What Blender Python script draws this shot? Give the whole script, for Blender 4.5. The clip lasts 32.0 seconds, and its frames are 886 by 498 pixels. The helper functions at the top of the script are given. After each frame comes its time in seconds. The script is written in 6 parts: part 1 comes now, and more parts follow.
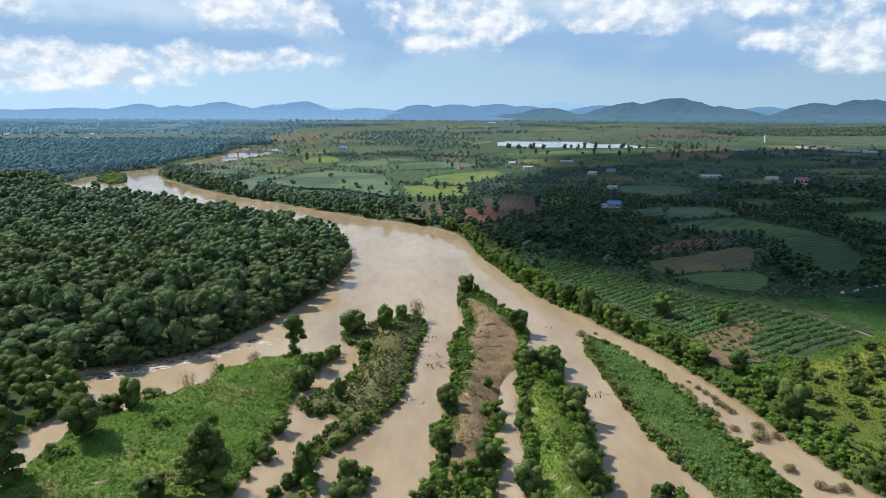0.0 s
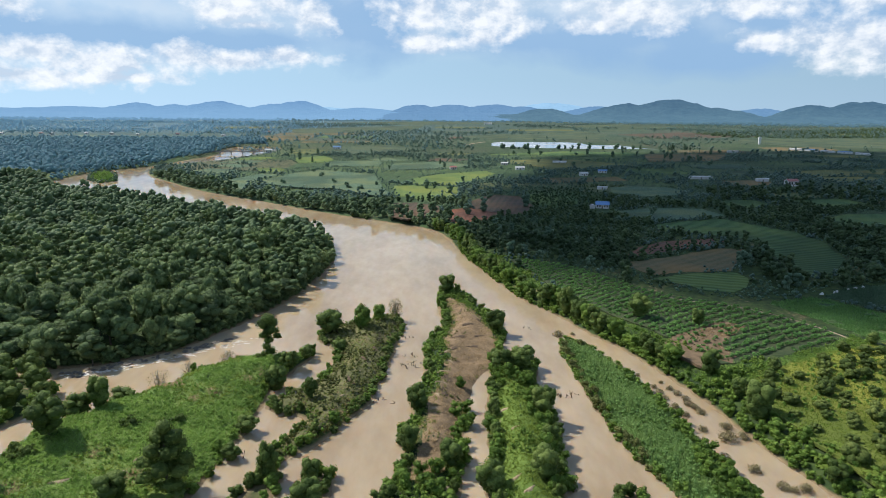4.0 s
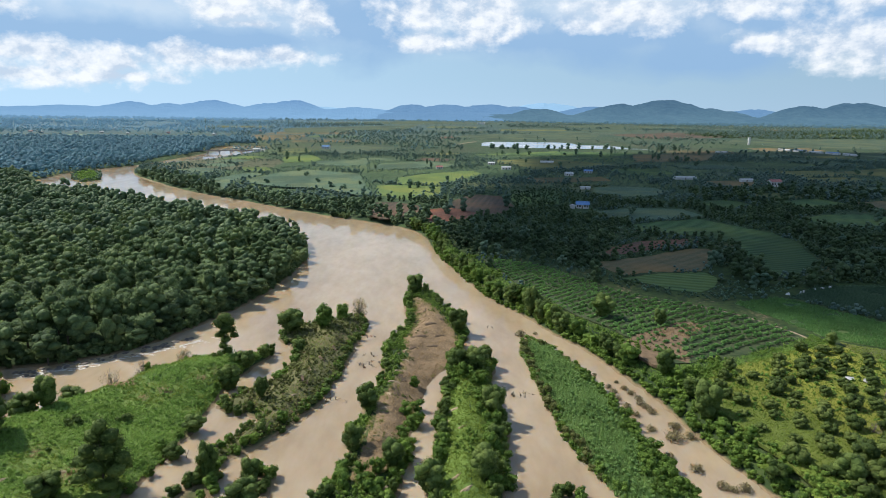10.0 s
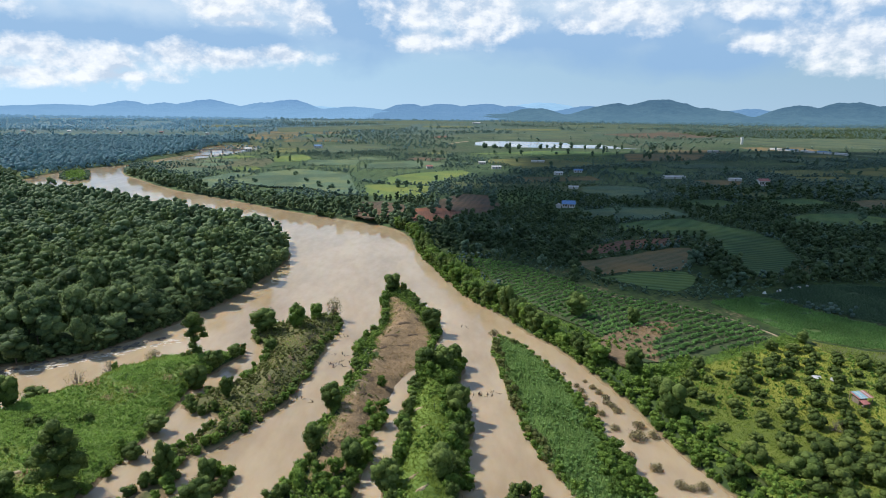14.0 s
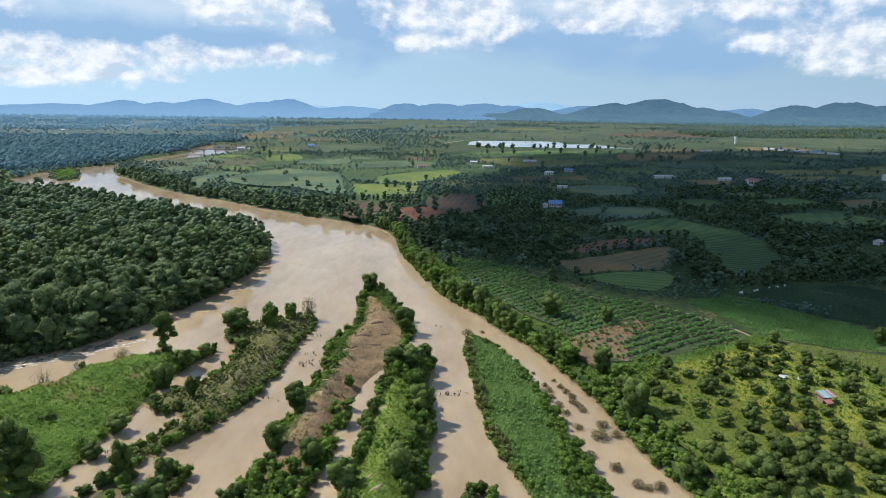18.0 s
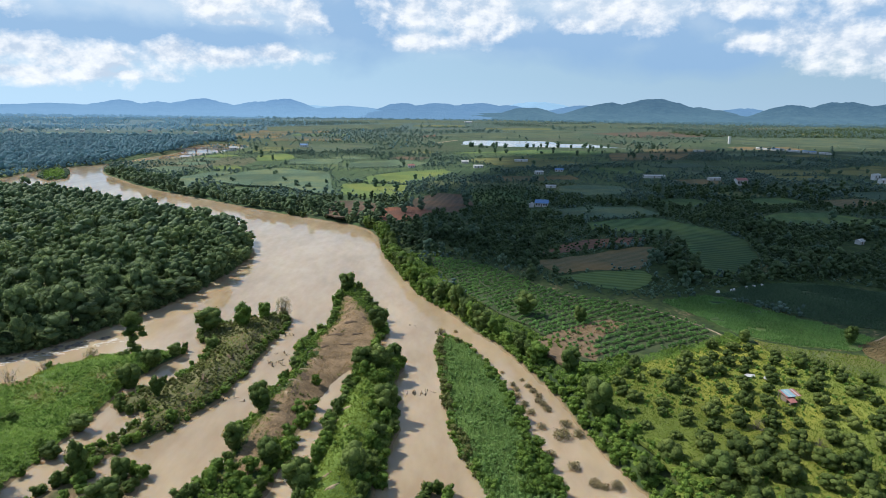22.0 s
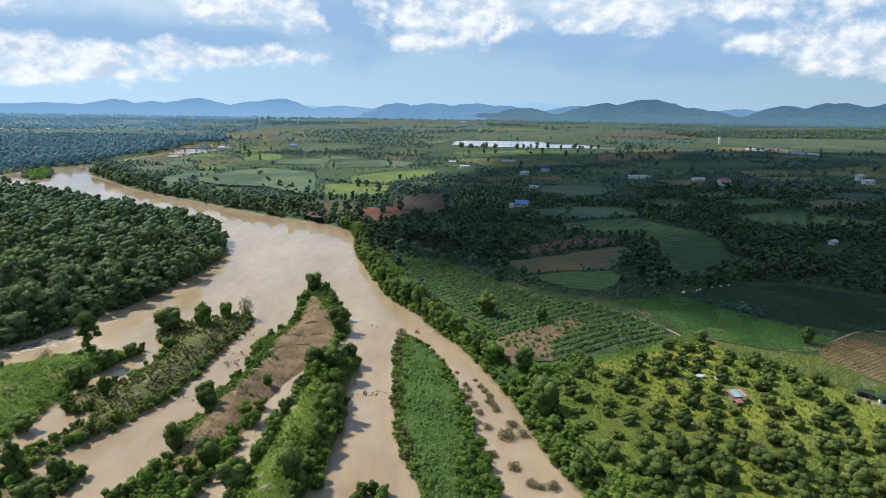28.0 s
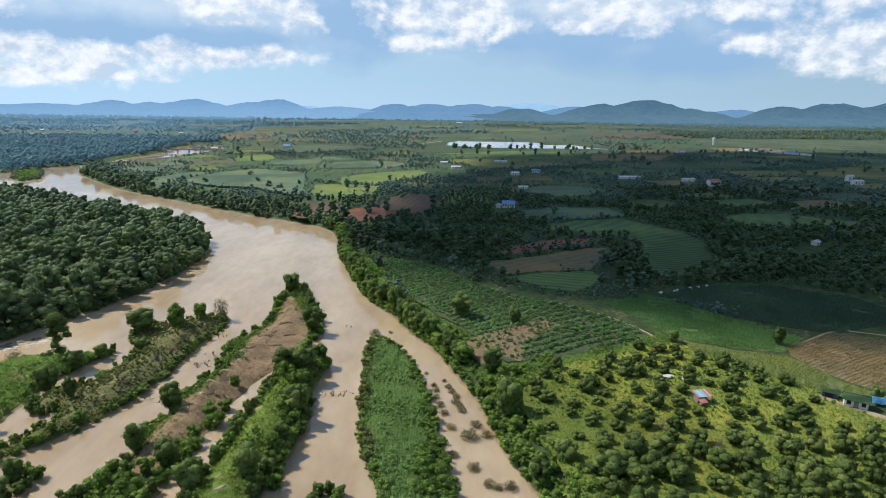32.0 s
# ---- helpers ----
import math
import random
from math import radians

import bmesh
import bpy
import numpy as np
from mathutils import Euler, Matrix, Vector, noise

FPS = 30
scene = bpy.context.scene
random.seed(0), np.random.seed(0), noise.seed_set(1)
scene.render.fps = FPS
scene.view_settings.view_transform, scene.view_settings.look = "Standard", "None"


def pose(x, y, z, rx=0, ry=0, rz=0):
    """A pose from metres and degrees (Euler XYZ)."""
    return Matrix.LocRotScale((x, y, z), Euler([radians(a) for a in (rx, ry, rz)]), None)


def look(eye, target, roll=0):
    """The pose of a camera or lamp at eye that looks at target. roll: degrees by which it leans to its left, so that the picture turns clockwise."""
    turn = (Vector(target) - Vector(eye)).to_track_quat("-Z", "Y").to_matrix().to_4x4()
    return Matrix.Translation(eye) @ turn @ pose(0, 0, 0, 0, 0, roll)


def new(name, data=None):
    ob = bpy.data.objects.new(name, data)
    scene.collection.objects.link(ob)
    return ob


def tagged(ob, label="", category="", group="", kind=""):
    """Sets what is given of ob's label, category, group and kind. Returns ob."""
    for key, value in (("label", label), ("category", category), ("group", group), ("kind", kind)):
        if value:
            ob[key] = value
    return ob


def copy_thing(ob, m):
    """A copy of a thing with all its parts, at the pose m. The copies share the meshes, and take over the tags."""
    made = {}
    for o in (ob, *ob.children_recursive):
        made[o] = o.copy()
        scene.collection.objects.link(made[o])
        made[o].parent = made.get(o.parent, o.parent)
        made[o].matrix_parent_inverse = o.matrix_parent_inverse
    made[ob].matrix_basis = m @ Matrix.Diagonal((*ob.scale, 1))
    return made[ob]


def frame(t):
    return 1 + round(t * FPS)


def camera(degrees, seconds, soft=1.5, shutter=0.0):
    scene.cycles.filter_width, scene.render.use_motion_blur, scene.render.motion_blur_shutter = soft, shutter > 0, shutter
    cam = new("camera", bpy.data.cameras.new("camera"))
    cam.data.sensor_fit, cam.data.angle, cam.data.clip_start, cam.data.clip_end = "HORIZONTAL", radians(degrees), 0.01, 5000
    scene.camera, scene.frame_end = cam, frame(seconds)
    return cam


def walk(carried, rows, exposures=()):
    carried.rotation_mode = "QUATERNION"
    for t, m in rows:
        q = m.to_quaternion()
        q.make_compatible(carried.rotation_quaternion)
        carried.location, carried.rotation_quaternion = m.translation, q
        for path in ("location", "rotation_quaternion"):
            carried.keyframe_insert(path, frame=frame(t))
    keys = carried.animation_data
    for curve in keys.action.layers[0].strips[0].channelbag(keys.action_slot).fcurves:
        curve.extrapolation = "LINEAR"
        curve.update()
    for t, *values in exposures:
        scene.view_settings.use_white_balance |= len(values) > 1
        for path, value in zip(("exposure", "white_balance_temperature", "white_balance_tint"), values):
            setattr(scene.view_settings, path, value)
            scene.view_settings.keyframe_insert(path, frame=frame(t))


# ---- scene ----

# ---------------------------------------------------------------- camera
cam = camera(69.98, 32.0, soft=0.6)
PATH = [
    (0.0, pose(0.00, 0.00, 75.07, 77.009, -0.151, 0.000)),
    (3.0, pose(5.01, -0.05, 75.02, 77.029, -0.365, -0.094)),
    (6.0, pose(10.30, -0.03, 74.99, 77.022, -0.536, -0.243)),
    (9.0, pose(15.95, 0.02, 74.96, 77.019, -0.600, -0.388)),
    (12.0, pose(21.91, 0.20, 74.92, 76.999, -0.619, -0.590)),
    (14.0, pose(25.97, 0.24, 74.90, 76.971, -0.617, -0.675)),
    (17.0, pose(32.15, 0.19, 74.90, 76.944, -0.643, -0.756)),
    (20.0, pose(38.38, 0.17, 74.92, 76.918, -0.684, -0.903)),
    (23.0, pose(44.58, 0.04, 74.94, 76.910, -0.676, -0.988)),
    (25.0, pose(48.61, -0.02, 74.99, 76.916, -0.711, -1.065)),
    (28.0, pose(54.66, -0.18, 75.08, 76.930, -0.782, -1.179)),
    (30.0, pose(58.79, -0.30, 75.14, 76.944, -0.778, -1.242)),
    (32.0, pose(62.98, -0.39, 75.17, 76.991, -0.759, -1.297)),
]
walk(cam, PATH, exposures=[(0.0, 0.20, 6330, 10), (32.0, 0.20, 6330, 10)])

# ---------------------------------------------------------------- light
SUN_AZ, SUN_EL = radians(-62), radians(47)      # azimuth clockwise from +y
SUN_FROM = Vector((math.sin(SUN_AZ) * math.cos(SUN_EL), math.cos(SUN_AZ) * math.cos(SUN_EL), math.sin(SUN_EL)))
sun = new("sun", bpy.data.lights.new("sun", "SUN"))
sun.data.energy, sun.data.angle, sun.data.color = 5.0, radians(0.6), (1.0, 0.94, 0.84)
sun.matrix_world = look(SUN_FROM * 2000, (0, 0, 0))



class Nodes:
    """Short hand for a node tree."""

    def __init__(self, tree):
        self.tree = tree
        tree.nodes.clear()

    def add(self, kind, ins=None, **attrs):
        n = self.tree.nodes.new(kind)
        for k, v in attrs.items():
            setattr(n, k, v)
        for k, v in (ins or {}).items():
            if isinstance(v, bpy.types.NodeSocket):
                self.tree.links.new(v, n.inputs[k])
            else:
                n.inputs[k].default_value = v
        return n

    def math(self, op, a, b=0.0, c=0.0):
        n = self.add("ShaderNodeMath", {0: a, 1: b, 2: c}, operation=op)
        return n.outputs[0]

    def ramp(self, fac, *stops):
        n = self.add("ShaderNodeValToRGB", {0: fac})
        el = n.color_ramp.elements
        while len(el) < len(stops):
            el.new(0.5)
        for e, (p, c) in zip(el, stops):
            e.position = p
            e.color = (*c, 1) if not isinstance(c, float) else (c, c, c, 1)
        return n.outputs[0]

    def mix(self, fac, a, b, blend="MIX"):
        n = self.add("ShaderNodeMix", {0: fac, 6: a if isinstance(a, bpy.types.NodeSocket) else (*a, 1),
                                       7: b if isinstance(b, bpy.types.NodeSocket) else (*b, 1)},
                     data_type="RGBA", blend_type=blend)
        return n.outputs[2]

    def noise(self, vec, scale, detail=3.0, rough=0.55, out=0):
        return self.add("ShaderNodeTexNoise", {"Vector": vec, "Scale": scale, "Detail": detail, "Roughness": rough}).outputs[out]


# sky: clear gradient with a cumulus field
world = bpy.data.worlds.new("sky")
scene.world = world
world.use_nodes = True
N = Nodes(world.node_tree)
gen = N.add("ShaderNodeTexCoord").outputs["Generated"]
sep = N.add("ShaderNodeSeparateXYZ", {0: gen})
az = N.math("ARCTAN2", sep.outputs[0], sep.outputs[1])
el_raw = sep.outputs[2]
el = N.math("MAXIMUM", el_raw, 0.0)
up = N.math("MAXIMUM", el_raw, 0.012)
sky_vec = N.add("ShaderNodeCombineXYZ", {0: sep.outputs[0], 1: sep.outputs[1], 2: up}).outputs[0]
nish = N.add("ShaderNodeTexSky", {"Vector": sky_vec}, sky_type="NISHITA", sun_disc=False, sun_elevation=SUN_EL,
             sun_rotation=SUN_AZ, altitude=100.0, air_density=1.0, dust_density=1.2, ozone_density=1.5)
pos = N.add("ShaderNodeCombineXYZ", {0: N.math("MULTIPLY", az, 5.0), 1: N.math("MULTIPLY", el, 6.8), 2: 3.7}).outputs[0]
flat = N.add("ShaderNodeCombineXYZ", {0: az, 1: el, 2: 0.0}).outputs[0]
big, puff, veil = N.noise(pos, 1.3, 6.0, 0.58), N.noise(pos, 5.5, 9.0, 0.56), N.noise(pos, 1.6, 5.0, 0.55)
lit_side = N.add("ShaderNodeVectorMath", {0: pos, 1: (-0.03, 0.075, 0.0)}, operation="ADD").outputs[0]
puff_lit = N.noise(lit_side, 5.5, 9.0, 0.56)


def clouds(rows, spread):
    """How near each direction lies to one of the clouds (azimuth, elevation, half width, half height, in milliradians)."""
    best = None
    for a, e, w, h in rows:
        w, h = w * spread, h * spread
        at = N.add("ShaderNodeMapping", {"Vector": flat, "Location": (-a / w, -e / h, 0), "Scale": (1000 / w, 1000 / h, 1)}).outputs[0]
        d = N.add("ShaderNodeVectorMath", {0: at}, operation="LENGTH").outputs[1]
        best = d if best is None else N.add("ShaderNodeMath", {0: best, 1: d, 2: 0.35}, operation="SMOOTH_MIN").outputs[0]
    return best


WHITE_CLOUDS = [(-545, 61, 55, 15), (-475, 49, 85, 20), (-376, 63, 37, 13), (-317, 57, 71, 12), (-235, 65, 54, 10), (-561, 32, 80, 11), (-443, 32, 54,
                8), (-309, 128, 43, 17), (-275, 107, 30, 6), (-235, 139, 23, 12), (-188, 121, 23, 21), (-24, 131, 50, 20), (-24, 88, 39, 12), (67,
                128, 52, 30), (67, 98, 30, 12), (284, 131, 70, 22), (238, 113, 36, 9), (437, 134, 46, 14), (461, 86, 36, 12), (553, 80, 67, 24), (607,
                65, 45, 20), (559, 143, 41, 20), (-586, 126, 30, 21)]
GREY_CLOUDS = [(-502, 86, 170, 18), (-301, 84, 134, 16), (-115, 115, 71, 36), (255, 95, 152, 21), (376, 70, 98, 18), (516, 114, 134, 20), (169, 91,
               107, 14)]
rough_edge = N.math("MULTIPLY", N.math("SUBTRACT", puff, 0.5), 2.9)
near_white = N.math("ADD", clouds(WHITE_CLOUDS, 1.15), rough_edge)
near_grey = N.math("ADD", clouds(GREY_CLOUDS, 1.2), N.math("MULTIPLY", N.math("SUBTRACT", veil, 0.5), 3.0))
white = N.ramp(N.math("MULTIPLY", near_white, 0.5), (0.26, 1.0), (0.70, 0.0))
grey = N.ramp(N.math("MULTIPLY", near_grey, 0.4), (0.22, 1.0), (0.72, 0.0))
high = N.ramp(el, (0.13, 0.0), (0.24, 1.0))
scattered = N.ramp(big, (0.56, 0.0), (0.68, 1.0))
white = N.math("MAXIMUM", white, N.math("MULTIPLY", scattered, high))
veiled = N.ramp(el, (0.06, 0.0), (0.125, 0.95), (0.24, 0.75), (0.45, 0.35))
base = nish.outputs[0]
falloff = N.math("SUBTRACT", 0.90, N.math("MULTIPLY", sep.outputs[0], 0.26))
low = N.ramp(el, (0.0, (4.9, 7.0, 8.9)), (0.035, (4.6, 6.8, 8.7)), (0.13, (4.2, 6.3, 8.5)), (0.32, (1.3, 3.0, 6.4)))
low = N.add("ShaderNodeVectorMath", {0: low, 1: N.add("ShaderNodeCombineXYZ", {0: falloff, 1: falloff, 2: falloff}).outputs[0]}, operation="MULTIPLY").outputs[0]
haze = N.mix(N.ramp(el, (0.0, 1.0), (0.25, 0.8), (0.8, 0.5)), base, low)
thin = N.math("MULTIPLY", N.ramp(veil, (0.32, 0.0), (0.56, 1.0)), veiled)
sky = N.mix(N.math("MULTIPLY", thin, 0.9), haze, (5.9, 7.1, 8.4))
sky = N.mix(N.math("MULTIPLY", grey, 0.85), sky, (2.9, 4.7, 7.1))
relief = N.math("ADD", N.math("MULTIPLY", N.math("SUBTRACT", puff_lit, puff), 1.7), 0.5)
shade = N.ramp(relief, (0.28, (5.6, 6.6, 7.9)), (0.54, (8.1, 8.6, 9.2)), (0.74, (9.5, 9.7, 9.9)))
sky = N.mix(N.math("MULTIPLY", white, 0.92), sky, shade)
bg = N.add("ShaderNodeBackground", {0: sky, 1: 0.091})
N.tree.links.new(bg.outputs[0], N.add("ShaderNodeOutputWorld").inputs[0])


# ---------------------------------------------------------------- materials
def material(name):
    m = bpy.data.materials.new(name)
    m.use_nodes = True
    return m, Nodes(m.node_tree)


def finish(n, shader):
    n.tree.links.new(shader, n.add("ShaderNodeOutputMaterial").inputs[0])


def bumped(n, height, strength, distance):
    return n.add("ShaderNodeBump", {"Height": height, "Strength": strength, "Distance": distance}).outputs[0]


def surface(name, dark, light, scale=1.0, rough=0.9, bump=0.3, fine=8.0, spec=0.25, metallic=0.0):
    """A worn, mottled surface between two colours, at two scales."""
    m, n = material(name)
    c = n.add("ShaderNodeTexCoord").outputs["Object"]
    a, b = n.noise(c, scale, 4.0), n.noise(c, scale * fine, 3.0)
    f = n.math("ADD", n.math("MULTIPLY", a, 0.65), n.math("MULTIPLY", b, 0.45))
    col = n.ramp(f, (0.38, dark), (0.72, light))
    p = n.add("ShaderNodeBsdfPrincipled", {"Base Color": col, "Roughness": rough, "Specular IOR Level": spec, "Metallic": metallic,
                                           "Normal": bumped(n, b, bump, 0.1 / scale / fine)})
    finish(n, p.outputs[0])
    return m


def foliage(name, dark, mid, light, tree_scale=0.14, through_light=0.22, rough=0.6, spread=1.0):
    """Leaves: each leaf has its own shade, each plant its own green, and the leaf mass a fine relief."""
    m, n = material(name)
    geo = n.add("ShaderNodeNewGeometry")
    at = geo.outputs["Position"]
    rnd = geo.outputs["Random Per Island"]
    per = n.add("ShaderNodeObjectInfo").outputs["Random"]
    big = n.noise(at, tree_scale * 0.5, 2.0, 0.5)
    cell = n.add("ShaderNodeSeparateColor", {0: n.add("ShaderNodeTexVoronoi", {"Vector": at, "Scale": tree_scale}).outputs["Color"]}).outputs[0]
    f = n.math("ADD", n.math("MULTIPLY", rnd, 0.34 * spread), n.math("MULTIPLY", big, 0.55))
    f = n.math("ADD", f, n.math("MULTIPLY", cell, 0.34))
    f = n.math("ADD", f, n.math("MULTIPLY", per, 0.22))
    f = n.math("SUBTRACT", f, 0.22)
    col = n.ramp(f, (0.15, dark), (0.5, mid), (0.88, light))
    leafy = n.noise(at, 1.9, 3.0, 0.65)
    # blotches of the dark tone paint shaded gaps into the leaf mass
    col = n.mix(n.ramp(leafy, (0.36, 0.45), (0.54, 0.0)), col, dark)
    p = n.add("ShaderNodeBsdfPrincipled", {"Base Color": col, "Roughness": rough, "Specular IOR Level": 0.14, "Normal": bumped(n, leafy, 0.7, 0.6)})
    t = n.add("ShaderNodeBsdfTranslucent", {"Color": n.mix(0.5, col, light)})
    finish(n, n.add("ShaderNodeMixShader", {0: through_light, 1: p.outputs[0], 2: t.outputs[0]}).outputs[0])
    return m


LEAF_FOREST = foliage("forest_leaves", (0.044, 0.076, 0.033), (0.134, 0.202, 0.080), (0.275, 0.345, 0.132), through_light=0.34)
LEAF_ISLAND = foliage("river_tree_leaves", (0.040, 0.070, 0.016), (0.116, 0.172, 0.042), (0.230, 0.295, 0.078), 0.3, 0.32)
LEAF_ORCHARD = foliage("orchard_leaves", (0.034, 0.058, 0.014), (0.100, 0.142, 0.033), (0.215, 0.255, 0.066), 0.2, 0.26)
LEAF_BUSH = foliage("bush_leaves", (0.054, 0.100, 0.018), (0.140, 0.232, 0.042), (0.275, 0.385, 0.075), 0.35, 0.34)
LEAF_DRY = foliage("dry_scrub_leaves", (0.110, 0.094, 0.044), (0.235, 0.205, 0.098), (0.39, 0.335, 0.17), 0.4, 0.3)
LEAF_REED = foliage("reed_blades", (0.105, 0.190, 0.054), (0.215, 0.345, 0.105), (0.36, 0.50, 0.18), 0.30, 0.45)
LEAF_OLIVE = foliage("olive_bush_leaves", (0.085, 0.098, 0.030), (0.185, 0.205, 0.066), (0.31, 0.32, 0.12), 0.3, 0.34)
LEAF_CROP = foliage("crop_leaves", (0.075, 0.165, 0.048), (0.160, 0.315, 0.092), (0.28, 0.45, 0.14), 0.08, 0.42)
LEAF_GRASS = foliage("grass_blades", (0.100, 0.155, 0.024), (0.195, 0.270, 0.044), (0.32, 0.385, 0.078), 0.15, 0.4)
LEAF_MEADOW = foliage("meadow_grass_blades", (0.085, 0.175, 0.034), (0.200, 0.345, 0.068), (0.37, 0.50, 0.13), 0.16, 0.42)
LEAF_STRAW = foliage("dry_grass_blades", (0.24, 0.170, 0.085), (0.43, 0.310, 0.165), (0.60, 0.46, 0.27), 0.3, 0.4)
# LEAF_FAR and LEAF_FORE: blue raised in the leaf colour to imitate haze
LEAF_FAR = foliage("haze_tinted_woods_leaves", (0.054, 0.096, 0.066), (0.124, 0.200, 0.126), (0.220, 0.300, 0.178), 0.13, 0.3)
LEAF_FORE = foliage("haze_tinted_forest_leaves", (0.050, 0.085, 0.046), (0.140, 0.210, 0.100), (0.272, 0.345, 0.158), through_light=0.35)
# haze put into the leaf colour: far paler and bluer than leaves are
LEAF_HAZE_BLUE = foliage("haze_tinted_far_woods", (0.190, 0.318, 0.365), (0.240, 0.380, 0.425), (0.290, 0.435, 0.465), 0.11, 0.62, spread=0.7)
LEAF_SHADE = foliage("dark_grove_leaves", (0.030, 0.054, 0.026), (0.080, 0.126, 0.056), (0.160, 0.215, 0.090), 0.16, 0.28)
# lighter, bluer leaf colour that imitates haze over the plain
LEAF_MIST = foliage("haze_tinted_tree_leaves", (0.080, 0.134, 0.112), (0.145, 0.222, 0.178), (0.230, 0.310, 0.236), 0.12, 0.34)
BARK = surface("bark", (0.05, 0.04, 0.03), (0.16, 0.13, 0.10), 2.0)
TWIG = surface("bare_twigs", (0.12, 0.10, 0.08), (0.28, 0.24, 0.20), 2.0)


def ground_material():
    m, n = material("ground_soil_and_grass")
    geo = n.add("ShaderNodeNewGeometry")
    c = geo.outputs["Position"]
    z = n.add("ShaderNodeSeparateXYZ", {0: c}).outputs[2]
    patch = n.add("ShaderNodeTexVoronoi", {"Vector": c, "Scale": 0.009, "Randomness": 1.0}, distance="CHEBYCHEV")
    cell = n.add("ShaderNodeSeparateColor", {0: patch.outputs["Color"]}).outputs[0]
    fields = n.ramp(cell, (0.0, (0.050, 0.084, 0.040)), (0.3, (0.064, 0.108, 0.046)), (0.55, (0.098, 0.145, 0.056)),
                    (0.75, (0.060, 0.104, 0.048)), (0.9, (0.13, 0.12, 0.075)), (1.0, (0.120, 0.168, 0.056)))
    a, b, d = n.noise(c, 0.06, 5.0), n.noise(c, 0.7, 4.0), n.noise(c, 4.0, 3.0)
    grass = n.ramp(n.math("ADD", n.math("MULTIPLY", a, 0.6), n.math("MULTIPLY", b, 0.4)),
                   (0.32, (0.026, 0.046, 0.014)), (0.5, (0.048, 0.078, 0.022)), (0.68, (0.092, 0.100, 0.040)))
    clump = n.noise(c, 0.22, 4.0, 0.65)
    y = n.add("ShaderNodeSeparateXYZ", {0: c}).outputs[1]
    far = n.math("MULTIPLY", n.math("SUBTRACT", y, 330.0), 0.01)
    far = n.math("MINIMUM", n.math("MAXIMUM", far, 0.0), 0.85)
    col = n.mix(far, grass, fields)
    # haze painted into the ground: bluer with distance and towards the left
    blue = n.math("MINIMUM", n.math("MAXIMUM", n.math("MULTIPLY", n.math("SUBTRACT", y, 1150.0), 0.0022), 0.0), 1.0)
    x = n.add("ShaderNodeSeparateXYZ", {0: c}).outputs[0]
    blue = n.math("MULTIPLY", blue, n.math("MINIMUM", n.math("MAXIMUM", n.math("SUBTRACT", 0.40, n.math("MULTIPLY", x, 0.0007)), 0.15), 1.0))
    # far plain darkened in its colour where further cloud shade is wanted
    far_shade = n.math("MINIMUM", n.math("MAXIMUM", n.math("MULTIPLY", n.math("SUBTRACT", y, 850.0), 0.004), 0.0), 0.6)
    col = n.mix(far_shade, col, n.ramp(n.noise(c, 0.008, 5.0, 0.6), (0.40, (0.030, 0.054, 0.036)), (0.52, (0.058, 0.084, 0.050)), (0.64, (0.090, 0.088, 0.060))))
    haze_tint = n.ramp(n.noise(c, 0.02, 5.0, 0.65), (0.40, (0.100, 0.185, 0.245)), (0.62, (0.135, 0.220, 0.250)))
    col = n.mix(blue, col, haze_tint)
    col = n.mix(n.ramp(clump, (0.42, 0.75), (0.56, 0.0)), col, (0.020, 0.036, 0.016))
    soil = n.ramp(n.math("ADD", n.math("MULTIPLY", b, 0.6), n.math("MULTIPLY", d, 0.4)), (0.35, (0.15, 0.105, 0.06)), (0.7, (0.33, 0.24, 0.14)))
    bare = n.ramp(n.math("ADD", n.math("MULTIPLY", a, 0.5), n.math("MULTIPLY", b, 0.5)), (0.60, 0.0), (0.68, 0.8))
    col = n.mix(bare, col, soil)
    wet = n.ramp(n.math("ADD", z, n.math("MULTIPLY", b, 0.5)), (0.42, 1.0), (0.85, 0.0))
    col = n.mix(wet, col, soil)
    h = n.math("ADD", b, n.math("MULTIPLY", d, 0.5))
    p = n.add("ShaderNodeBsdfPrincipled", {"Base Color": col, "Roughness": 0.95, "Specular IOR Level": 0.15, "Normal": bumped(n, h, 0.6, 0.25)})
    finish(n, p.outputs[0])
    return m


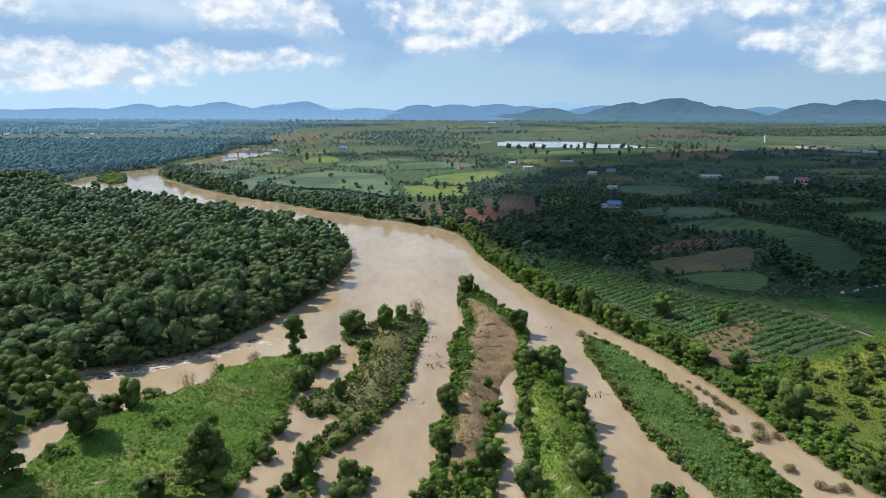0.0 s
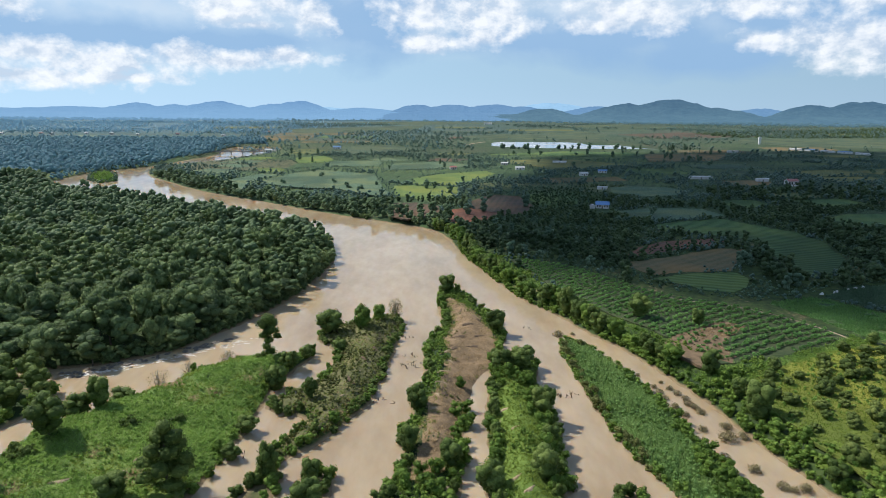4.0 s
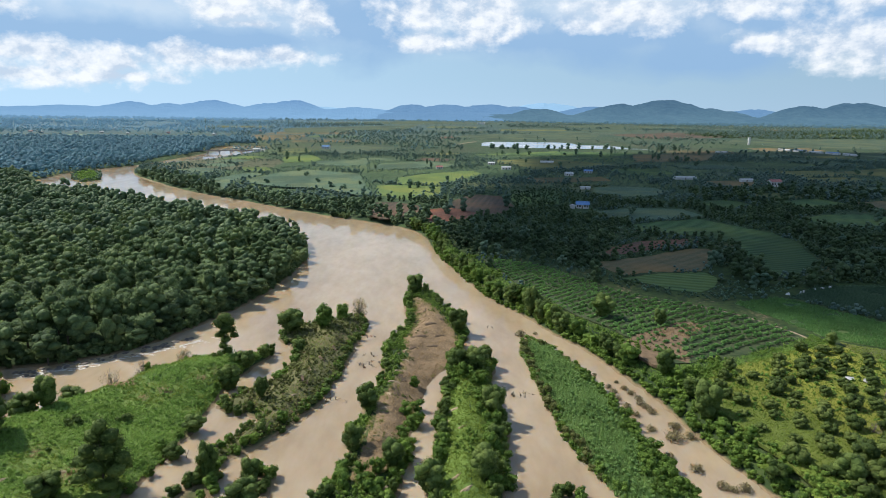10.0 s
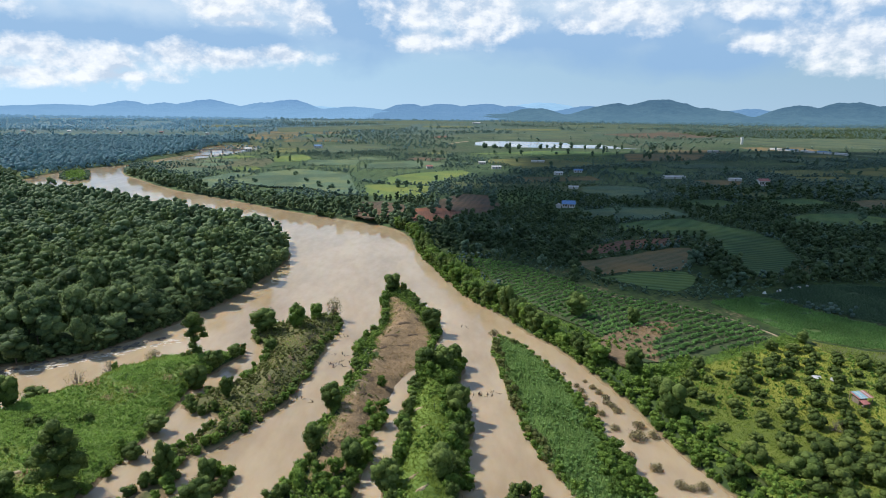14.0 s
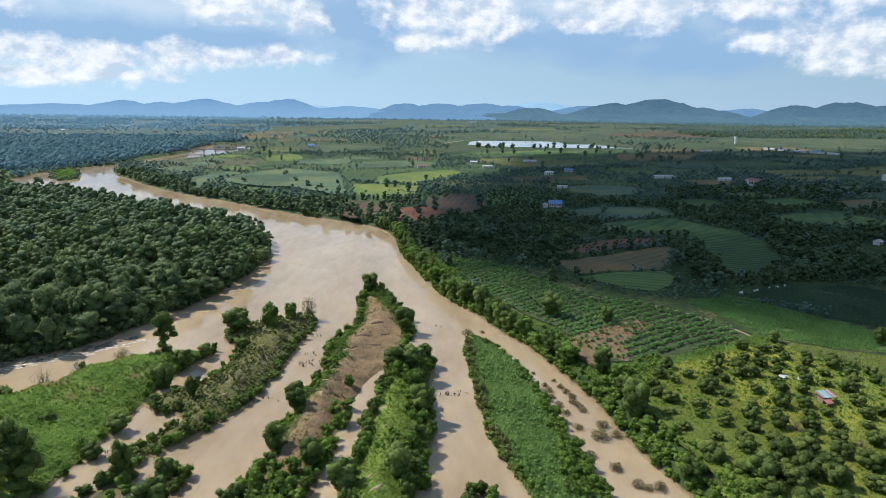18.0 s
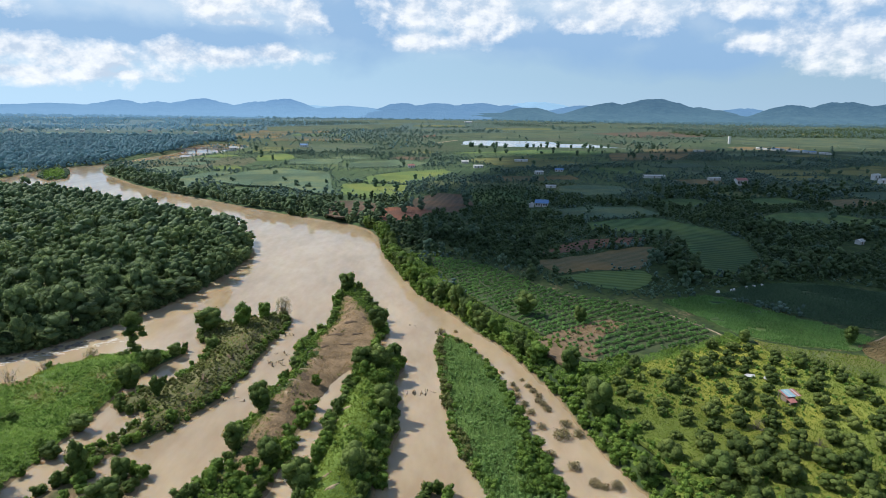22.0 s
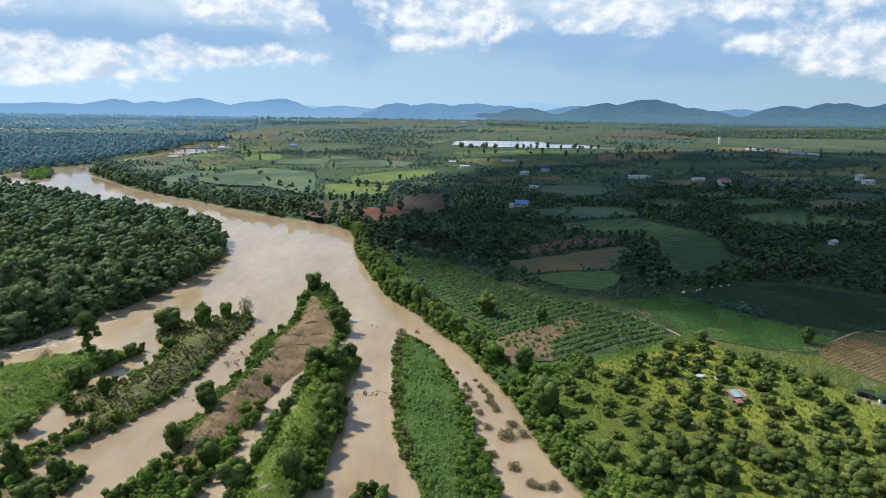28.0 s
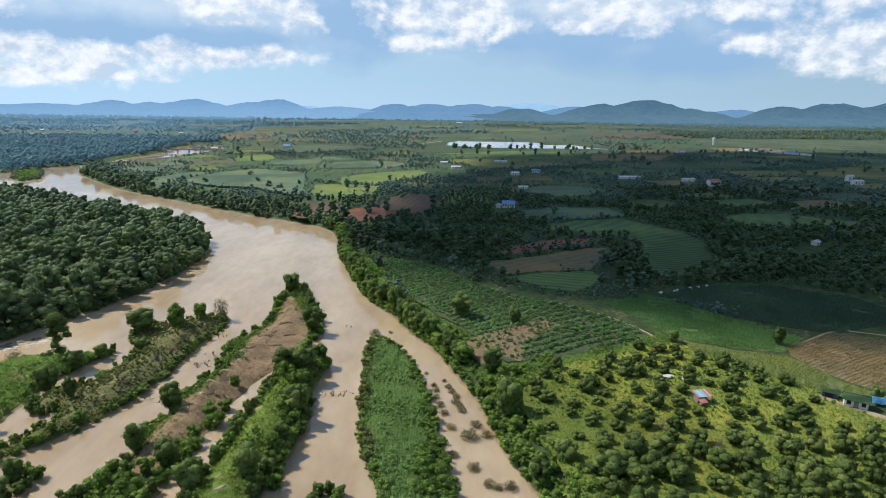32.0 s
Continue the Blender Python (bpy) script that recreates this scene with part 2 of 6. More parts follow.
def water_material(name, deep, pale, rough, wave, muddy=0.0):
    """Silty water: colour in drifting streaks, fine wind ripples in patches; muddy: how far light spreads within it."""
    m, n = material(name)
    c = n.add("ShaderNodeTexCoord").outputs["Object"]
    st = n.add("ShaderNodeMapping", {"Vector": c, "Scale": (1.0, 0.35, 1.0), "Rotation": (0, 0, 0.25)}).outputs[0]
    a, b, d = n.noise(st, 0.035, 5.0, 0.6), n.noise(st, 0.25, 4.0), n.noise(st, 1.9, 3.0, 0.6)
    col = n.ramp(n.math("ADD", n.math("MULTIPLY", a, 0.75), n.math("MULTIPLY", b, 0.25)), (0.38, deep), (0.62, pale))
    breeze = n.ramp(n.noise(c, 0.022, 4.0, 0.6), (0.42, 0.15), (0.60, 1.0))
    ripple = n.math("ADD", n.math("MULTIPLY", b, 0.6), n.math("MULTIPLY", n.math("MULTIPLY", d, breeze), 0.6))
    r = n.ramp(a, (0.4, rough * 0.6), (0.65, rough * 1.6))
    p = n.add("ShaderNodeBsdfPrincipled", {"Base Color": col, "Roughness": r, "IOR": 1.33, "Specular IOR Level": 0.5, "Subsurface Weight": muddy,
                                           "Subsurface Radius": (2.6, 1.7, 0.9), "Subsurface Scale": 1.0, "Normal": bumped(n, ripple, wave, 0.25)})
    finish(n, p.outputs[0])
    return m


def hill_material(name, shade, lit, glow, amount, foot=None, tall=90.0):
    """Woods on a far slope, with haze as blue emission; foot: the paler glow low down."""
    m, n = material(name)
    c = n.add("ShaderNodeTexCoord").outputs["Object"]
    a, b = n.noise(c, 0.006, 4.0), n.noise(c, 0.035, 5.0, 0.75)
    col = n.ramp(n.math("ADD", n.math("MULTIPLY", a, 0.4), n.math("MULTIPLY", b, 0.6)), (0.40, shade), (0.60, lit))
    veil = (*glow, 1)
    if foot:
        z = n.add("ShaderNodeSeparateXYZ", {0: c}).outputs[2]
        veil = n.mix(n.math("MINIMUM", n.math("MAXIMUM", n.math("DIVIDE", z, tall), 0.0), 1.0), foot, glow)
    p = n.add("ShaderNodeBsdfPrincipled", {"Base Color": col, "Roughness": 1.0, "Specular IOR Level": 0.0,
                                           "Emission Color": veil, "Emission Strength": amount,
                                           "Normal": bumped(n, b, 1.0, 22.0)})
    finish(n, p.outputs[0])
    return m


def rows_material(name, furrow, crop, spacing, angle, mottling=0.5):
    """A cropped field seen from afar: rows of one spacing with uneven growth."""
    m, n = material(name)
    c = n.add("ShaderNodeNewGeometry").outputs["Position"]
    turned = n.add("ShaderNodeMapping", {"Vector": c, "Rotation": (0, 0, angle)}).outputs[0]
    warp = n.add("ShaderNodeVectorMath", {0: turned, 1: n.noise(c, 0.05, 2.0, out=1)}, operation="ADD").outputs[0]
    wave = n.add("ShaderNodeTexWave", {"Vector": warp, "Scale": 6.2832 / spacing / 20.0 * 1.0, "Distortion": 1.2, "Detail": 2.0,
                                       "Detail Scale": 1.5}, wave_type="BANDS").outputs[1]
    a, b = n.noise(c, 0.05, 5.0), n.noise(c, 0.9, 4.0)
    g = n.noise(c, 0.25, 4.0, 0.65)
    f = n.math("ADD", n.math("MULTIPLY", wave, 1 - mottling), n.math("MULTIPLY", n.math("ADD", n.math("ADD", a, b), g), mottling * 0.34))
    col = n.ramp(f, (0.30, furrow), (0.58, crop))
    ripe = n.ramp(n.noise(c, 0.03, 4.0, 0.6), (0.44, 0.0), (0.60, 0.75))
    col = n.mix(ripe, col, (1.45 * crop[0], 1.12 * crop[1], 0.85 * crop[2]))
    weedy = n.ramp(n.noise(c, 0.012, 3.0, 0.6), (0.40, 0.6), (0.50, 0.0))
    col = n.mix(weedy, col, tuple(0.75 * v for v in furrow))
    p = n.add("ShaderNodeBsdfPrincipled", {"Base Color": col, "Roughness": 0.95, "Specular IOR Level": 0.15,
                                           "Normal": bumped(n, n.math("ADD", wave, b), 0.7, 0.3)})
    finish(n, p.outputs[0])
    return m


GROUND = ground_material()
RIVER = water_material("muddy_river_water", (0.285, 0.214, 0.132), (0.400, 0.316, 0.212), 0.06, 0.09, 0.6)
LAKE = water_material("pale_lake_water", (0.30, 0.32, 0.33), (0.40, 0.42, 0.42), 0.18, 0.05)
WALL_WHITE = surface("whitewashed_wall", (0.50, 0.49, 0.47), (0.72, 0.71, 0.69), 0.8)
ROOF_BLUE = surface("blue_sheet_roof", (0.07, 0.17, 0.36), (0.14, 0.27, 0.48), 0.6, 0.45, 0.2, 6.0, 0.5)
ROOF_GREEN = rows_material("green_crop_rows", (0.026, 0.054, 0.028), (0.068, 0.118, 0.054), 4.2, 1.9, 0.5)
ROOF_RED = surface("red_sheet_roof", (0.25, 0.085, 0.072), (0.40, 0.165, 0.135), 0.6, 0.5, 0.2, 6.0, 0.5)
ROOF_GREY = surface("weathered_grey_sheet_roof", (0.35, 0.34, 0.33), (0.62, 0.61, 0.60), 0.6, 0.45, 0.2, 6.0, 0.5)
# near-black panels paint the shade inside windows and the shack's front
DARK_OPEN = surface("dark_opening_panel", (0.015, 0.014, 0.013), (0.03, 0.028, 0.025), 1.0)
TIMBER = surface("grey_timber", (0.16, 0.13, 0.10), (0.30, 0.25, 0.20), 1.5)
TARP = surface("blue_tarpaulin", (0.06, 0.22, 0.42), (0.14, 0.36, 0.58), 1.2, 0.5)
PATH_SOIL = surface("pale_track_soil", (0.20, 0.145, 0.095), (0.36, 0.28, 0.19), 0.25)
SAND = surface("pale_sand", (0.22, 0.165, 0.095), (0.40, 0.315, 0.205), 0.6)
ROCK = surface("river_rock", (0.07, 0.06, 0.05), (0.20, 0.17, 0.14), 1.5)


# ---------------------------------------------------------------- plan of the river and islands (metres, x right, y ahead)
RIGHT_BANK = [(112, -160), (106, -20), (98, 45), (91, 84), (85, 110), (81, 122), (79, 132), (77, 147), (74, 158), (69, 174), (64, 188), (57, 200),
              (51, 216), (46, 225), (39, 236), (32, 260), (25, 284), (18, 310), (13, 348), (2, 379), (-31, 403), (-71, 430), (-106, 461), (-164, 508),
              (-198, 537), (-229, 573), (-256, 606), (-286, 640), (-310, 685), (-322, 726), (-298, 772), (-270, 826), (-258, 880), (-250, 935), (-250, 985), (-252, 1035),
              (-268, 1088)]
LEFT_BANK = [(-340, 1092), (-345, 1020), (-317, 937), (-316, 880), (-327, 813), (-322, 761), (-353, 704), (-366, 660), (-362, 605), (-350, 565), (-322, 532), (-300, 515),
             (-263, 495),
             (-204, 462), (-147, 420), (-110, 396), (-75, 366), (-54, 335), (-46, 301), (-46, 270), (-50, 241), (-58, 217), (-65, 200), (-73, 186),
             (-82, 177), (-94, 171), (-104, 168), (-120, 168), (-140, 160), (-165, 135), (-195, 85), (-215, -160)]
RIVER_PLAN = RIGHT_BANK + LEFT_BANK
ISLES = {
    "grove": ([(-130, 160), (-119, 164), (-109, 166), (-97, 158), (-91, 149), (-93, 141), (-96, 134), (-97, 126), (-104, 115), (-120, 95), (-140, 110)], 1.3),
    "meadow": ([(-86, 108), (-86, 123), (-85, 131), (-81, 136), (-75, 143), (-67, 153), (-61, 165), (-55, 171), (-47, 173), (-38, 177), (-32, 185),
                (-30, 181), (-35, 170), (-38, 160), (-38, 152), (-38, 140), (-39, 127), (-40, 118), (-42, 105), (-52, 70), (-70, 40), (-92, 60)], 2.0),
    "ridge": ([(-35, 193), (-32, 204), (-24, 207), (-17, 211), (-7, 217), (-5, 205), (-7, 190), (-8, 175), (-9, 160), (-12, 146), (-17, 135), (-22, 128),
               (-26, 122), (-29, 118), (-33, 124), (-27, 132), (-23, 141), (-36, 143), (-38, 149), (-30, 155), (-25, 166), (-24, 185)], 2.2),
    "snags": ([(-31, 118), (-27, 119), (-25, 112), (-26, 104), (-24, 92), (-30, 88), (-34, 104)], 0.9),
    "clump": ([(-22, 116), (-17, 118), (-14, 112), (-16, 100), (-22, 98)], 0.9),
    "spit": ([(6, 246), (10, 252), (15, 248), (20, 231), (25, 216), (29, 200), (26, 184), (20, 169), (14, 157), (13.5, 142), (11.5, 126), (11, 109), (8, 62),
              (0, 40), (-9, 70), (-5, 109), (-3, 115), (0, 123), (-3, 133), (1, 142), (-2, 152), (3, 158), (3, 168), (1, 184), (5, 195), (8, 211), (6, 227)], 2.0),
    "thicket": ([(20, 163), (24, 172), (30, 179), (35, 175), (35, 168), (33, 157), (34, 150), (35, 140), (35, 130), (33, 119), (31, 108), (26, 70),
                 (18, 50), (14, 78), (16.5, 109), (17.5, 126), (18.5, 142), (19.5, 154)], 2.4),
    "reeds": ([(46, 192), (50, 194), (55, 184), (60, 170), (63, 156), (65, 141), (66, 129), (68, 119), (69, 109), (72, 70), (66, 45), (56, 76),
               (54, 109), (50, 122), (47, 138), (46, 152), (45, 168), (44, 185)], 1.0),
    "islet": ([(38, 104), (42, 112), (47, 111), (49, 103), (46, 92), (40, 92)], 0.7),
    "point": ([(-336, 614), (-350, 645), (-354, 668), (-346, 676), (-326, 650), (-305, 612), (-303, 594), (-313, 588)], 1.6),
}
LAKE_PLAN = [(66, 1140), (110, 1080), (170, 1058), (240, 1050), (310, 1056), (400, 1040), (352, 1085), (330, 1130), (236, 1235), (140, 1230), (90, 1180)]


def smoothed(pts, times=2):
    """Rounds the corners of a closed outline."""
    p = np.array(pts, float)
    for _ in range(times):
        q = np.roll(p, -1, 0)
        p = np.stack([0.75 * p + 0.25 * q, 0.25 * p + 0.75 * q], 1).reshape(-1, 2)
    return p


def inside(poly, x, y):
    """Signed distance to an outline, positive inside."""
    p = np.asarray(poly, float)
    q = np.roll(p, -1, 0)
    best = np.full(x.shape, 1e18)
    odd = np.zeros(x.shape, bool)
    for (ax, ay), (bx, by) in zip(p, q):
        ex, ey = bx - ax, by - ay
        s = np.clip(((x - ax) * ex + (y - ay) * ey) / (ex * ex + ey * ey + 1e-9), 0, 1)
        best = np.minimum(best, (x - ax - s * ex) ** 2 + (y - ay - s * ey) ** 2)
        cross = (ay > y) != (by > y)
        odd ^= cross & (x < (bx - ax) * (y - ay) / (by - ay + 1e-12) + ax)
    return np.sqrt(best) * np.where(odd, 1, -1)


def ripple(x, y, k, seed):
    """A cheap smooth waviness for edges and ground."""
    r = np.random.RandomState(seed)
    out = np.zeros(np.shape(x))
    for i in range(6):
        a, ph, f = r.uniform(0, 6.28), r.uniform(0, 6.28), k * (1 + 0.7 * i)
        out = out + np.sin((x * math.cos(a) + y * math.sin(a)) * f + ph) / (1 + 0.6 * i)
    return out / 2.2


RIVER_S = smoothed(RIVER_PLAN)
ISLES_S = {k: (smoothed(v[0]), v[1]) for k, v in ISLES.items()}
LAKE_S = smoothed(LAKE_PLAN)


# raised backs of the islands: line, rise, half width
CRESTS = ((((15, 222), (16, 206), (12, 190), (8, 172), (5, 150), (5, 128)), 1.7, 4.5),
          (((-10, 212), (-15, 195), (-16, 175), (-18, 152), (-24, 134)), 1.0, 4.5),
          (((-84, 112), (-78, 126), (-66, 146), (-52, 163), (-45, 170)), 2.6, 13.0),
          (((26, 170), (27, 150), (26, 130), (24, 100)), 1.6, 5.0))


def height(x, y):
    """The height of the ground, with the water at zero."""
    x, y = np.asarray(x, float), np.asarray(y, float)
    wob = ripple(x, y, 0.45, 3) * 0.8
    d = -inside(RIVER_S, x, y) + wob
    top = np.where((x < -40) & (y < 560 + 0 * x), 2.6, 4.2)
    h = np.where(d > 0, top * (1 - np.exp(-np.maximum(d, 0) / 6.0)), np.maximum(-1.6, d * 0.4))
    for outline, rise in ISLES_S.values():
        di = inside(outline, x, y) + wob
        h = np.maximum(h, np.where(di > 0, rise * (1 - np.exp(-np.maximum(di, 0) / 4.0)), np.maximum(-1.6, di * 0.4)))
    for line, rise, width in CRESTS:
        di = np.full(x.shape, 1e9)
        for (ax, ay), (bx, by) in zip(line, line[1:]):
            ex, ey = bx - ax, by - ay
            u = np.clip(((x - ax) * ex + (y - ay) * ey) / (ex * ex + ey * ey), 0, 1)
            di = np.minimum(di, (x - ax - u * ex) ** 2 + (y - ay - u * ey) ** 2)
        swell = rise * np.exp(-di / width ** 2)
        h = h + np.where(h > 0.1, swell * np.clip(h / 1.2, 0, 1) * (1 + 0.25 * ripple(x, y, 0.55, 12)), 0)
    h = h + np.where(h > 0.3, ripple(x, y, 0.22, 5) * 0.22 * np.exp(-np.maximum(d, 0) / 18.0), 0)
    lake = inside(LAKE_S, x, y)
    return np.where(lake > 0, 3.0 - np.minimum(lake * 0.1, 2.0), h)


def mesh_from(name, verts, faces, mat, smooth=False):
    """A mesh from arrays of corners and of faces that all have as many corners."""
    verts, faces = np.asarray(verts, np.float32), np.asarray(faces, np.int32)
    me = bpy.data.meshes.new(name)
    k = faces.shape[1]
    me.vertices.add(len(verts))
    me.vertices.foreach_set("co", verts.ravel())
    me.loops.add(faces.size)
    me.loops.foreach_set("vertex_index", faces.ravel())
    me.polygons.add(len(faces))
    me.polygons.foreach_set("loop_start", np.arange(0, faces.size, k, dtype=np.int32))
    if smooth:
        me.polygons.foreach_set("use_smooth", np.ones(len(faces), bool))
    me.update(calc_edges=True)
    me.materials.append(mat)
    return me


def part(name, data, mat, parent, label=""):
    """Links a bmesh or a mesh as one mesh object under a thing or a part."""
    if isinstance(data, bmesh.types.BMesh):
        me = bpy.data.meshes.new(name)
        data.to_mesh(me)
        data.free()
        me.materials.append(mat)
        data = me
    ob = new(name, data)
    ob.parent = parent
    return tagged(ob, label)


def thing(name, m, label, category, group="", kind=""):
    ob = new(name)
    ob.matrix_basis = m
    ob.empty_display_size = 0.3
    return tagged(ob, label, category, group, kind)


def grid_faces(nx, ny):
    i = np.arange(nx * ny).reshape(ny, nx)
    return np.stack([i[:-1, :-1], i[:-1, 1:], i[1:, 1:], i[1:, :-1]], -1).reshape(-1, 4)


def spaced(lo, hi, step, reach_lo, reach_hi):
    """Even steps from lo to hi, then ever longer ones out to the reach."""
    core = list(np.arange(lo, hi, step))
    s, v, left = step, lo, []
    while v > reach_lo:
        s *= 1.13
        v -= s
        left.append(v)
    s, v, right = step, hi, [hi]
    while v < reach_hi:
        s *= 1.09
        v += s
        right.append(v)
    return np.array(left[::-1] + core + right)


gx, gy = spaced(-140, 190, 1.3, -4950, 4950), spaced(80, 300, 1.3, -700, 4850)
gx = np.concatenate([gx[gx < -425], np.arange(-420, -142, 5.0), gx[gx > -140.5]])
gy = np.concatenate([gy[gy <= 300], np.arange(304, 1112, 6.0), gy[gy > 1118]])
GX, GY = np.meshgrid(gx, gy)
GZ = height(GX, GY)
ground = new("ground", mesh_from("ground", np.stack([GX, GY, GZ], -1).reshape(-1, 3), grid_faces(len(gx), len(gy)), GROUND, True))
tagged(ground, "green and earthy river plain with muddy banks", "ground", kind="structure")


def ground_z(x, y):
    """The height of the ground sheet under a point."""
    x, y = np.atleast_1d(np.asarray(x, float)), np.atleast_1d(np.asarray(y, float))
    i = np.clip(np.searchsorted(gx, x) - 1, 0, len(gx) - 2)
    j = np.clip(np.searchsorted(gy, y) - 1, 0, len(gy) - 2)
    u, v = (x - gx[i]) / (gx[i + 1] - gx[i]), (y - gy[j]) / (gy[j + 1] - gy[j])
    return (GZ[j, i] * (1 - u) + GZ[j, i + 1] * u) * (1 - v) + (GZ[j + 1, i] * (1 - u) + GZ[j + 1, i + 1] * u) * v


def sheet(name, x0, x1, y0, y1, z, step, mat):
    xs, ys = np.arange(x0, x1 + step, step), np.arange(y0, y1 + step, step)
    X, Y = np.meshgrid(xs, ys)
    return new(name, mesh_from(name, np.stack([X, Y, X * 0 + z], -1).reshape(-1, 3), grid_faces(len(xs), len(ys)), mat, True))


tagged(sheet("water", -430, 130, -160, 1120, 0.0, 20, RIVER), "muddy brown river water with faint ripples", "river", kind="structure")
tagged(sheet("lake_water", 40, 380, 990, 1260, 2.95, 20, LAKE), "pale still lake water", "lake", kind="structure")


# ---------------------------------------------------------------- plants
def rng_of(seed):
    return np.random.RandomState(seed)


ICO = None


def ico():
    """The corners and faces of a small round solid of twenty faces."""
    global ICO
    if ICO is None:
        bm = bmesh.new()
        bmesh.ops.create_icosphere(bm, subdivisions=1, radius=1.06)
        bm.verts.index_update()
        ICO = (np.array([v.co[:] for v in bm.verts]), np.array([[v.index for v in f.verts] for f in bm.faces]))
        bm.free()
    return ICO


def leaf_cloud(r, blobs, count, size, up=0.25):
    """Leaves strewn over lumps (x, y, z, rx, rz): four-cornered, bent along the middle, as triangles."""
    b = np.array(blobs)
    w = b[:, 3] ** 2
    pick = r.choice(len(b), count, p=w / w.sum())
    d = r.normal(size=(count, 3))
    d[:, 2] += up
    d /= np.linalg.norm(d, axis=1)[:, None]
    c = b[pick, :3] + d * np.stack([b[pick, 3], b[pick, 3], b[pick, 4]], 1) * r.uniform(0.70, 1.16, (count, 1))
    n = d + r.normal(size=(count, 3)) * 0.32
    n /= np.linalg.norm(n, axis=1)[:, None]
    a = np.cross(n, r.normal(size=(count, 3)))
    a /= np.linalg.norm(a, axis=1)[:, None] + 1e-9
    e = np.cross(n, a)
    s = size * r.uniform(0.6, 1.35, (count, 1))
    v = np.stack([c - a * s, c + e * s * 0.55 + n * s * 0.15, c + a * s, c - e * s * 0.55 + n * s * 0.15], 1).reshape(-1, 3)
    k = np.arange(count)[:, None] * 4
    f = np.concatenate([k + [0, 1, 2], k + [0, 2, 3]])
    return v, f


def cores(r, blobs, shrink=0.72):
    """The dense inside of a crown."""
    iv, jf = ico()
    vs, fs = [], []
    for i, (x, y, z, rx, rz) in enumerate(blobs):
        vs.append(iv * (1 + r.uniform(-0.26, 0.26, (len(iv), 1))) * [rx * shrink, rx * shrink, rz * shrink] + [x, y, z])
        fs.append(jf + i * len(iv))
    return np.concatenate(vs), np.concatenate(fs)


def joined(*meshes):
    vs, fs, o = [], [], 0
    for v, f in meshes:
        vs.append(v)
        fs.append(f + o)
        o += len(v)
    return np.concatenate(vs), np.concatenate(fs)


def crown_shape(r, tall, wide, lumps, base=0.35, flat=0.8):
    """Lumps of a crown between base*tall and tall, spread over its width."""
    out = []
    for i in range(lumps):
        t = (i + 0.5) / lumps
        z = tall * (base + (1 - base) * (0.15 + 0.75 * t))
        spread = wide * math.sin(math.pi * min(1, 0.25 + 0.72 * (1 - t))) * 0.62
        a = i * 2.4 + r.uniform(-0.5, 0.5)
        q = spread * r.uniform(0.45, 1.0)
        rad = wide * r.uniform(0.34, 0.52) * (0.84 if lumps > 13 else 1.0)
        out.append((q * math.cos(a), q * math.sin(a), z - rad * 0.25, rad, rad * flat * r.uniform(0.85, 1.1)))
    return out


def limb(p0, p1, r0, r1, sides=6):
    p0, p1 = np.array(p0, float), np.array(p1, float)
    d = (p1 - p0) / np.linalg.norm(p1 - p0)
    a = np.cross(d, [0.3, 0.9, 0.2])
    a /= np.linalg.norm(a)
    b = np.cross(d, a)
    ang = np.arange(sides) / sides * 2 * math.pi
    ring = np.cos(ang)[:, None] * a + np.sin(ang)[:, None] * b
    v = np.concatenate([p0 + ring * r0, p1 + ring * r1])
    i = np.arange(sides)
    j = (i + 1) % sides
    return v, np.concatenate([np.stack([i, j, j + sides], 1), np.stack([i, j + sides, i + sides], 1)])


def trunk_mesh(r, tall, blobs, girth):
    bits = [limb((0, 0, -0.6), (r.uniform(-.2, .2), r.uniform(-.2, .2), tall * 0.4), girth, girth * 0.7),
            limb((0, 0, tall * 0.38), (r.uniform(-.3, .3), r.uniform(-.3, .3), tall * 0.78), girth * 0.68, girth * 0.25)]
    for x, y, z, rx, rz in blobs[:6]:
        bits.append(limb((0, 0, tall * r.uniform(0.28, 0.5)), (x * 0.9, y * 0.9, z), girth * 0.4, girth * 0.12, 5))
    return joined(*bits)


def make_tree(name, seed, tall, wide, lumps, leaves, size, mat, label, category="tree", base=0.3, flat=0.8, girth=None, group="", blobs=None):
    r = rng_of(seed)
    blobs = blobs or crown_shape(r, tall, wide, lumps, base, flat)
    t = thing(name, pose(0, 0, -400), label, category, group)
    part("trunk", mesh_from("trunk", *trunk_mesh(r, tall, blobs, girth or 0.02 * tall), BARK), BARK, t)
    part("crown", mesh_from("crown", *joined(cores(r, blobs, 0.88), leaf_cloud(r, blobs, leaves, size)), mat, True), mat, t)
    return t


def set_down(ob, x, y, turn, s, z=None, sink=0.0):
    h = float(ground_z(x, y)[0]) if z is None else z
    c = copy_thing(ob, pose(x, y, h - sink, 0, 0, turn))
    c.scale = (s[0], s[0], s[1]) if isinstance(s, tuple) else (s, s, s)
    return c


def remove(*obs):
    for o in obs:
        for c in (*o.children_recursive, o):
            bpy.data.objects.remove(c)


def scatter(poly, gap, seed, inset=0.0, loose=0.42):
    """Points of a shaken grid within an outline."""
    p = np.asarray(poly, float)
    r = rng_of(seed)
    lo, hi = p.min(0), p.max(0)
    X, Y = np.meshgrid(np.arange(lo[0], hi[0], gap), np.arange(lo[1], hi[1], gap * 0.87))
    X[1::2] += gap / 2
    X, Y = X.ravel() + r.uniform(-loose, loose, X.size) * gap, Y.ravel() + r.uniform(-loose, loose, X.size) * gap
    k = inside(p, X, Y) > inset
    return np.stack([X[k], Y[k]], 1)


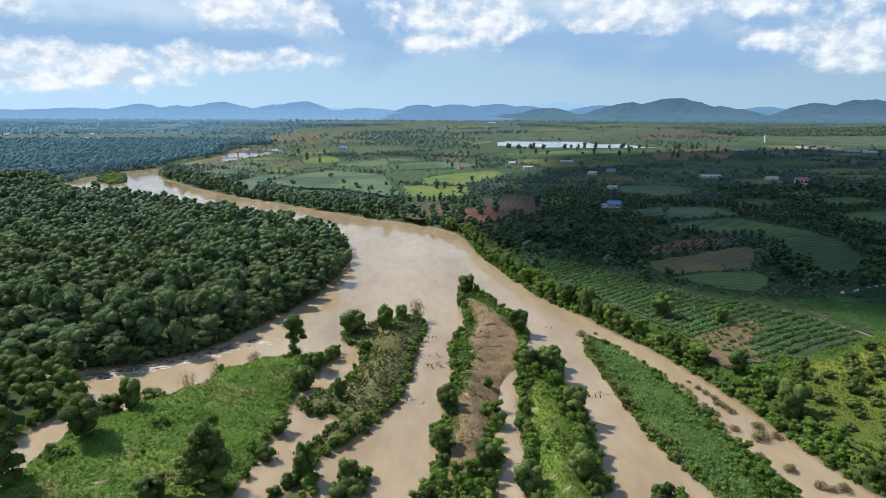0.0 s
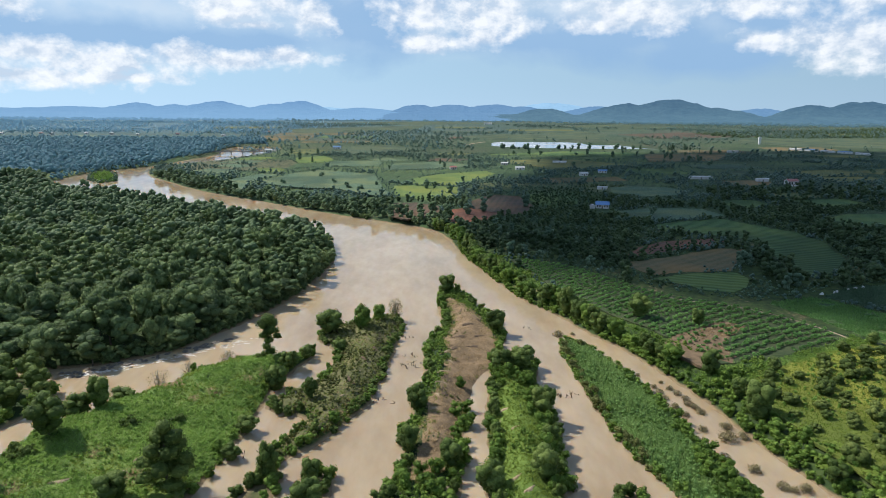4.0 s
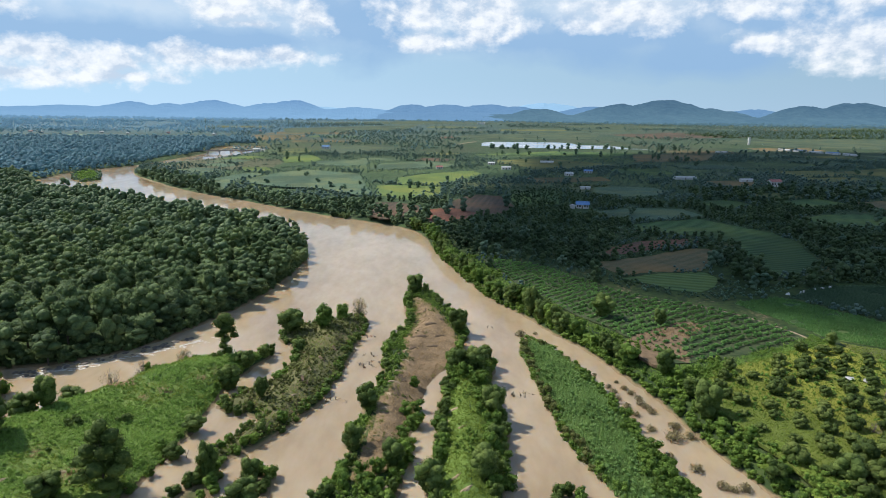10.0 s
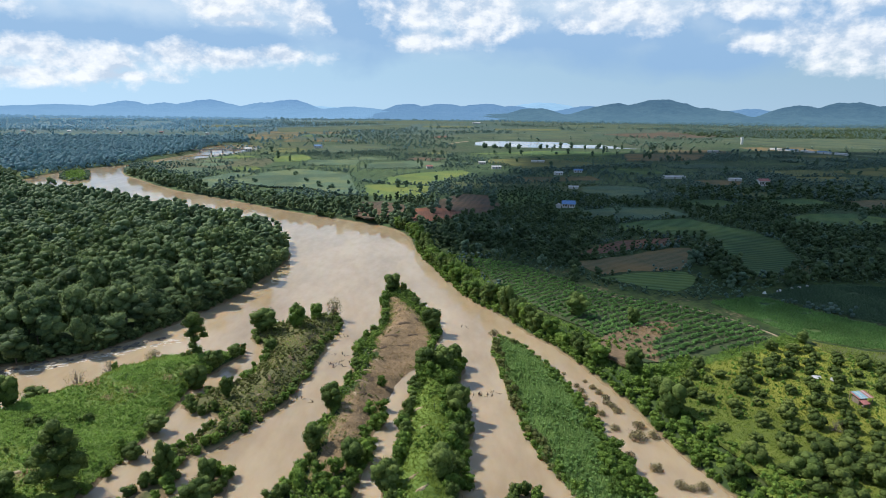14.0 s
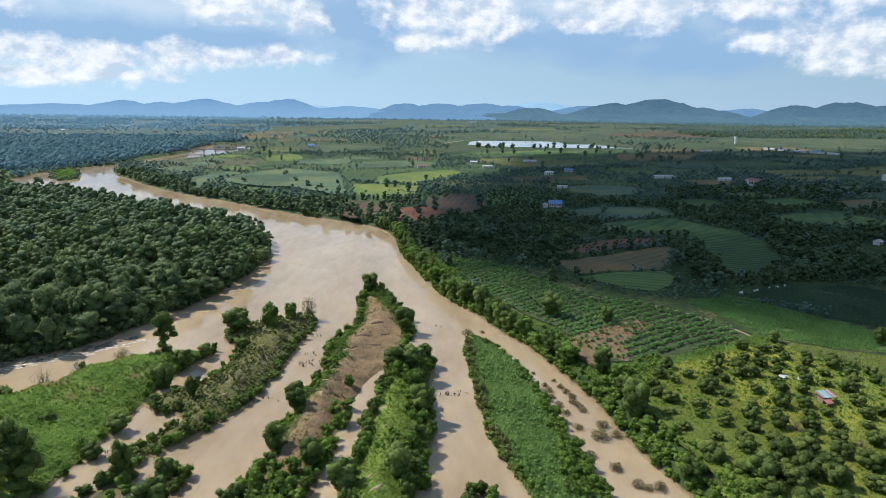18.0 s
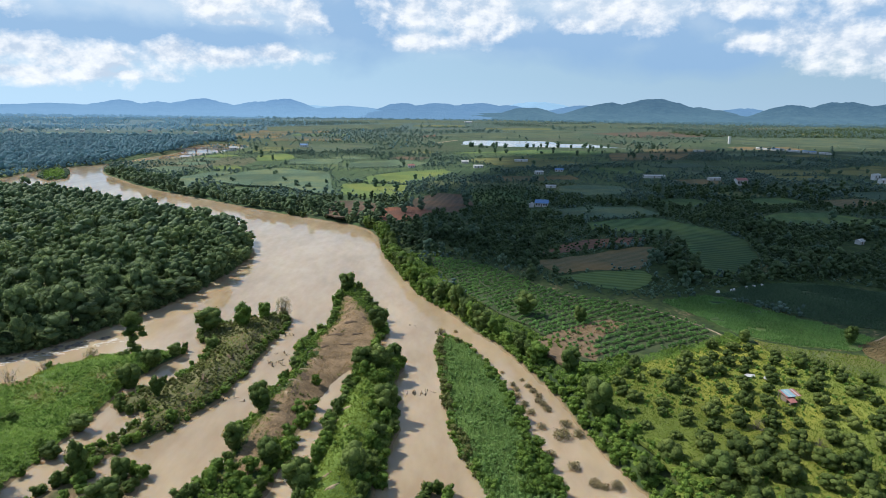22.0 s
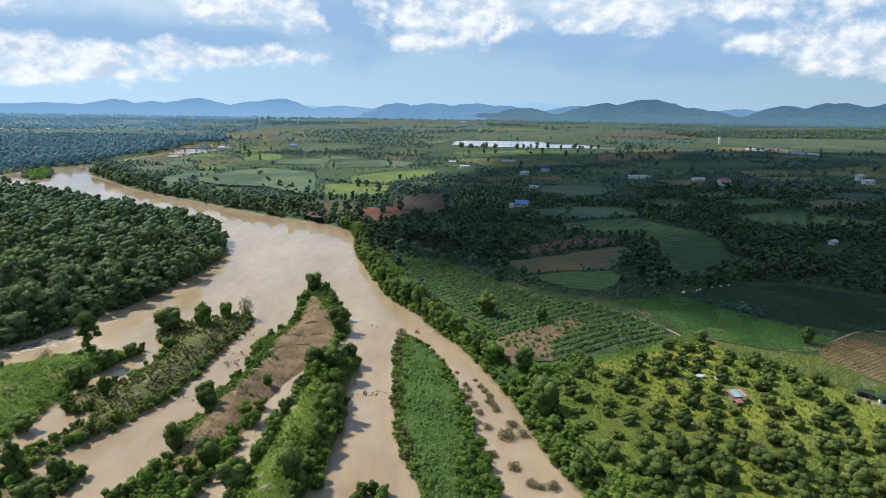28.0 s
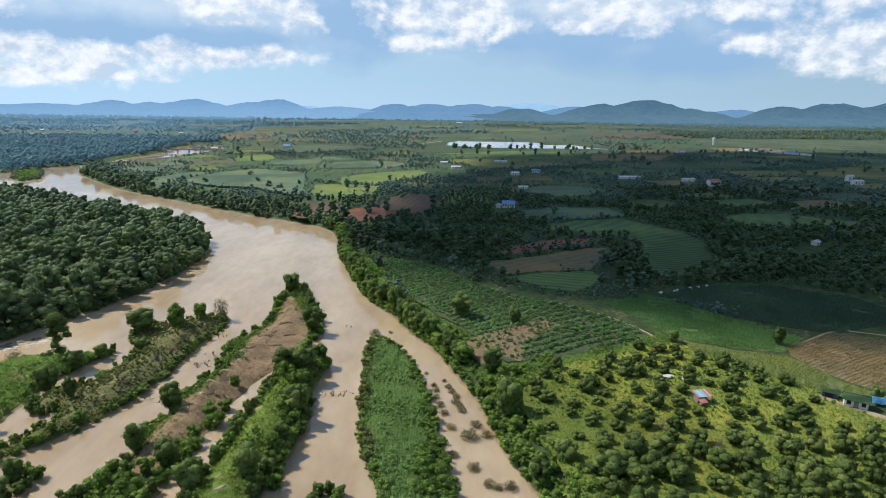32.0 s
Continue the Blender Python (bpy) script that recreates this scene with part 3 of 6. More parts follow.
def massed(name, models, pts, seed, mat, label, category, size=(0.8, 1.25), sink=0.2, keep_z=None, smooth=True):
    """One mesh of many plants, each a turned and scaled copy of one of the models."""
    r = rng_of(seed)
    z = ground_z(pts[:, 0], pts[:, 1]) if keep_z is None else np.full(len(pts), keep_z)
    which = r.randint(0, len(models), len(pts))
    vs, fs, o = [], [], 0
    for k, (mv, mf) in enumerate(models):
        q = np.where(which == k)[0]
        if not len(q):
            continue
        a, s = r.uniform(0, 6.28, len(q)), r.uniform(*size, len(q))
        st = s * r.uniform(0.85, 1.2, len(q))
        ca, sa = np.cos(a)[:, None], np.sin(a)[:, None]
        V = np.stack([(mv[:, 0] * ca - mv[:, 1] * sa) * s[:, None] + pts[q, 0][:, None],
                      (mv[:, 0] * sa + mv[:, 1] * ca) * s[:, None] + pts[q, 1][:, None],
                      mv[:, 2][None] * st[:, None] + z[q][:, None] - sink], -1).reshape(-1, 3)
        F = (mf[None] + (np.arange(len(q)) * len(mv))[:, None, None]).reshape(-1, 3) + o
        vs.append(V)
        fs.append(F)
        o += len(V)
    ob = new(name, mesh_from(name, np.concatenate(vs), np.concatenate(fs), mat, smooth))
    return tagged(ob, label, category, kind="stuff")


def plant_model(seed, tall, wide, lumps, leaves, size, base=0.3, flat=0.8, core=0.8):
    r = rng_of(seed)
    blobs = crown_shape(r, tall, wide, lumps, base, flat)
    return joined(cores(r, blobs, core), leaf_cloud(r, blobs, leaves, size))


# ---- forest on the inside of the bend
FOREST = [p for p in LEFT_BANK[8:28]] + [(-150, 172), (-420, 172), (-520, 605)]
pts = scatter(FOREST, 7.0, 11, 0.0)
near = np.argsort(pts[:, 1] - 0.25 * pts[:, 0])
near_pts, rest = pts[near[:240]], pts[near[240:]]
rest = rest[rest[:, 0] > -0.76 * rest[:, 1] - 18]
FOREST_SIZES = ((9, 4.2, 10), (10.5, 4.4, 11), (8, 4.6, 10), (12, 4.2, 12), (9.5, 4.9, 11))
forest_kinds = [make_tree("forest_tree", 100 + i, t, w, n, 820, 0.36, LEAF_FOREST, "dense green broadleaf tree in the riverside forest", base=0.22,
                          group="forest trees") for i, (t, w, n) in enumerate(FOREST_SIZES)]
r = rng_of(5)
for x, y in near_pts:
    set_down(forest_kinds[r.randint(5)], x, y, r.uniform(0, 360), (r.uniform(0.7, 1.3), r.uniform(0.65, 1.35)), sink=0.2)
remove(*forest_kinds)
models = [plant_model(200 + i, t, w, 10, 200, 0.48, 0.2) for i, (t, w, n) in enumerate(FOREST_SIZES)]
light_models = [plant_model(220 + i, t, w, 9, 50, 0.6, 0.2, core=0.95) for i, (t, w, n) in enumerate(FOREST_SIZES)]
# the farther canopy takes the haze-tinted copy of the forest leaves
upper = rest[:, 1] + rng_of(13).normal(0, 45, len(rest)) > 320
massed("forest_canopy", light_models, rest[upper], 22, LEAF_FORE, "dense green forest canopy along the river", "forest", (0.6, 1.08))
massed("forest_canopy", models, rest[~upper], 21, LEAF_FOREST, "dense green forest canopy along the river", "forest", (0.65, 1.2))

# ---- far woods
far_models = [plant_model(300 + i, t, w * 0.95, 3, 4, 0.9, 0.15, 0.8, 1.0) for i, (t, w) in enumerate(((9, 5.2), (11, 5.6), (8, 6.0), (10, 5.0)))]
woods_left = scatter([(-1500, 600), (-385, 600), (-374, 660), (-362, 704), (-332, 761), (-336, 813), (-325, 880), (-325, 937), (-354, 1015), (-356, 1095), (-300, 1112), (-330, 1230), (-1300, 1190)], 7.2, 31)
woods_left = woods_left[woods_left[:, 0] > -0.76 * woods_left[:, 1] - 25]
massed("far_woods", far_models, woods_left, 32, LEAF_HAZE_BLUE, "far woods on the plain, leaves coloured blue for haze", "woods", (0.6, 1.1), 2.2)


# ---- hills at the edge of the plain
# the hills glow blue in place of the haze before them
HILL_FAR = hill_material("far_hill_haze_glow", (0.02, 0.035, 0.05), (0.045, 0.065, 0.08), (0.115, 0.235, 0.43), 1.0, (0.185, 0.340, 0.53))
HILL_MID = hill_material("middle_hill_haze_glow", (0.02, 0.035, 0.05), (0.045, 0.065, 0.08), (0.100, 0.205, 0.375), 1.0, (0.125, 0.245, 0.405))
HILL_NEAR = hill_material("near_hill_haze_glow", (0.012, 0.022, 0.022), (0.040, 0.062, 0.055), (0.062, 0.132, 0.225), 0.85, (0.100, 0.195, 0.285), 70.0)
HILL_PALE = hill_material("pale_hill_haze_glow", (0.08, 0.12, 0.16), (0.10, 0.14, 0.18), (0.30, 0.52, 0.74), 0.75)


def hill(x, y, wx, wy, tall, mat, seed, label, near=0.0):
    """A wooded hill; near: how far its foot runs out towards the river."""
    u = np.linspace(-1, 1, 45)
    U, V = np.meshgrid(u, u)
    rr = np.sqrt(U * U + V * V)
    z = np.clip(1 - rr, 0, 1)
    if near:
        z = np.where(V < 0, 0.55 * z ** 1.6 + 0.45 * np.clip(1 - np.sqrt(U * U + (V * 2.6) ** 2), 0, 1), z)
    z = z * z * (3 - 2 * z) if not near else z * (1.25 - 0.25 * z)
    z = z ** 0.8 * tall * (1 + 0.15 * ripple(U, V, 3.2, seed) + 0.07 * ripple(U, V, 11.0, seed + 7)) + z * 3.0 * ripple(U * wx, V * wy, 0.03, seed + 1) + np.minimum(z * 4, 1) * rng_of(seed).uniform(-2.4, 2.4, z.shape)
    Y = np.where(V < 0, V * max(near, wy), V * wy)
    ob = new("hill", mesh_from("hill", np.stack([U * wx, Y, z - 2.0], -1).reshape(-1, 3), grid_faces(45, 45), mat, True))
    ob.location = (x, y, 4)
    return tagged(ob, label, "hill", "hills on the horizon", "structure")


FAR_L, NEAR_L, PALE_L = "far wooded hill with blue haze as glow", "wooded hill beyond the plain, with haze glow", "hill on the horizon, pale blue from haze glow"
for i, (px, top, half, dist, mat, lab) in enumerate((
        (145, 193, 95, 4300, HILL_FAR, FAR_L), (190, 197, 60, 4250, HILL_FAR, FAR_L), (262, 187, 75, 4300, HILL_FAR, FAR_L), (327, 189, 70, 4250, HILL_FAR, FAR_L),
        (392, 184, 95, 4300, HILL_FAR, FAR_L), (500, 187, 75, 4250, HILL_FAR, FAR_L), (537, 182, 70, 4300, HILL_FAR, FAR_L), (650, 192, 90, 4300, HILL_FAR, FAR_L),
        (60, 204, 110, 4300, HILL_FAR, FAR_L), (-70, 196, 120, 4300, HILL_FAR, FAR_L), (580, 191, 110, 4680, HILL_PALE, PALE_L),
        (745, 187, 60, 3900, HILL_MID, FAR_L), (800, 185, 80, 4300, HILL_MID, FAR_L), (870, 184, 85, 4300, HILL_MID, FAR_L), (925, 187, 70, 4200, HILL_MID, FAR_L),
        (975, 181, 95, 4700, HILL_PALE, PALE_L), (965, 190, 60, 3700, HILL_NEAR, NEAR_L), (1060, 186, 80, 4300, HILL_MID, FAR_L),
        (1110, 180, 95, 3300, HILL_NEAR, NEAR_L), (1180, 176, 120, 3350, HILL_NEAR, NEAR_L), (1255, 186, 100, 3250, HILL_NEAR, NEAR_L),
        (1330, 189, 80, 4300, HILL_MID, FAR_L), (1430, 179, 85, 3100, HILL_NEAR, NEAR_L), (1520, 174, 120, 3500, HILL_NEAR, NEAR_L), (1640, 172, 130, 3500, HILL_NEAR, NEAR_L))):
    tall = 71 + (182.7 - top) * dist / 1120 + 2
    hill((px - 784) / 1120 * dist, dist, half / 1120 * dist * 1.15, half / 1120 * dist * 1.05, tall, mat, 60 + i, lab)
# ridges added to cover the ground's far edge in the gaps between hills
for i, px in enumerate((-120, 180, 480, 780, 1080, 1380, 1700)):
    hill((px - 784) / 1120 * 4450, 4450, 1500, 300, 24, HILL_FAR, 90 + i, "added low ridge with haze glow behind the hills")
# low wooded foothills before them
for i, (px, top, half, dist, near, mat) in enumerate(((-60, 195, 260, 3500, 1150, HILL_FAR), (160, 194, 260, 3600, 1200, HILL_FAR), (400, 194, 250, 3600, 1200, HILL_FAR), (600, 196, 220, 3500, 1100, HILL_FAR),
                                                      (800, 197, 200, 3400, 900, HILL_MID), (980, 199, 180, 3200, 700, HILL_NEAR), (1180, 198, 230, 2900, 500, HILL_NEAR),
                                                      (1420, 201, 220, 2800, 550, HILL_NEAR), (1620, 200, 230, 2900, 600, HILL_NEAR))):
    hill((px - 784) / 1120 * dist, dist, half / 1120 * dist, 300, 71 + (182.7 - top) * dist / 1120 + 2, mat, 160 + i, "low wooded foothill with haze glow below the hills", near)


# ---------------------------------------------------------------- the cloud that shades the fields beyond the right bank
# unseen slab: SHADED is the shade wanted on the ground, shifted sunward
CLOUD_BASE = 2600.0
SHADED = [(37, 269), (73, 243), (113, 217), (138, 190), (176, 186), (196, 172), (300, 150), (900, 300), (1150, 700), (900, 1042), (471, 1031), (309, 954),
          (145, 926), (108, 732), (57, 604), (30, 500), (31, 398), (18, 316)]
CLOUD = surface("cloud", (0.75, 0.76, 0.78), (0.85, 0.86, 0.88), 0.01, 1.0, 0.0)
off = SUN_FROM * (CLOUD_BASE / SUN_FROM.z)
cx, cy = np.arange(-40, 1220, 14.0), np.arange(100, 1110, 14.0)
CX, CY = np.meshgrid(cx, cy)
CD = inside(smoothed(SHADED, 1), CX, CY) + ripple(CX, CY, 0.05, 71) * 12
keep = CD > 0
lump = np.sqrt(np.clip(CD, 0, 160) / 160) * 14 * (1 + 0.35 * ripple(CX, CY, 0.03, 72)) + 2
f = grid_faces(len(cx), len(cy))
f = f[keep.ravel()[f].all(1)]
nv = CX.size
V = np.concatenate([np.stack([CX + off.x, CY + off.y, CX * 0 + CLOUD_BASE], -1).reshape(-1, 3),
                    np.stack([CX + off.x, CY + off.y, CLOUD_BASE + lump], -1).reshape(-1, 3)])
used, back = np.unique(np.concatenate([f[:, ::-1], f + nv]), return_inverse=True)
cloud = new("cloud", mesh_from("cloud", V[used], back.reshape(-1, 4), CLOUD, True))
tagged(cloud, "flat white cloud out of view, shaped to shade the fields", "cloud", kind="structure")

# ---------------------------------------------------------------- fields
F_DARK = rows_material("dark_crop_rows", (0.028, 0.054, 0.036), (0.066, 0.112, 0.070), 3.4, 1.9, 0.5)
F_GREEN = rows_material("green_crop_rows", (0.028, 0.062, 0.026), (0.086, 0.150, 0.056), 4.2, 1.9, 0.45)
# blue raised in this crop colour for haze
F_LIGHT = rows_material("light_green_crop", (0.048, 0.088, 0.058), (0.096, 0.148, 0.090), 1.6, 1.4, 0.85)
# crop colours carry haze; F_FAR is also darkened for cloud shade
F_FAR = rows_material("haze_and_shade_muted_crop", (0.036, 0.062, 0.042), (0.072, 0.104, 0.064), 6.0, 1.4, 0.85)
F_HAZE = rows_material("haze_tinted_crop", (0.090, 0.150, 0.120), (0.170, 0.240, 0.160), 6.0, 1.4, 0.85)
F_LAWN = rows_material("orchard_lawn", (0.090, 0.125, 0.026), (0.190, 0.225, 0.050), 7.0, 0.3, 0.92)
F_LIME = rows_material("lime_green_rice", (0.072, 0.122, 0.036), (0.128, 0.184, 0.058), 0.9, 0.2, 0.9)
F_STRAW = rows_material("harvested_stubble", (0.080, 0.078, 0.040), (0.150, 0.128, 0.072), 1.4, 1.05, 0.85)
F_OLIVE = rows_material("olive_pasture", (0.060, 0.082, 0.032), (0.125, 0.142, 0.056), 3.0, 0.5, 0.9)
F_BROWN = rows_material("dry_brown_field", (0.062, 0.078, 0.036), (0.150, 0.122, 0.066), 5.0, 0.9, 0.92)
F_REDDISH = rows_material("bare_reddish_soil", (0.060, 0.046, 0.034), (0.150, 0.090, 0.066), 3.0, 0.9, 0.9)
F_RED = rows_material("ploughed_red_soil", (0.090, 0.050, 0.036), (0.180, 0.090, 0.062), 0.9, 0.4, 0.9)
F_MAUVE = rows_material("ploughed_brown_soil", (0.040, 0.046, 0.030), (0.098, 0.074, 0.056), 4.4, 0.2, 0.85)
FIELD_TOP = 4.27
FIELDS = []


def field(outline, mat, label, top=FIELD_TOP, name="field", rounds=1, category="field"):
    """A field: a flat slab of crop or tilled soil with an uneven edge."""
    p = np.asarray(outline, float)
    p = np.concatenate([np.linspace(a, b, 6)[:-1] for a, b in zip(p, np.roll(p, -1, 0))])
    p = smoothed(p, rounds)
    p = p + np.stack([ripple(p[:, 0], p[:, 1], 0.33, 8), ripple(p[:, 0], p[:, 1], 0.33, 9)], 1) * 0.9
    bm = bmesh.new()
    vs = [bm.verts.new((x, y, top)) for x, y in p]
    face = bm.faces.new(vs)
    if face.normal.z < 0 or sum(a[0] * b[1] - b[0] * a[1] for a, b in zip(p, np.roll(p, -1, 0))) < 0:
        face.normal_flip()
    out = bmesh.ops.extrude_face_region(bm, geom=[face])
    bmesh.ops.translate(bm, verts=[v for v in out["geom"] if isinstance(v, bmesh.types.BMVert)], vec=(0, 0, -0.8))
    bmesh.ops.triangulate(bm, faces=bm.faces[:])
    bmesh.ops.recalc_face_normals(bm, faces=bm.faces[:])
    me = bpy.data.meshes.new(name)
    bm.to_mesh(me)
    bm.free()
    me.materials.append(mat)
    FIELDS.append(p)
    return tagged(new(name, me), label, category, "fields on the plain", "structure")


field([(127, 222), (148, 230), (157, 219), (172, 199), (182, 185), (170, 174), (155, 177), (141, 187)], F_GREEN, "striped green crop field beside the dirt track")
field([(153, 230), (172, 245), (197, 246), (225, 232), (235, 205), (214, 197), (194, 190), (176, 199)], F_DARK, "dark green crop field with long curved rows", 4.30)
field([(172, 178), (195, 190), (215, 182), (225, 160), (186, 141), (176, 152), (170, 163)], F_STRAW, "harvested brown field with pale stubble rows", 4.29)
field([(142, 184), (155, 175), (169, 171), (174, 153), (182, 141), (168, 144), (159, 153), (150, 164), (142, 176)], F_OLIVE, "yellowish grass field behind the orchard", 4.26)
field([(93, 282), (109, 290), (121, 296), (134, 305), (150, 313), (164, 310), (153, 295), (142, 280), (135, 268), (114, 266), (97, 260), (91, 273)], F_BROWN, "brown and green rough field in cloud shade")
field([(95, 255), (114, 263), (135, 266), (136, 256), (130, 243), (119, 235), (111, 237), (106, 246)], F_GREEN, "green crop field in cloud shade", 4.29)
field([(137, 376), (154, 386), (186, 398), (198, 375), (210, 355), (211, 328), (197, 287), (182, 268), (167, 257), (159, 260), (165, 286), (177, 324), (170, 341), (152, 352), (133, 357)],
      F_GREEN, "large curved green crop field on a low rise", 4.29)
field([(94, 293), (110, 299), (123, 307), (142, 315), (158, 330), (154, 337), (124, 328), (108, 314)], F_REDDISH, "bare reddish soil dotted with young trees", 4.25)
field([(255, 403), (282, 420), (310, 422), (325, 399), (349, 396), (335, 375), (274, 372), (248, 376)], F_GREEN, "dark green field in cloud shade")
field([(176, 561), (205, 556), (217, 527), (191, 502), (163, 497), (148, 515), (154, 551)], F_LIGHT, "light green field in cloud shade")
field([(30, 469), (46, 501), (68, 493), (73, 445), (63, 414), (43, 404), (28, 423)], F_MAUVE, "terraced brown field with crop lines")
field([(76, 447), (72, 498), (106, 535), (140, 510), (128, 470), (100, 455)], F_GREEN, "grassy ground under a young plantation", 4.26)
field([(124, 424), (155, 441), (190, 438), (194, 411), (164, 396), (126, 390)], F_LIGHT, "light green crop strip in cloud shade", 4.25)
field([(9, 390), (10, 427), (28, 435), (46, 413), (39, 394), (19, 370)], F_RED, "ploughed red soil patch", 4.29)
field([(-28, 404), (-27, 455), (-11, 458), (6, 441), (5, 404), (-14, 388)], F_MAUVE, "ploughed brown soil beside the river")
field([(-17, 558), (-20, 612), (9, 651), (55, 684), (64, 656), (36, 590), (20, 561), (0, 560)], F_LIME, "bright lime green rice field")
field([(-28, 490), (-36, 552), (-17, 556), (21, 548), (20, 491), (-4, 470)], F_LIME, "yellow green pasture with scattered trees", 4.29)
field([(-170, 530), (-193, 581), (-177, 638), (-152, 640), (-166, 575), (-157, 520)], F_LIGHT, "green field beside the river")
field([(-160, 571), (-146, 644), (-120, 682), (-61, 643), (-45, 554), (-32, 490), (-40, 487), (-82, 533), (-116, 538)], F_LIGHT, "broad green field in sunlight", 4.24)
field([(-183, 659), (-197, 697), (-168, 701), (-154, 662)], F_LIME, "narrow bright green field strip")
field([(-165, 755), (-184, 834), (-151, 867), (-125, 800), (-135, 767)], F_LIME, "bright green rice field by the river woods")
field([(-60, 690), (-50, 760), (10, 790), (50, 740), (0, 690)], F_LIGHT, "light green field with trees at its edge")
field([(-120, 715), (-130, 780), (-70, 800), (-60, 730)], F_LIGHT, "light green field with trees at its edge")
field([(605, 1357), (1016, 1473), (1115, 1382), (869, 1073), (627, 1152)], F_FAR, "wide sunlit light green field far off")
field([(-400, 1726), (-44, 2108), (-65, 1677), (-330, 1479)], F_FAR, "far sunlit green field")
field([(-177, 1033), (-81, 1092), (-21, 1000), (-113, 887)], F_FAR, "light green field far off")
field([(76, 805), (163, 850), (246, 757), (135, 701)], F_OLIVE, "olive pasture beyond the houses")
field([(302, 932), (438, 958), (377, 839), (271, 810)], F_BROWN, "dry pasture far off")
field([(-799, 1156), (-761, 1193), (-631, 1015), (-668, 964)], F_LIME, "pale green field far off among woods")
field([(60, 900), (200, 985), (330, 960), (250, 880)], F_GREEN, "green field before the lake")
field([(450, 700), (640, 800), (720, 700), (560, 600)], F_OLIVE, "olive pasture in cloud shade", 4.25)
field([(-1120, 1222), (-860, 1236), (-850, 1280), (-1110, 1272)], F_HAZE, "green fields beyond the far woods, paled for haze", 4.25)
field([(-760, 1290), (-600, 1270), (-590, 1316), (-750, 1336)], F_HAZE, "green fields beyond the far woods, paled for haze", 4.25)
field([(20, 1390), (140, 1520), (420, 1560), (330, 1330), (120, 1290)], F_FAR, "green fields behind the lake", 4.25)
field([(430, 1560), (640, 1700), (760, 1500), (480, 1380)], F_MAUVE, "bare reddish field far off", 4.25)
field([(10, 1340), (48, 1400), (60, 1350), (25, 1310)], F_RED, "small red earth patch far off", 4.31)
field([(-560, 2150), (-40, 2550), (250, 2350), (-60, 2150)], F_FAR, "far green fields below the hills", 4.25)
field([(300, 2050), (620, 2300), (900, 2150), (640, 1900)], F_FAR, "far pale fields below the hills", 4.25)


def in_fields(x, y, reach=6.0):
    """Signed distance to the nearest field, positive inside; far from all of them minus the reach."""
    out = np.full(np.shape(x), -reach)
    for f in FIELDS:
        lo, hi = f.min(0) - reach, f.max(0) + reach
        k = (x > lo[0]) & (x < hi[0]) & (y > lo[1]) & (y < hi[1])
        if k.any():
            out[k] = np.maximum(out[k], inside(f[::3], x[k], y[k]))
    return out


def parcels(x0, x1, y0, y1, w, d, angle, seed, mats, fill):
    """A patchwork of fields in a region, where none lies yet."""
    q = rng_of(seed)
    c, s0 = math.cos(angle), math.sin(angle)
    for gy0 in np.arange(y0, y1, d):
        for gx0 in np.arange(x0, x1, w):
            if q.uniform() > fill:
                continue
            cx0, cy0 = gx0 + q.uniform(-0.2, 0.2) * w, gy0 + q.uniform(-0.2, 0.2) * d
            a, b = w * q.uniform(0.32, 0.48), d * q.uniform(0.32, 0.48)
            k = [(-a, -b), (a * q.uniform(0.7, 1), -b * q.uniform(0.8, 1)), (a, b * q.uniform(0.7, 1)), (-a * q.uniform(0.6, 1), b)]
            k = [(cx0 + u * c - v * s0, cy0 + u * s0 + v * c) for u, v in k]
            kx, ky = np.array([p[0] for p in k] + [cx0]), np.array([p[1] for p in k] + [cy0])
            free = in_fields(kx, ky).max() < -3 and (-inside(RIVER_PLAN, kx, ky)).min() > 22 and inside(LAKE_PLAN, kx, ky).max() < -20
            seen = -0.74 * cy0 - 20 < cx0 < 0.74 * cy0 + 85
            if free and seen:
                mat, words = mats[q.randint(len(mats))]
                field(k, mat, words, 4.24 + 0.012 * q.randint(6))


# darker crops on shaded land, lighter on sunlit: colour adds to the cloud's shade
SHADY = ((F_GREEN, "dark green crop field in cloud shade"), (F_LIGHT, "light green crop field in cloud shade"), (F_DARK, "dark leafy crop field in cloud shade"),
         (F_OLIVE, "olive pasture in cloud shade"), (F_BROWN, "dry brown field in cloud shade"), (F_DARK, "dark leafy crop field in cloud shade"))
SUNNY = ((F_LIME, "bright green rice field"), (F_LIGHT, "light green crop field in sunlight"), (F_OLIVE, "yellow green pasture in sunlight"), (F_LIME, "bright green rice field"),
         (F_LIGHT, "light green crop field in sunlight"), (F_MAUVE, "ploughed brown field in sunlight"))
WIDE = ((F_FAR, "green field far off, muted for haze and shade"), (F_GREEN, "dark green field far off"), (F_OLIVE, "olive pasture far off"), (F_BROWN, "dry brown field far off"), (F_FAR, "green field far off, muted for haze and shade"))
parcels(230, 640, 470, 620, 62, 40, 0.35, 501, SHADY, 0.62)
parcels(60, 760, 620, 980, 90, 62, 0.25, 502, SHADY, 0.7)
parcels(-300, 60, 470, 980, 62, 50, -0.3, 503, SUNNY, 0.6)
parcels(-320, 1100, 990, 1500, 150, 90, 0.15, 504, WIDE, 0.62)
parcels(-500, 1500, 1500, 2250, 260, 150, 0.1, 505, WIDE, 0.6)


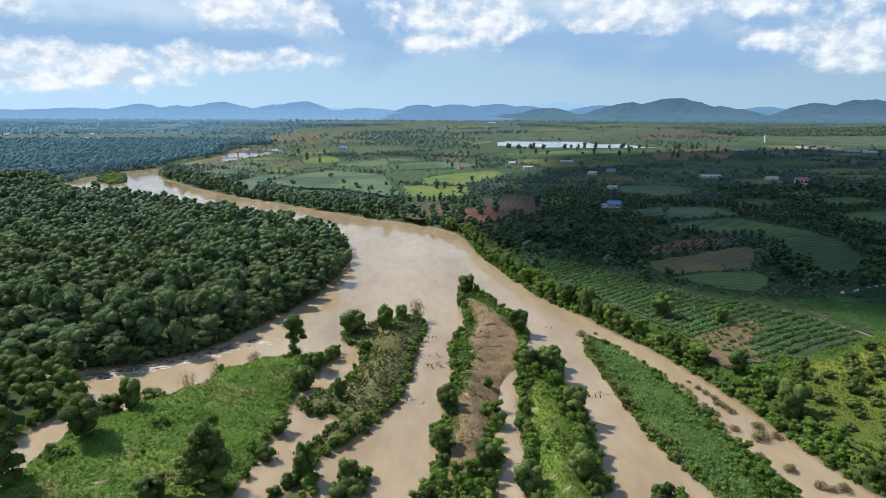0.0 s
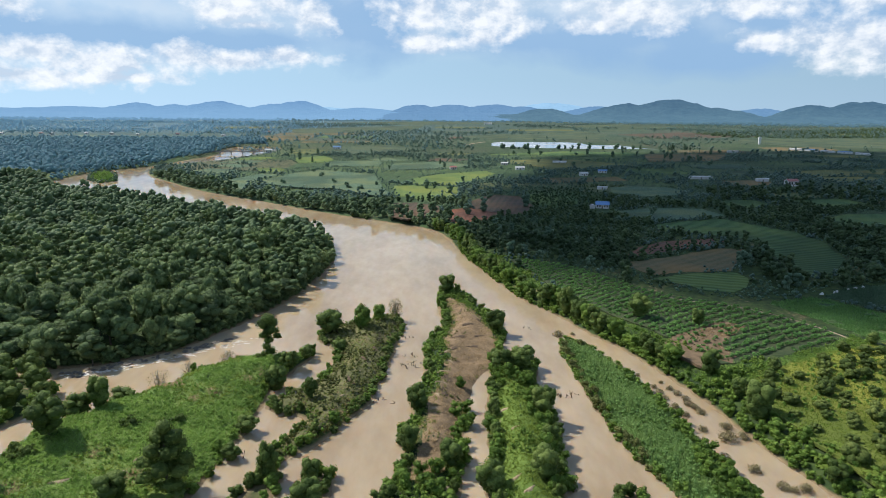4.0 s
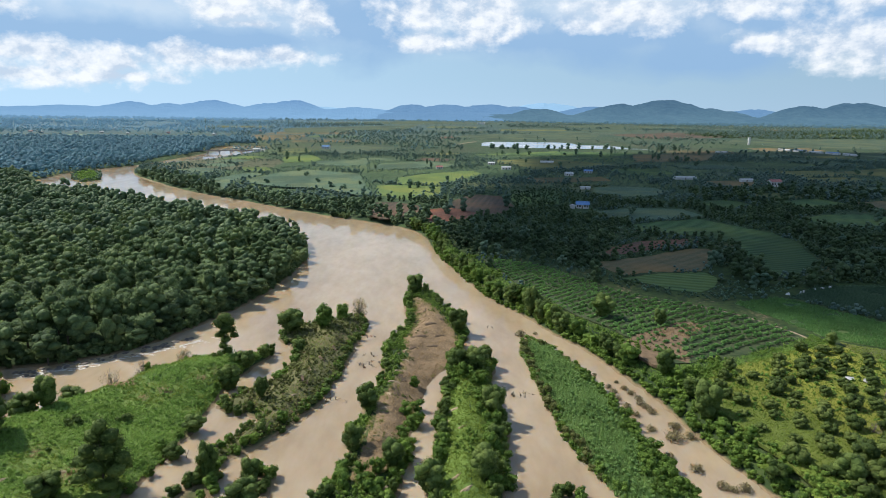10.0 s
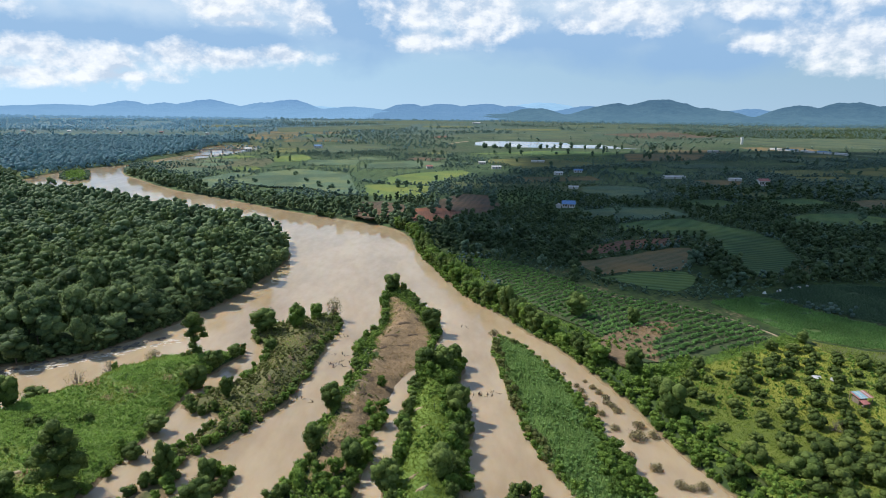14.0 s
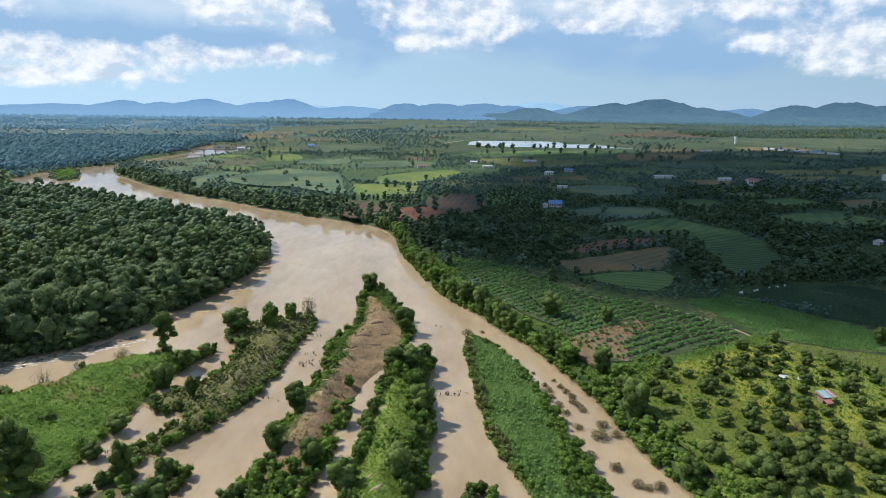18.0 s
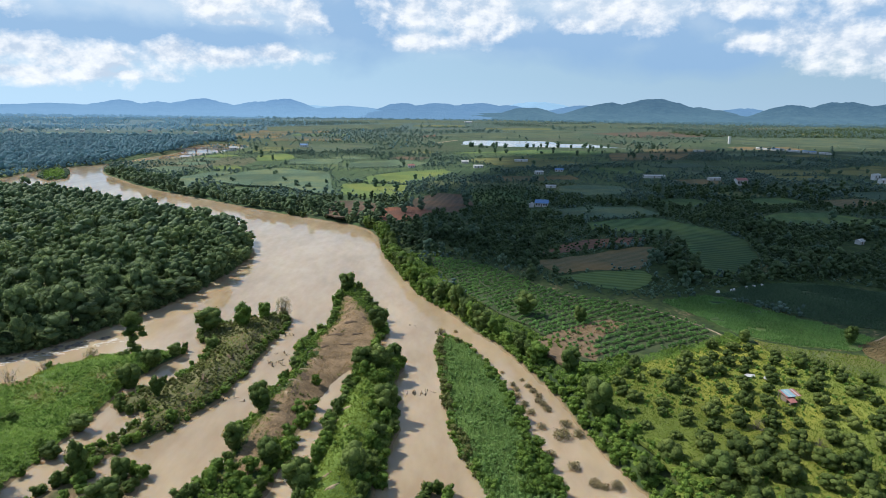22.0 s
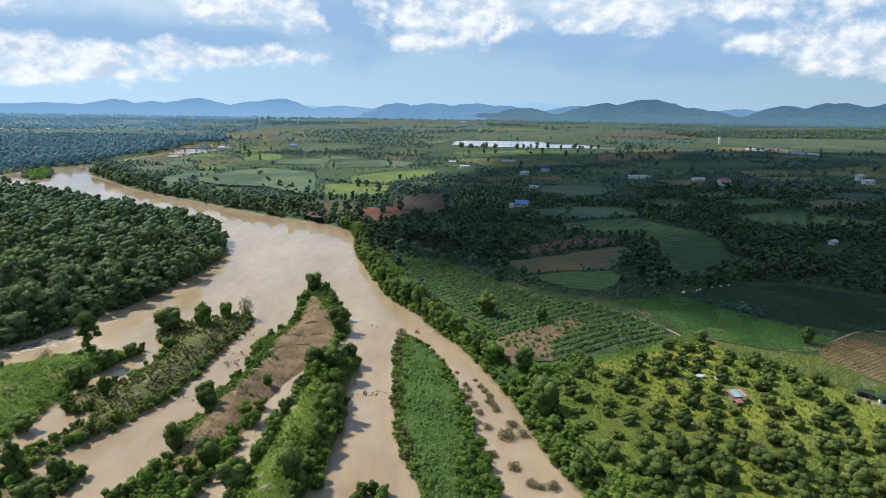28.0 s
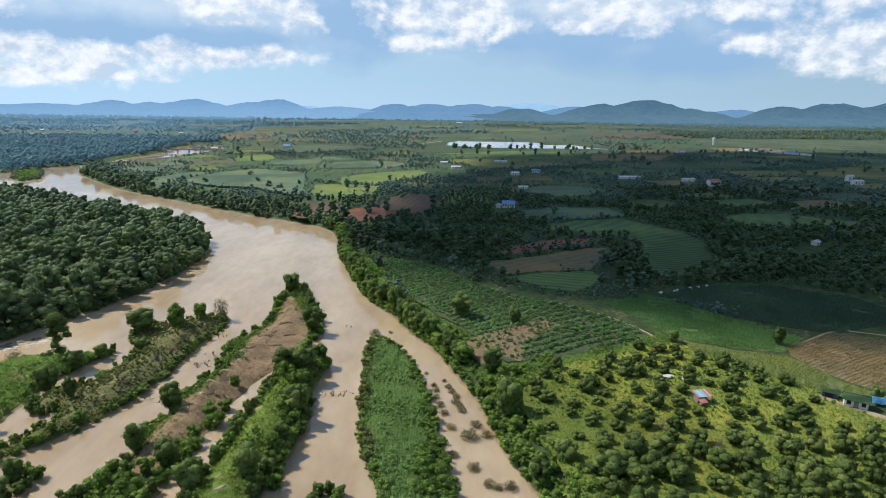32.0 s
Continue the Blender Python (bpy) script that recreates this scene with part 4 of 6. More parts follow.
def track(pts, width, label):
    p = np.array(pts, float)
    t = np.linspace(0, len(p) - 1, 6 * len(p))
    q = np.stack([np.interp(t, np.arange(len(p)), p[:, k]) for k in (0, 1)], 1)
    d = np.gradient(q, axis=0)
    n = np.stack([-d[:, 1], d[:, 0]], 1) / np.linalg.norm(d, axis=1)[:, None]
    w = width / 2 * (1 + 0.3 * ripple(q[:, 0], q[:, 1], 0.9, 4))[:, None]
    rows = [q - n * w, q - n * w * 0.3, q + n * w * 0.3, q + n * w]
    z = np.maximum(ground_z(q[:, 0], q[:, 1]), 4.0) + 0.02
    V = np.stack([np.concatenate([row, (z + dz)[:, None]], 1) for row, dz in zip(rows, (0.0, 0.14, 0.14, 0.0))], 1).reshape(-1, 3)
    return tagged(new("track", mesh_from("track", V, grid_faces(4, len(q)), PATH_SOIL, True)), label, "track", kind="structure")


track([(92, 229), (95, 227), (99, 223.5), (108, 222.5), (114, 217), (122, 210), (127, 203), (131, 196), (134, 189), (135.5, 182)], 0.9, "pale dirt track between two crop fields")
track([(180, 182), (192, 190), (199, 193), (215, 186)], 0.8, "thin pale footpath across the stubble")
track([(162, 145), (168, 137), (174, 131), (182, 126)], 2.4, "pale dirt yard track past the huts")
track([(140, 120), (144.4, 114.8), (146.6, 113.1), (148.3, 110.7), (145.2, 107.2), (141.1, 104.7), (133, 102.6)], 0.7, "winding pale path through the orchard")
track([(50, 1120), (66, 1165), (90, 1215)], 7, "pale earth dam road beside the lake")

# ---------------------------------------------------------------- islands and near banks
def tuft(seed, blades, tall, wide, lean=0.5, width=0.05, short=False):
    """A tuft of blades: bent ones, or for short grass straight ones."""
    r = rng_of(seed)
    a = r.uniform(0, 6.28, blades)
    q = np.sqrt(r.uniform(0, 1, blades)) * wide
    base = np.stack([q * np.cos(a), q * np.sin(a), np.full(blades, -0.1)], 1)
    tip = base + np.stack([r.normal(0, lean, blades), r.normal(0, lean, blades), tall * r.uniform(0.6, 1.2, blades)], 1)
    side = np.stack([np.cos(a + 1.5), np.sin(a + 1.5), np.zeros(blades)], 1) * width
    if short:
        v = np.stack([base - side * 1.6, base + side * 1.6, tip], 1).reshape(-1, 3)
        return v, np.arange(blades * 3).reshape(-1, 3)
    mid = base * 0.45 + tip * 0.55 + [0, 0, tall * 0.12]
    v = np.stack([base - side, base + side, mid + side * 1.2, mid - side * 1.2, tip], 1).reshape(-1, 3)
    k = np.arange(blades)[:, None] * 5
    return v, np.concatenate([k + [0, 1, 2], k + [0, 2, 3], k + [3, 2, 4]])


def patch_noise(p, k, seed):
    return ripple(p[:, 0], p[:, 1], k, seed)


island_kinds = [make_tree("river_tree", 400 + i, 8, 3.6 + 0.3 * i, 17 + 2 * i, 2000, 0.23, LEAF_ISLAND, "leafy green tree on a river island", base=0.12,
                          flat=0.9, group="island trees") for i in range(4)]
big_kind = make_tree("river_tree", 415, 13, 4.3, 18, 3200, 0.27, LEAF_ISLAND, "tall dark leafy tree on the meadow island", group="island trees", blobs=[
    (0.3, 0.2, 12.2, 1.5, 1.6), (-1.0, 0.5, 10.6, 1.6, 1.5), (1.4, -0.3, 10.2, 1.8, 1.5), (0.1, 1.5, 9.4, 1.8, 1.4), (-2.2, -0.4, 8.4, 1.8, 1.3), (2.4, 0.8, 8.0, 1.9, 1.3),
    (0.4, -1.8, 8.2, 1.8, 1.3), (-1.2, 2.2, 7.0, 1.9, 1.3), (3.2, -0.8, 6.0, 1.8, 1.2), (-3.2, 0.8, 6.0, 1.9, 1.3), (1.2, 2.6, 5.4, 2.0, 1.3), (-1.4, -2.4, 5.6, 2.0, 1.3),
    (1.8, -2.4, 4.4, 1.9, 1.2), (-3.6, -0.6, 3.6, 1.7, 1.2), (3.4, 1.2, 3.4, 1.8, 1.2), (0, 0.4, 4.6, 2.4, 2.0), (-1.6, 2.2, 2.4, 1.9, 1.3), (0.6, -2.2, 2.0, 2.0, 1.3)])
bamboo_kind = make_tree("river_tree", 410, 8, 3.6, 12, 1200, 0.34, LEAF_BUSH, "feathery light green tree at the water's edge", base=0.05, flat=1.2, group="island trees")
tall_kind = make_tree("tall_tree", 420, 14, 3.0, 10, 2000, 0.26, LEAF_ISLAND, "tall slender dark green tree on the meadow island", blobs=[
    (0.2, 0, 12.4, 2.0, 1.7), (1.3, 0.3, 10.9, 1.9, 1.5), (-1.4, 0.4, 11.1, 1.7, 1.4), (0.2, -1.0, 9.5, 1.9, 1.4), (2.2, 0, 8.6, 1.4, 0.9), (-1.3, 0, 8.0, 1.4, 1.1),
    (2.7, -0.4, 7.0, 1.3, 0.8), (0.3, 0.2, 6.2, 1.5, 1.2), (-0.6, 0, 4.3, 1.4, 1.2), (0.6, 0.5, 2.4, 1.9, 1.5)])
bush_kinds = [make_tree("bush", 430 + i, 3.2, 2.0, 9, 560, 0.22, LEAF_BUSH if i % 2 else LEAF_ISLAND, "dense green bush on the river bank", "bush", base=-0.05,
                        flat=0.8, girth=0.08, group="bank bushes") for i in range(4)]


def dry_bush(name, seed, tall, wide, twigs, leaves, label, mat=None):
    r = rng_of(seed)
    bits = []
    for _ in range(twigs):
        a, e = r.uniform(0, 6.28), r.uniform(0.15, 1.4)
        l = r.uniform(0.6, 1.0)
        p1 = np.array([math.cos(a) * math.cos(e) * wide * l, math.sin(a) * math.cos(e) * wide * l, math.sin(e) * tall * l])
        mid = p1 * 0.55 + r.normal(0, 0.12, 3)
        bits += [limb((0, 0, -0.3), mid, 0.05, 0.03, 3), limb(mid, p1, 0.03, 0.012, 3), limb(mid, p1 + r.normal(0, 0.35, 3), 0.025, 0.01, 3)]
    t = thing(name, pose(0, 0, -400), label, "bush")
    part("branchwork", mesh_from("branchwork", *joined(*bits), TWIG), TWIG, t)
    part("foliage", mesh_from("foliage", *leaf_cloud(r, [(0, 0, tall * 0.35, wide * 0.8, tall * 0.5), (wide * 0.3, 0, tall * 0.5, wide * 0.5, tall * 0.4),
                                                       (-wide * 0.3, wide * 0.2, tall * 0.45, wide * 0.5, tall * 0.4)], leaves, 0.13), mat or LEAF_DRY), LEAF_DRY, t)
    return t


dry_kinds = [dry_bush("flooded_bush", 450 + i, 1.5, 1.5, 30, 420, "brown twiggy bush standing in the flooded channel") for i in range(3)]
bare_kind = dry_bush("bare_tree", 455, 5.0, 3.2, 46, 160, "pale bare tree with thin spreading twigs")
dry_tree = dry_bush("dry_tree", 456, 4.6, 2.6, 40, 900, "brownish sparse round tree on the island edge")

# trees that stand out, one by one: kind, x, y, height, radius
for k, x, y, t, w in ((0, -79, 138, 7.6, 4.7), (1, -78, 125, 10, 5.4), (2, -74, 139, 8.4, 3.2), (3, -72, 145, 4.8, 3.6), 
                      (2, -55, 106, 5.4, 3.8), (3, -37, 157, 7.5, 3.4), (0, -36, 168, 6.0, 3.6), (2, -33, 177, 4.0, 2.6), (1, -38, 134, 4.6, 3.4), (0, -38, 123, 4.4, 3.0),
                      (3, -29, 196, 8.0, 5.0), (2, -24, 182, 4.2, 2.4), (0, -26, 148, 6.0, 2.4), (1, -28, 115, 8.6, 2.7), (2, -19, 114, 5.4, 2.4), (3, -18, 106, 5.7, 3.6),
                      (2, 9.5, 242, 8.0, 4.0), (3, 25.5, 199, 8.2, 3.7), (0, 1.5, 142, 8.0, 3.7), (1, 0, 125, 7.0, 3.0), (2, 9, 119, 6.1, 3.2), (3, 32, 140, 8.0, 3.3),
                      (0, 29, 163, 7.5, 4.6), (1, 31, 126, 5.4, 2.8), (2, 28, 112, 7.4, 3.7), (3, 17, 111, 7.1, 3.4), (1, 24, 163, 7.4, 4.4), (0, 32, 172, 6.0, 3.2),
                      (1, -104, 160, 8.5, 4.5), (2, -111, 158, 8, 4.2), (0, -98, 153, 7.6, 4.2), (3, -106, 150, 8, 4.5), (1, -99, 143, 7.5, 4.2), (2, -107, 139, 8.5, 4.6),
                      (0, -101, 131, 8, 4.2), (3, -113, 146, 8.5, 4.6), (2, -117, 160, 8, 4.0), (1, -94, 148, 6, 3.2)):
    set_down(island_kinds[k], x, y, 57 * x + 31 * y, (w / 4.1, t / 8.0), sink=0.3)
set_down(big_kind, -46, 110, 30, (1.05, 1.08), sink=0.3)
set_down(big_kind, -84, 108, 130, (0.9, 1.05), sink=0.3)
set_down(bamboo_kind, -19, 198, 20, (1.05, 1.0), sink=0.3)
set_down(bamboo_kind, -14, 206, 120, (0.8, 0.7), sink=0.3)
set_down(tall_kind, -43, 173, 40, 1.0, sink=0.3)
set_down(dry_tree, -9, 212, 10, (1.3, 1.6))
set_down(dry_tree, -54, 170.5, 80, (1.1, 1.15))
set_down(bare_kind, -67, 154.5, 0, (1.3, 1.45))
set_down(bare_kind, -62, 161.5, 130, (0.9, 1.05))
set_down(bare_kind, -86, 109.5, 230, (0.9, 0.8))
set_down(bare_kind, -12, 186, 60, (0.8, 0.7))


def along(outline, gap, inset, seed, y0, y1, x0=-1e9, x1=1e9, wander=1.2):
    """Points along an outline, a little inside it."""
    p = np.asarray(outline, float)
    q = np.vstack([p, p[:1]])
    s = np.concatenate([[0], np.cumsum(np.linalg.norm(np.diff(q, axis=0), axis=1))])
    r = rng_of(seed)
    d = np.arange(0, s[-1], gap) + r.uniform(-0.35, 0.35, len(np.arange(0, s[-1], gap))) * gap
    pts = np.stack([np.interp(d, s, q[:, k]) for k in (0, 1)], 1)
    nxt = np.stack([np.interp(d + 0.5, s, q[:, k]) for k in (0, 1)], 1)
    t = (nxt - pts) / 0.5
    n = np.stack([-t[:, 1], t[:, 0]], 1)
    c = pts + n * 0.5
    n[inside(p, c[:, 0], c[:, 1]) < inside(p, pts[:, 0] - n[:, 0] * 0.5, pts[:, 1] - n[:, 1] * 0.5)] *= -1
    pts = pts + n * (inset + r.uniform(-1, 1, (len(pts), 1)) * wander)
    k = (pts[:, 1] > y0) & (pts[:, 1] < y1) & (pts[:, 0] > x0) & (pts[:, 0] < x1)
    return pts[k]


r = rng_of(77)
bush_models = [plant_model(435 + i, 3.2, 2.0, 5, 250, 0.30, -0.05) for i in range(4)]
BUSHES = [0]


def bushes(name, pts, size, label, things=True, mat=None):
    """Bushes one by one where they stand out, and the rest in one mass."""
    rest = []
    for x, y in pts:
        if things and BUSHES[0] < 290 and y > 104:
            BUSHES[0] += 1
            set_down(bush_kinds[r.randint(4)], x, y, r.uniform(0, 360), (size * r.uniform(0.55, 1.15), size * r.uniform(0.5, 1.2)), sink=0.15)
        else:
            rest.append((x, y))
    if rest:
        massed(name, bush_models, np.array(rest), 900 + len(rest), mat or LEAF_BUSH, label, "bushes", (0.6 * size, 1.15 * size), 0.15)


edge = {"ridge": (3.0, 1.3, 0.8), "thicket": (2.4, 1.6, 1.0), "spit": (2.8, 1.2, 0.95), "snags": (2.6, 1.0, 0.9), "clump": (2.6, 1.0, 0.9), "islet": (2.0, 1.4, 0.9),
        "meadow": (5.0, 1.2, 0.75), "reeds": (2.4, 0.7, 0.72), "grove": (4.0, 1.5, 1.1)}
for k, (gap, inset, size) in edge.items():
    spots = along(ISLES_S[k][0], gap, inset, 80 + len(k), 84, 300)
    in_channel = (spots[:, 0] > 9) & (spots[:, 0] < 22) & (spots[:, 1] > 112) & (spots[:, 1] < 175) & (k == "spit")
    bushes("bank_bushes", spots[~in_channel], size, "green bushes along the edge of a river island")
bushes("island_bushes", np.concatenate([scatter([(22, 172), (33, 177), (34, 160), (31, 152), (22, 154)], 3.2, 91), scatter([(28, 148), (34, 148), (33, 112), (28, 108)], 3.4, 92),
                                        scatter([(12, 160), (14, 140), (11, 112), (8, 112), (10, 140)], 3.4, 94), scatter([(-2, 108), (10, 108), (8, 116), (0, 118)], 3.4, 95)]),
       1.15, "green bushes crowding the river islands")

# grass, reeds and scrub
SAND_SCARS = ((7.0, 163, 0.5, 2.2, 95), (6.6, 155, 0.6, 2.4, 85), (6.3, 148, 0.5, 1.2, 20), (8.5, 176, 1.6, 0.5, 20), (9.5, 169, 0.5, 1.4, 60), (22, 141, 1.6, 0.6, 20), (20, 136, 1.4, 0.6, 40),
                                         (22, 112, 1.3, 0.5, 30), (24, 107, 1.4, 0.5, 40), (8, 111, 1.8, 0.6, 10), (-55, 120, 2.2, 0.8, 45), (-51, 121, 1.2, 0.5, 20), (-57, 114, 1.2, 0.6, 30), (-67, 110, 2.0, 0.6, 30),
                                         (-16, 163, 1.0, 0.5, 30), (-18, 148, 0.9, 0.4, 60), (24, 131, 1.2, 0.4, 20), (5.8, 140, 0.8, 0.5, 0))


def clear_of_sand(p):
    k = np.ones(len(p), bool)
    for x, y, rx, ry, turn in SAND_SCARS:
        c, s0 = math.cos(radians(turn)), math.sin(radians(turn))
        u, v = (p[:, 0] - x) * c + (p[:, 1] - y) * s0, -(p[:, 0] - x) * s0 + (p[:, 1] - y) * c
        k &= (u / (rx + 0.1)) ** 2 + (v / (ry + 0.1)) ** 2 > 1
    return p[k]


leafy = [plant_model(560 + i, 1.5, 0.95, 2, 34, 0.15, 0.0, 0.9, 0.7) for i in range(4)]


def turf(name, outline, mat, label, inset=0.6, lift=0.10, k=0.0, seed=0):
    """The worn sward or bare crust on an island's back: a skin over the slope, ragged where k is above zero."""
    p = np.asarray(outline, float)
    xs, ys = np.arange(p[:, 0].min(), p[:, 0].max() + 1, 1.0), np.arange(max(p[:, 1].min(), 84), p[:, 1].max() + 1, 1.0)
    X, Y = np.meshgrid(xs, ys)
    keep = inside(p, X, Y) - inset + k * ripple(X, Y, 0.35, 40 + seed) > 0
    f = grid_faces(len(xs), len(ys))
    f = f[keep.ravel()[f].all(1)]
    z = ground_z(X.ravel(), Y.ravel()) + lift + 0.08 * ripple(X, Y, 1.3, 41 + seed).ravel()
    used, back = np.unique(f, return_inverse=True)
    v = np.stack([X.ravel(), Y.ravel(), z], 1)[used]
    return tagged(new(name, mesh_from(name, v, back.reshape(-1, 4), mat, True)), label, "ground cover", kind="structure")


SWARD = surface("meadow_sward", (0.085, 0.140, 0.034), (0.200, 0.270, 0.070), 0.12, 0.95, 0.6, 9.0)
DRY_SWARD = surface("dry_sward", (0.115, 0.080, 0.044), (0.310, 0.215, 0.125), 0.16, 0.95, 0.7, 9.0)
OLIVE_SWARD = surface("olive_sward", (0.066, 0.074, 0.028), (0.170, 0.158, 0.070), 0.16, 0.95, 0.6, 9.0)
BRIGHT_SWARD = surface("bright_sward", (0.070, 0.118, 0.022), (0.165, 0.235, 0.048), 0.16, 0.95, 0.6, 9.0)
SPIT_BACK = [(9, 236), (13, 232), (17, 218), (21, 209), (25, 194), (27, 184), (22, 172), (17, 158), (13, 146), (11, 128), (7, 112), (0, 112), (3, 130), (4, 146), (7, 158), (9, 172), (8, 186), (11, 202), (10, 218)]
turf("turf", ISLES_S["meadow"][0], SWARD, "green sward over the meadow island")
turf("turf", ISLES_S["ridge"][0], OLIVE_SWARD, "olive dry sward along the island ridge", 0.8, 0.10, 0.8, 1)
turf("turf", ISLES_S["thicket"][0], BRIGHT_SWARD, "bright green sward on the bushy island", 0.8, 0.10, 0.8, 2)
turf("turf", ISLES_S["reeds"][0], SWARD, "green sward below the reeds", 0.4, 0.10, 0.3, 3)
turf("dry_turf", SPIT_BACK, DRY_SWARD, "pinkish brown dry sward on the back of the spit", 0.0, 0.12, 1.2, 4)
grass = [tuft(500 + i, 18, 0.6, 0.75, 0.5, 0.07, True) for i in range(3)]
reed = [tuft(510 + i, 20, 1.5, 0.6, 0.36, 0.06, True) for i in range(3)]
straw = [tuft(515 + i, 14, 0.5, 0.75, 0.55, 0.09, True) for i in range(3)]
low = [tuft(520 + i, 11, 0.35, 0.6, 0.22, 0.07, True) for i in range(3)]
scrub = [plant_model(530 + i, 1.1, 0.9, 2, 40, 0.24, -0.2) for i in range(3)]
p = clear_of_sand(scatter(ISLES_S["meadow"][0], 0.8, 101, 1.0))
n = patch_noise(p, 0.13, 41) + 0.5 * patch_noise(p, 0.5, 42)
massed("meadow_grass", grass, p[n < 0.25], 102, LEAF_MEADOW, "tall green grass over the meadow island", "grass", (0.7, 1.4), 0.0)
massed("pale_grass", grass, p[(n >= 0.25) & (n < 0.85)], 116, LEAF_GRASS, "yellow green grass in the island meadow", "grass", (0.5, 1.1), 0.0)
massed("dry_grass", straw, p[n >= 0.85], 117, LEAF_STRAW, "dry brown grass patches in the island meadow", "grass", (0.7, 1.3), 0.0)
p = scatter(ISLES_S["reeds"][0], 1.05, 103, 0.2)
lush = patch_noise(p, 0.30, 33) + 0.6 * patch_noise(p, 0.8, 34)
massed("reeds", leafy, p[lush > 0.1], 104, LEAF_REED, "dense leafy green reeds covering the island", "reeds", (0.85, 1.45), 0.2)
massed("reeds", leafy, p[lush <= 0.1], 121, LEAF_REED, "dense leafy green reeds covering the island", "reeds", (0.6, 1.05), 0.2)
massed("reeds", reed, scatter(ISLES_S["reeds"][0], 1.0, 122, 0.3), 123, LEAF_REED, "slender green reeds among the leafy ones", "reeds", (0.7, 1.15), 0.0)
p = scatter(ISLES_S["ridge"][0], 1.0, 105, 0.8)
rim = inside(ISLES_S["ridge"][0], p[:, 0], p[:, 1])
n = patch_noise(p, 0.25, 6) + 0.5 * patch_noise(p, 0.7, 45)
massed("rough_grass", grass, p[(n > -0.3)][::2], 106, LEAF_GRASS, "yellow green rough grass along the island ridge", "grass", (0.5, 1.1), 0.0)
massed("dry_grass", straw, p[n > 0.0][::2], 129, LEAF_STRAW, "brown dry grass along the island ridge", "grass", (0.5, 1.0), 0.0)
massed("ridge_dry_scrub", leafy, p[(n < 0.35) | (rim < 2.6)][::2], 125, LEAF_OLIVE, "low olive scrub on the island ridge", "scrub", (0.5, 1.35), 0.2)
massed("ridge_scrub", leafy, p[(rim < 2.6)][::3], 107, LEAF_BUSH, "low green scrub round the island ridge", "scrub", (0.6, 1.4), 0.2)
p = clear_of_sand(scatter(ISLES_S["spit"][0], 0.8, 108, 0.8))
back_of = inside(np.array(SPIT_BACK, float), p[:, 0], p[:, 1]) + patch_noise(p, 0.5, 9)
thin = rng_of(118).uniform(0, 1, len(p))
massed("dry_grass", straw, p[(back_of > 0) & (thin < 0.8)], 109, LEAF_STRAW, "brown dry grass over the long spit", "grass", (0.4, 0.9), 0.0)
massed("rough_grass", grass, p[(back_of > -1.5) & (back_of < 2.0) & (thin < 0.35)], 127, LEAF_GRASS, "yellow green grass round the dry back of the spit", "grass", (0.5, 1.0), 0.0)
massed("spit_scrub", leafy, p[(back_of < -0.4) & (thin < 0.55)], 110, LEAF_BUSH, "low green scrub on the flanks of the spit", "scrub", (0.6, 1.3), 0.2)
massed("spit_scrub", leafy, p[(back_of > 1.0) & (patch_noise(p, 0.35, 44) > 0.75) & (thin < 0.3)], 128, LEAF_OLIVE, "low olive scrub on the dry back of the spit", "scrub", (0.4, 0.8), 0.2)
p = clear_of_sand(scatter(ISLES_S["thicket"][0], 0.9, 111, 0.8))
massed("island_grass", grass, p, 112, LEAF_GRASS, "fresh green grass on the bushy island", "grass", (0.6, 1.2), 0.0)
massed("thicket_scrub", leafy, p[patch_noise(p, 0.3, 12) > 0.1][::2], 113, LEAF_BUSH, "low green scrub on the bushy island", "scrub", (0.5, 1.3), 0.2)
p = clear_of_sand(scatter(ISLES_S["meadow"][0], 1.5, 114, 1.2))
massed("meadow_scrub", leafy, p[patch_noise(p, 0.15, 14) > -0.6], 115, LEAF_MEADOW, "low leafy clumps in the meadow grass", "scrub", (0.5, 0.95), 0.3)
massed("meadow_bushes", scrub, p[patch_noise(p, 0.22, 15) > 0.75], 118, LEAF_ISLAND, "dark low bushes in the meadow grass", "scrub", (1.0, 1.9), 0.0)
bushes("reed_edge_bushes", np.concatenate([along(ISLES_S["reeds"][0], 2.6, 1.6, 119, 100, 176, 57, 75, 1.2), scatter([(60, 128), (66, 128), (68, 108), (60, 108)], 2.6, 124)]), 0.95,
       "bright green bushes along the reed island", False)
bushes("dull_bushes", along(ISLES_S["reeds"][0], 2.8, 1.0, 126, 100, 190, 40, 52, 0.9), 0.85, "dull olive bushes along the reed island", False, LEAF_OLIVE)

# bushes in the flooded channel
for i, (x, y, s) in enumerate(((75, 137, 1.2), (73, 131.5, 1.7), (77, 132.5, 1.2), (69, 136, 1.0), (69, 124, 1.0), (73, 119, 1.2), (65, 159, 0.8), (65.5, 156, 0.9), (65.5, 152, 0.9), (69, 158, 0.9),
                              (70, 155, 0.9), (71, 152, 0.9), (70.5, 149, 1.0), (66.5, 147.5, 1.0), (71.5, 147, 1.0), (72, 144.5, 1.0), (67.5, 143, 1.0), (46, 198, 1.5), (51, 199.5, 0.7),
                              (76, 113, 1.1), (77.5, 112, 0.9), (80, 112, 1.2), (63, 167, 0.6), (58, 179, 0.6), (68, 162, 0.6), (80, 104, 1.2))):
    set_down(dry_kinds[i % 3], x, y, 47 * i, (s, s * 0.95), z=-0.1)


# ---------------------------------------------------------------- right bank
right = np.array(RIGHT_BANK[1:20])
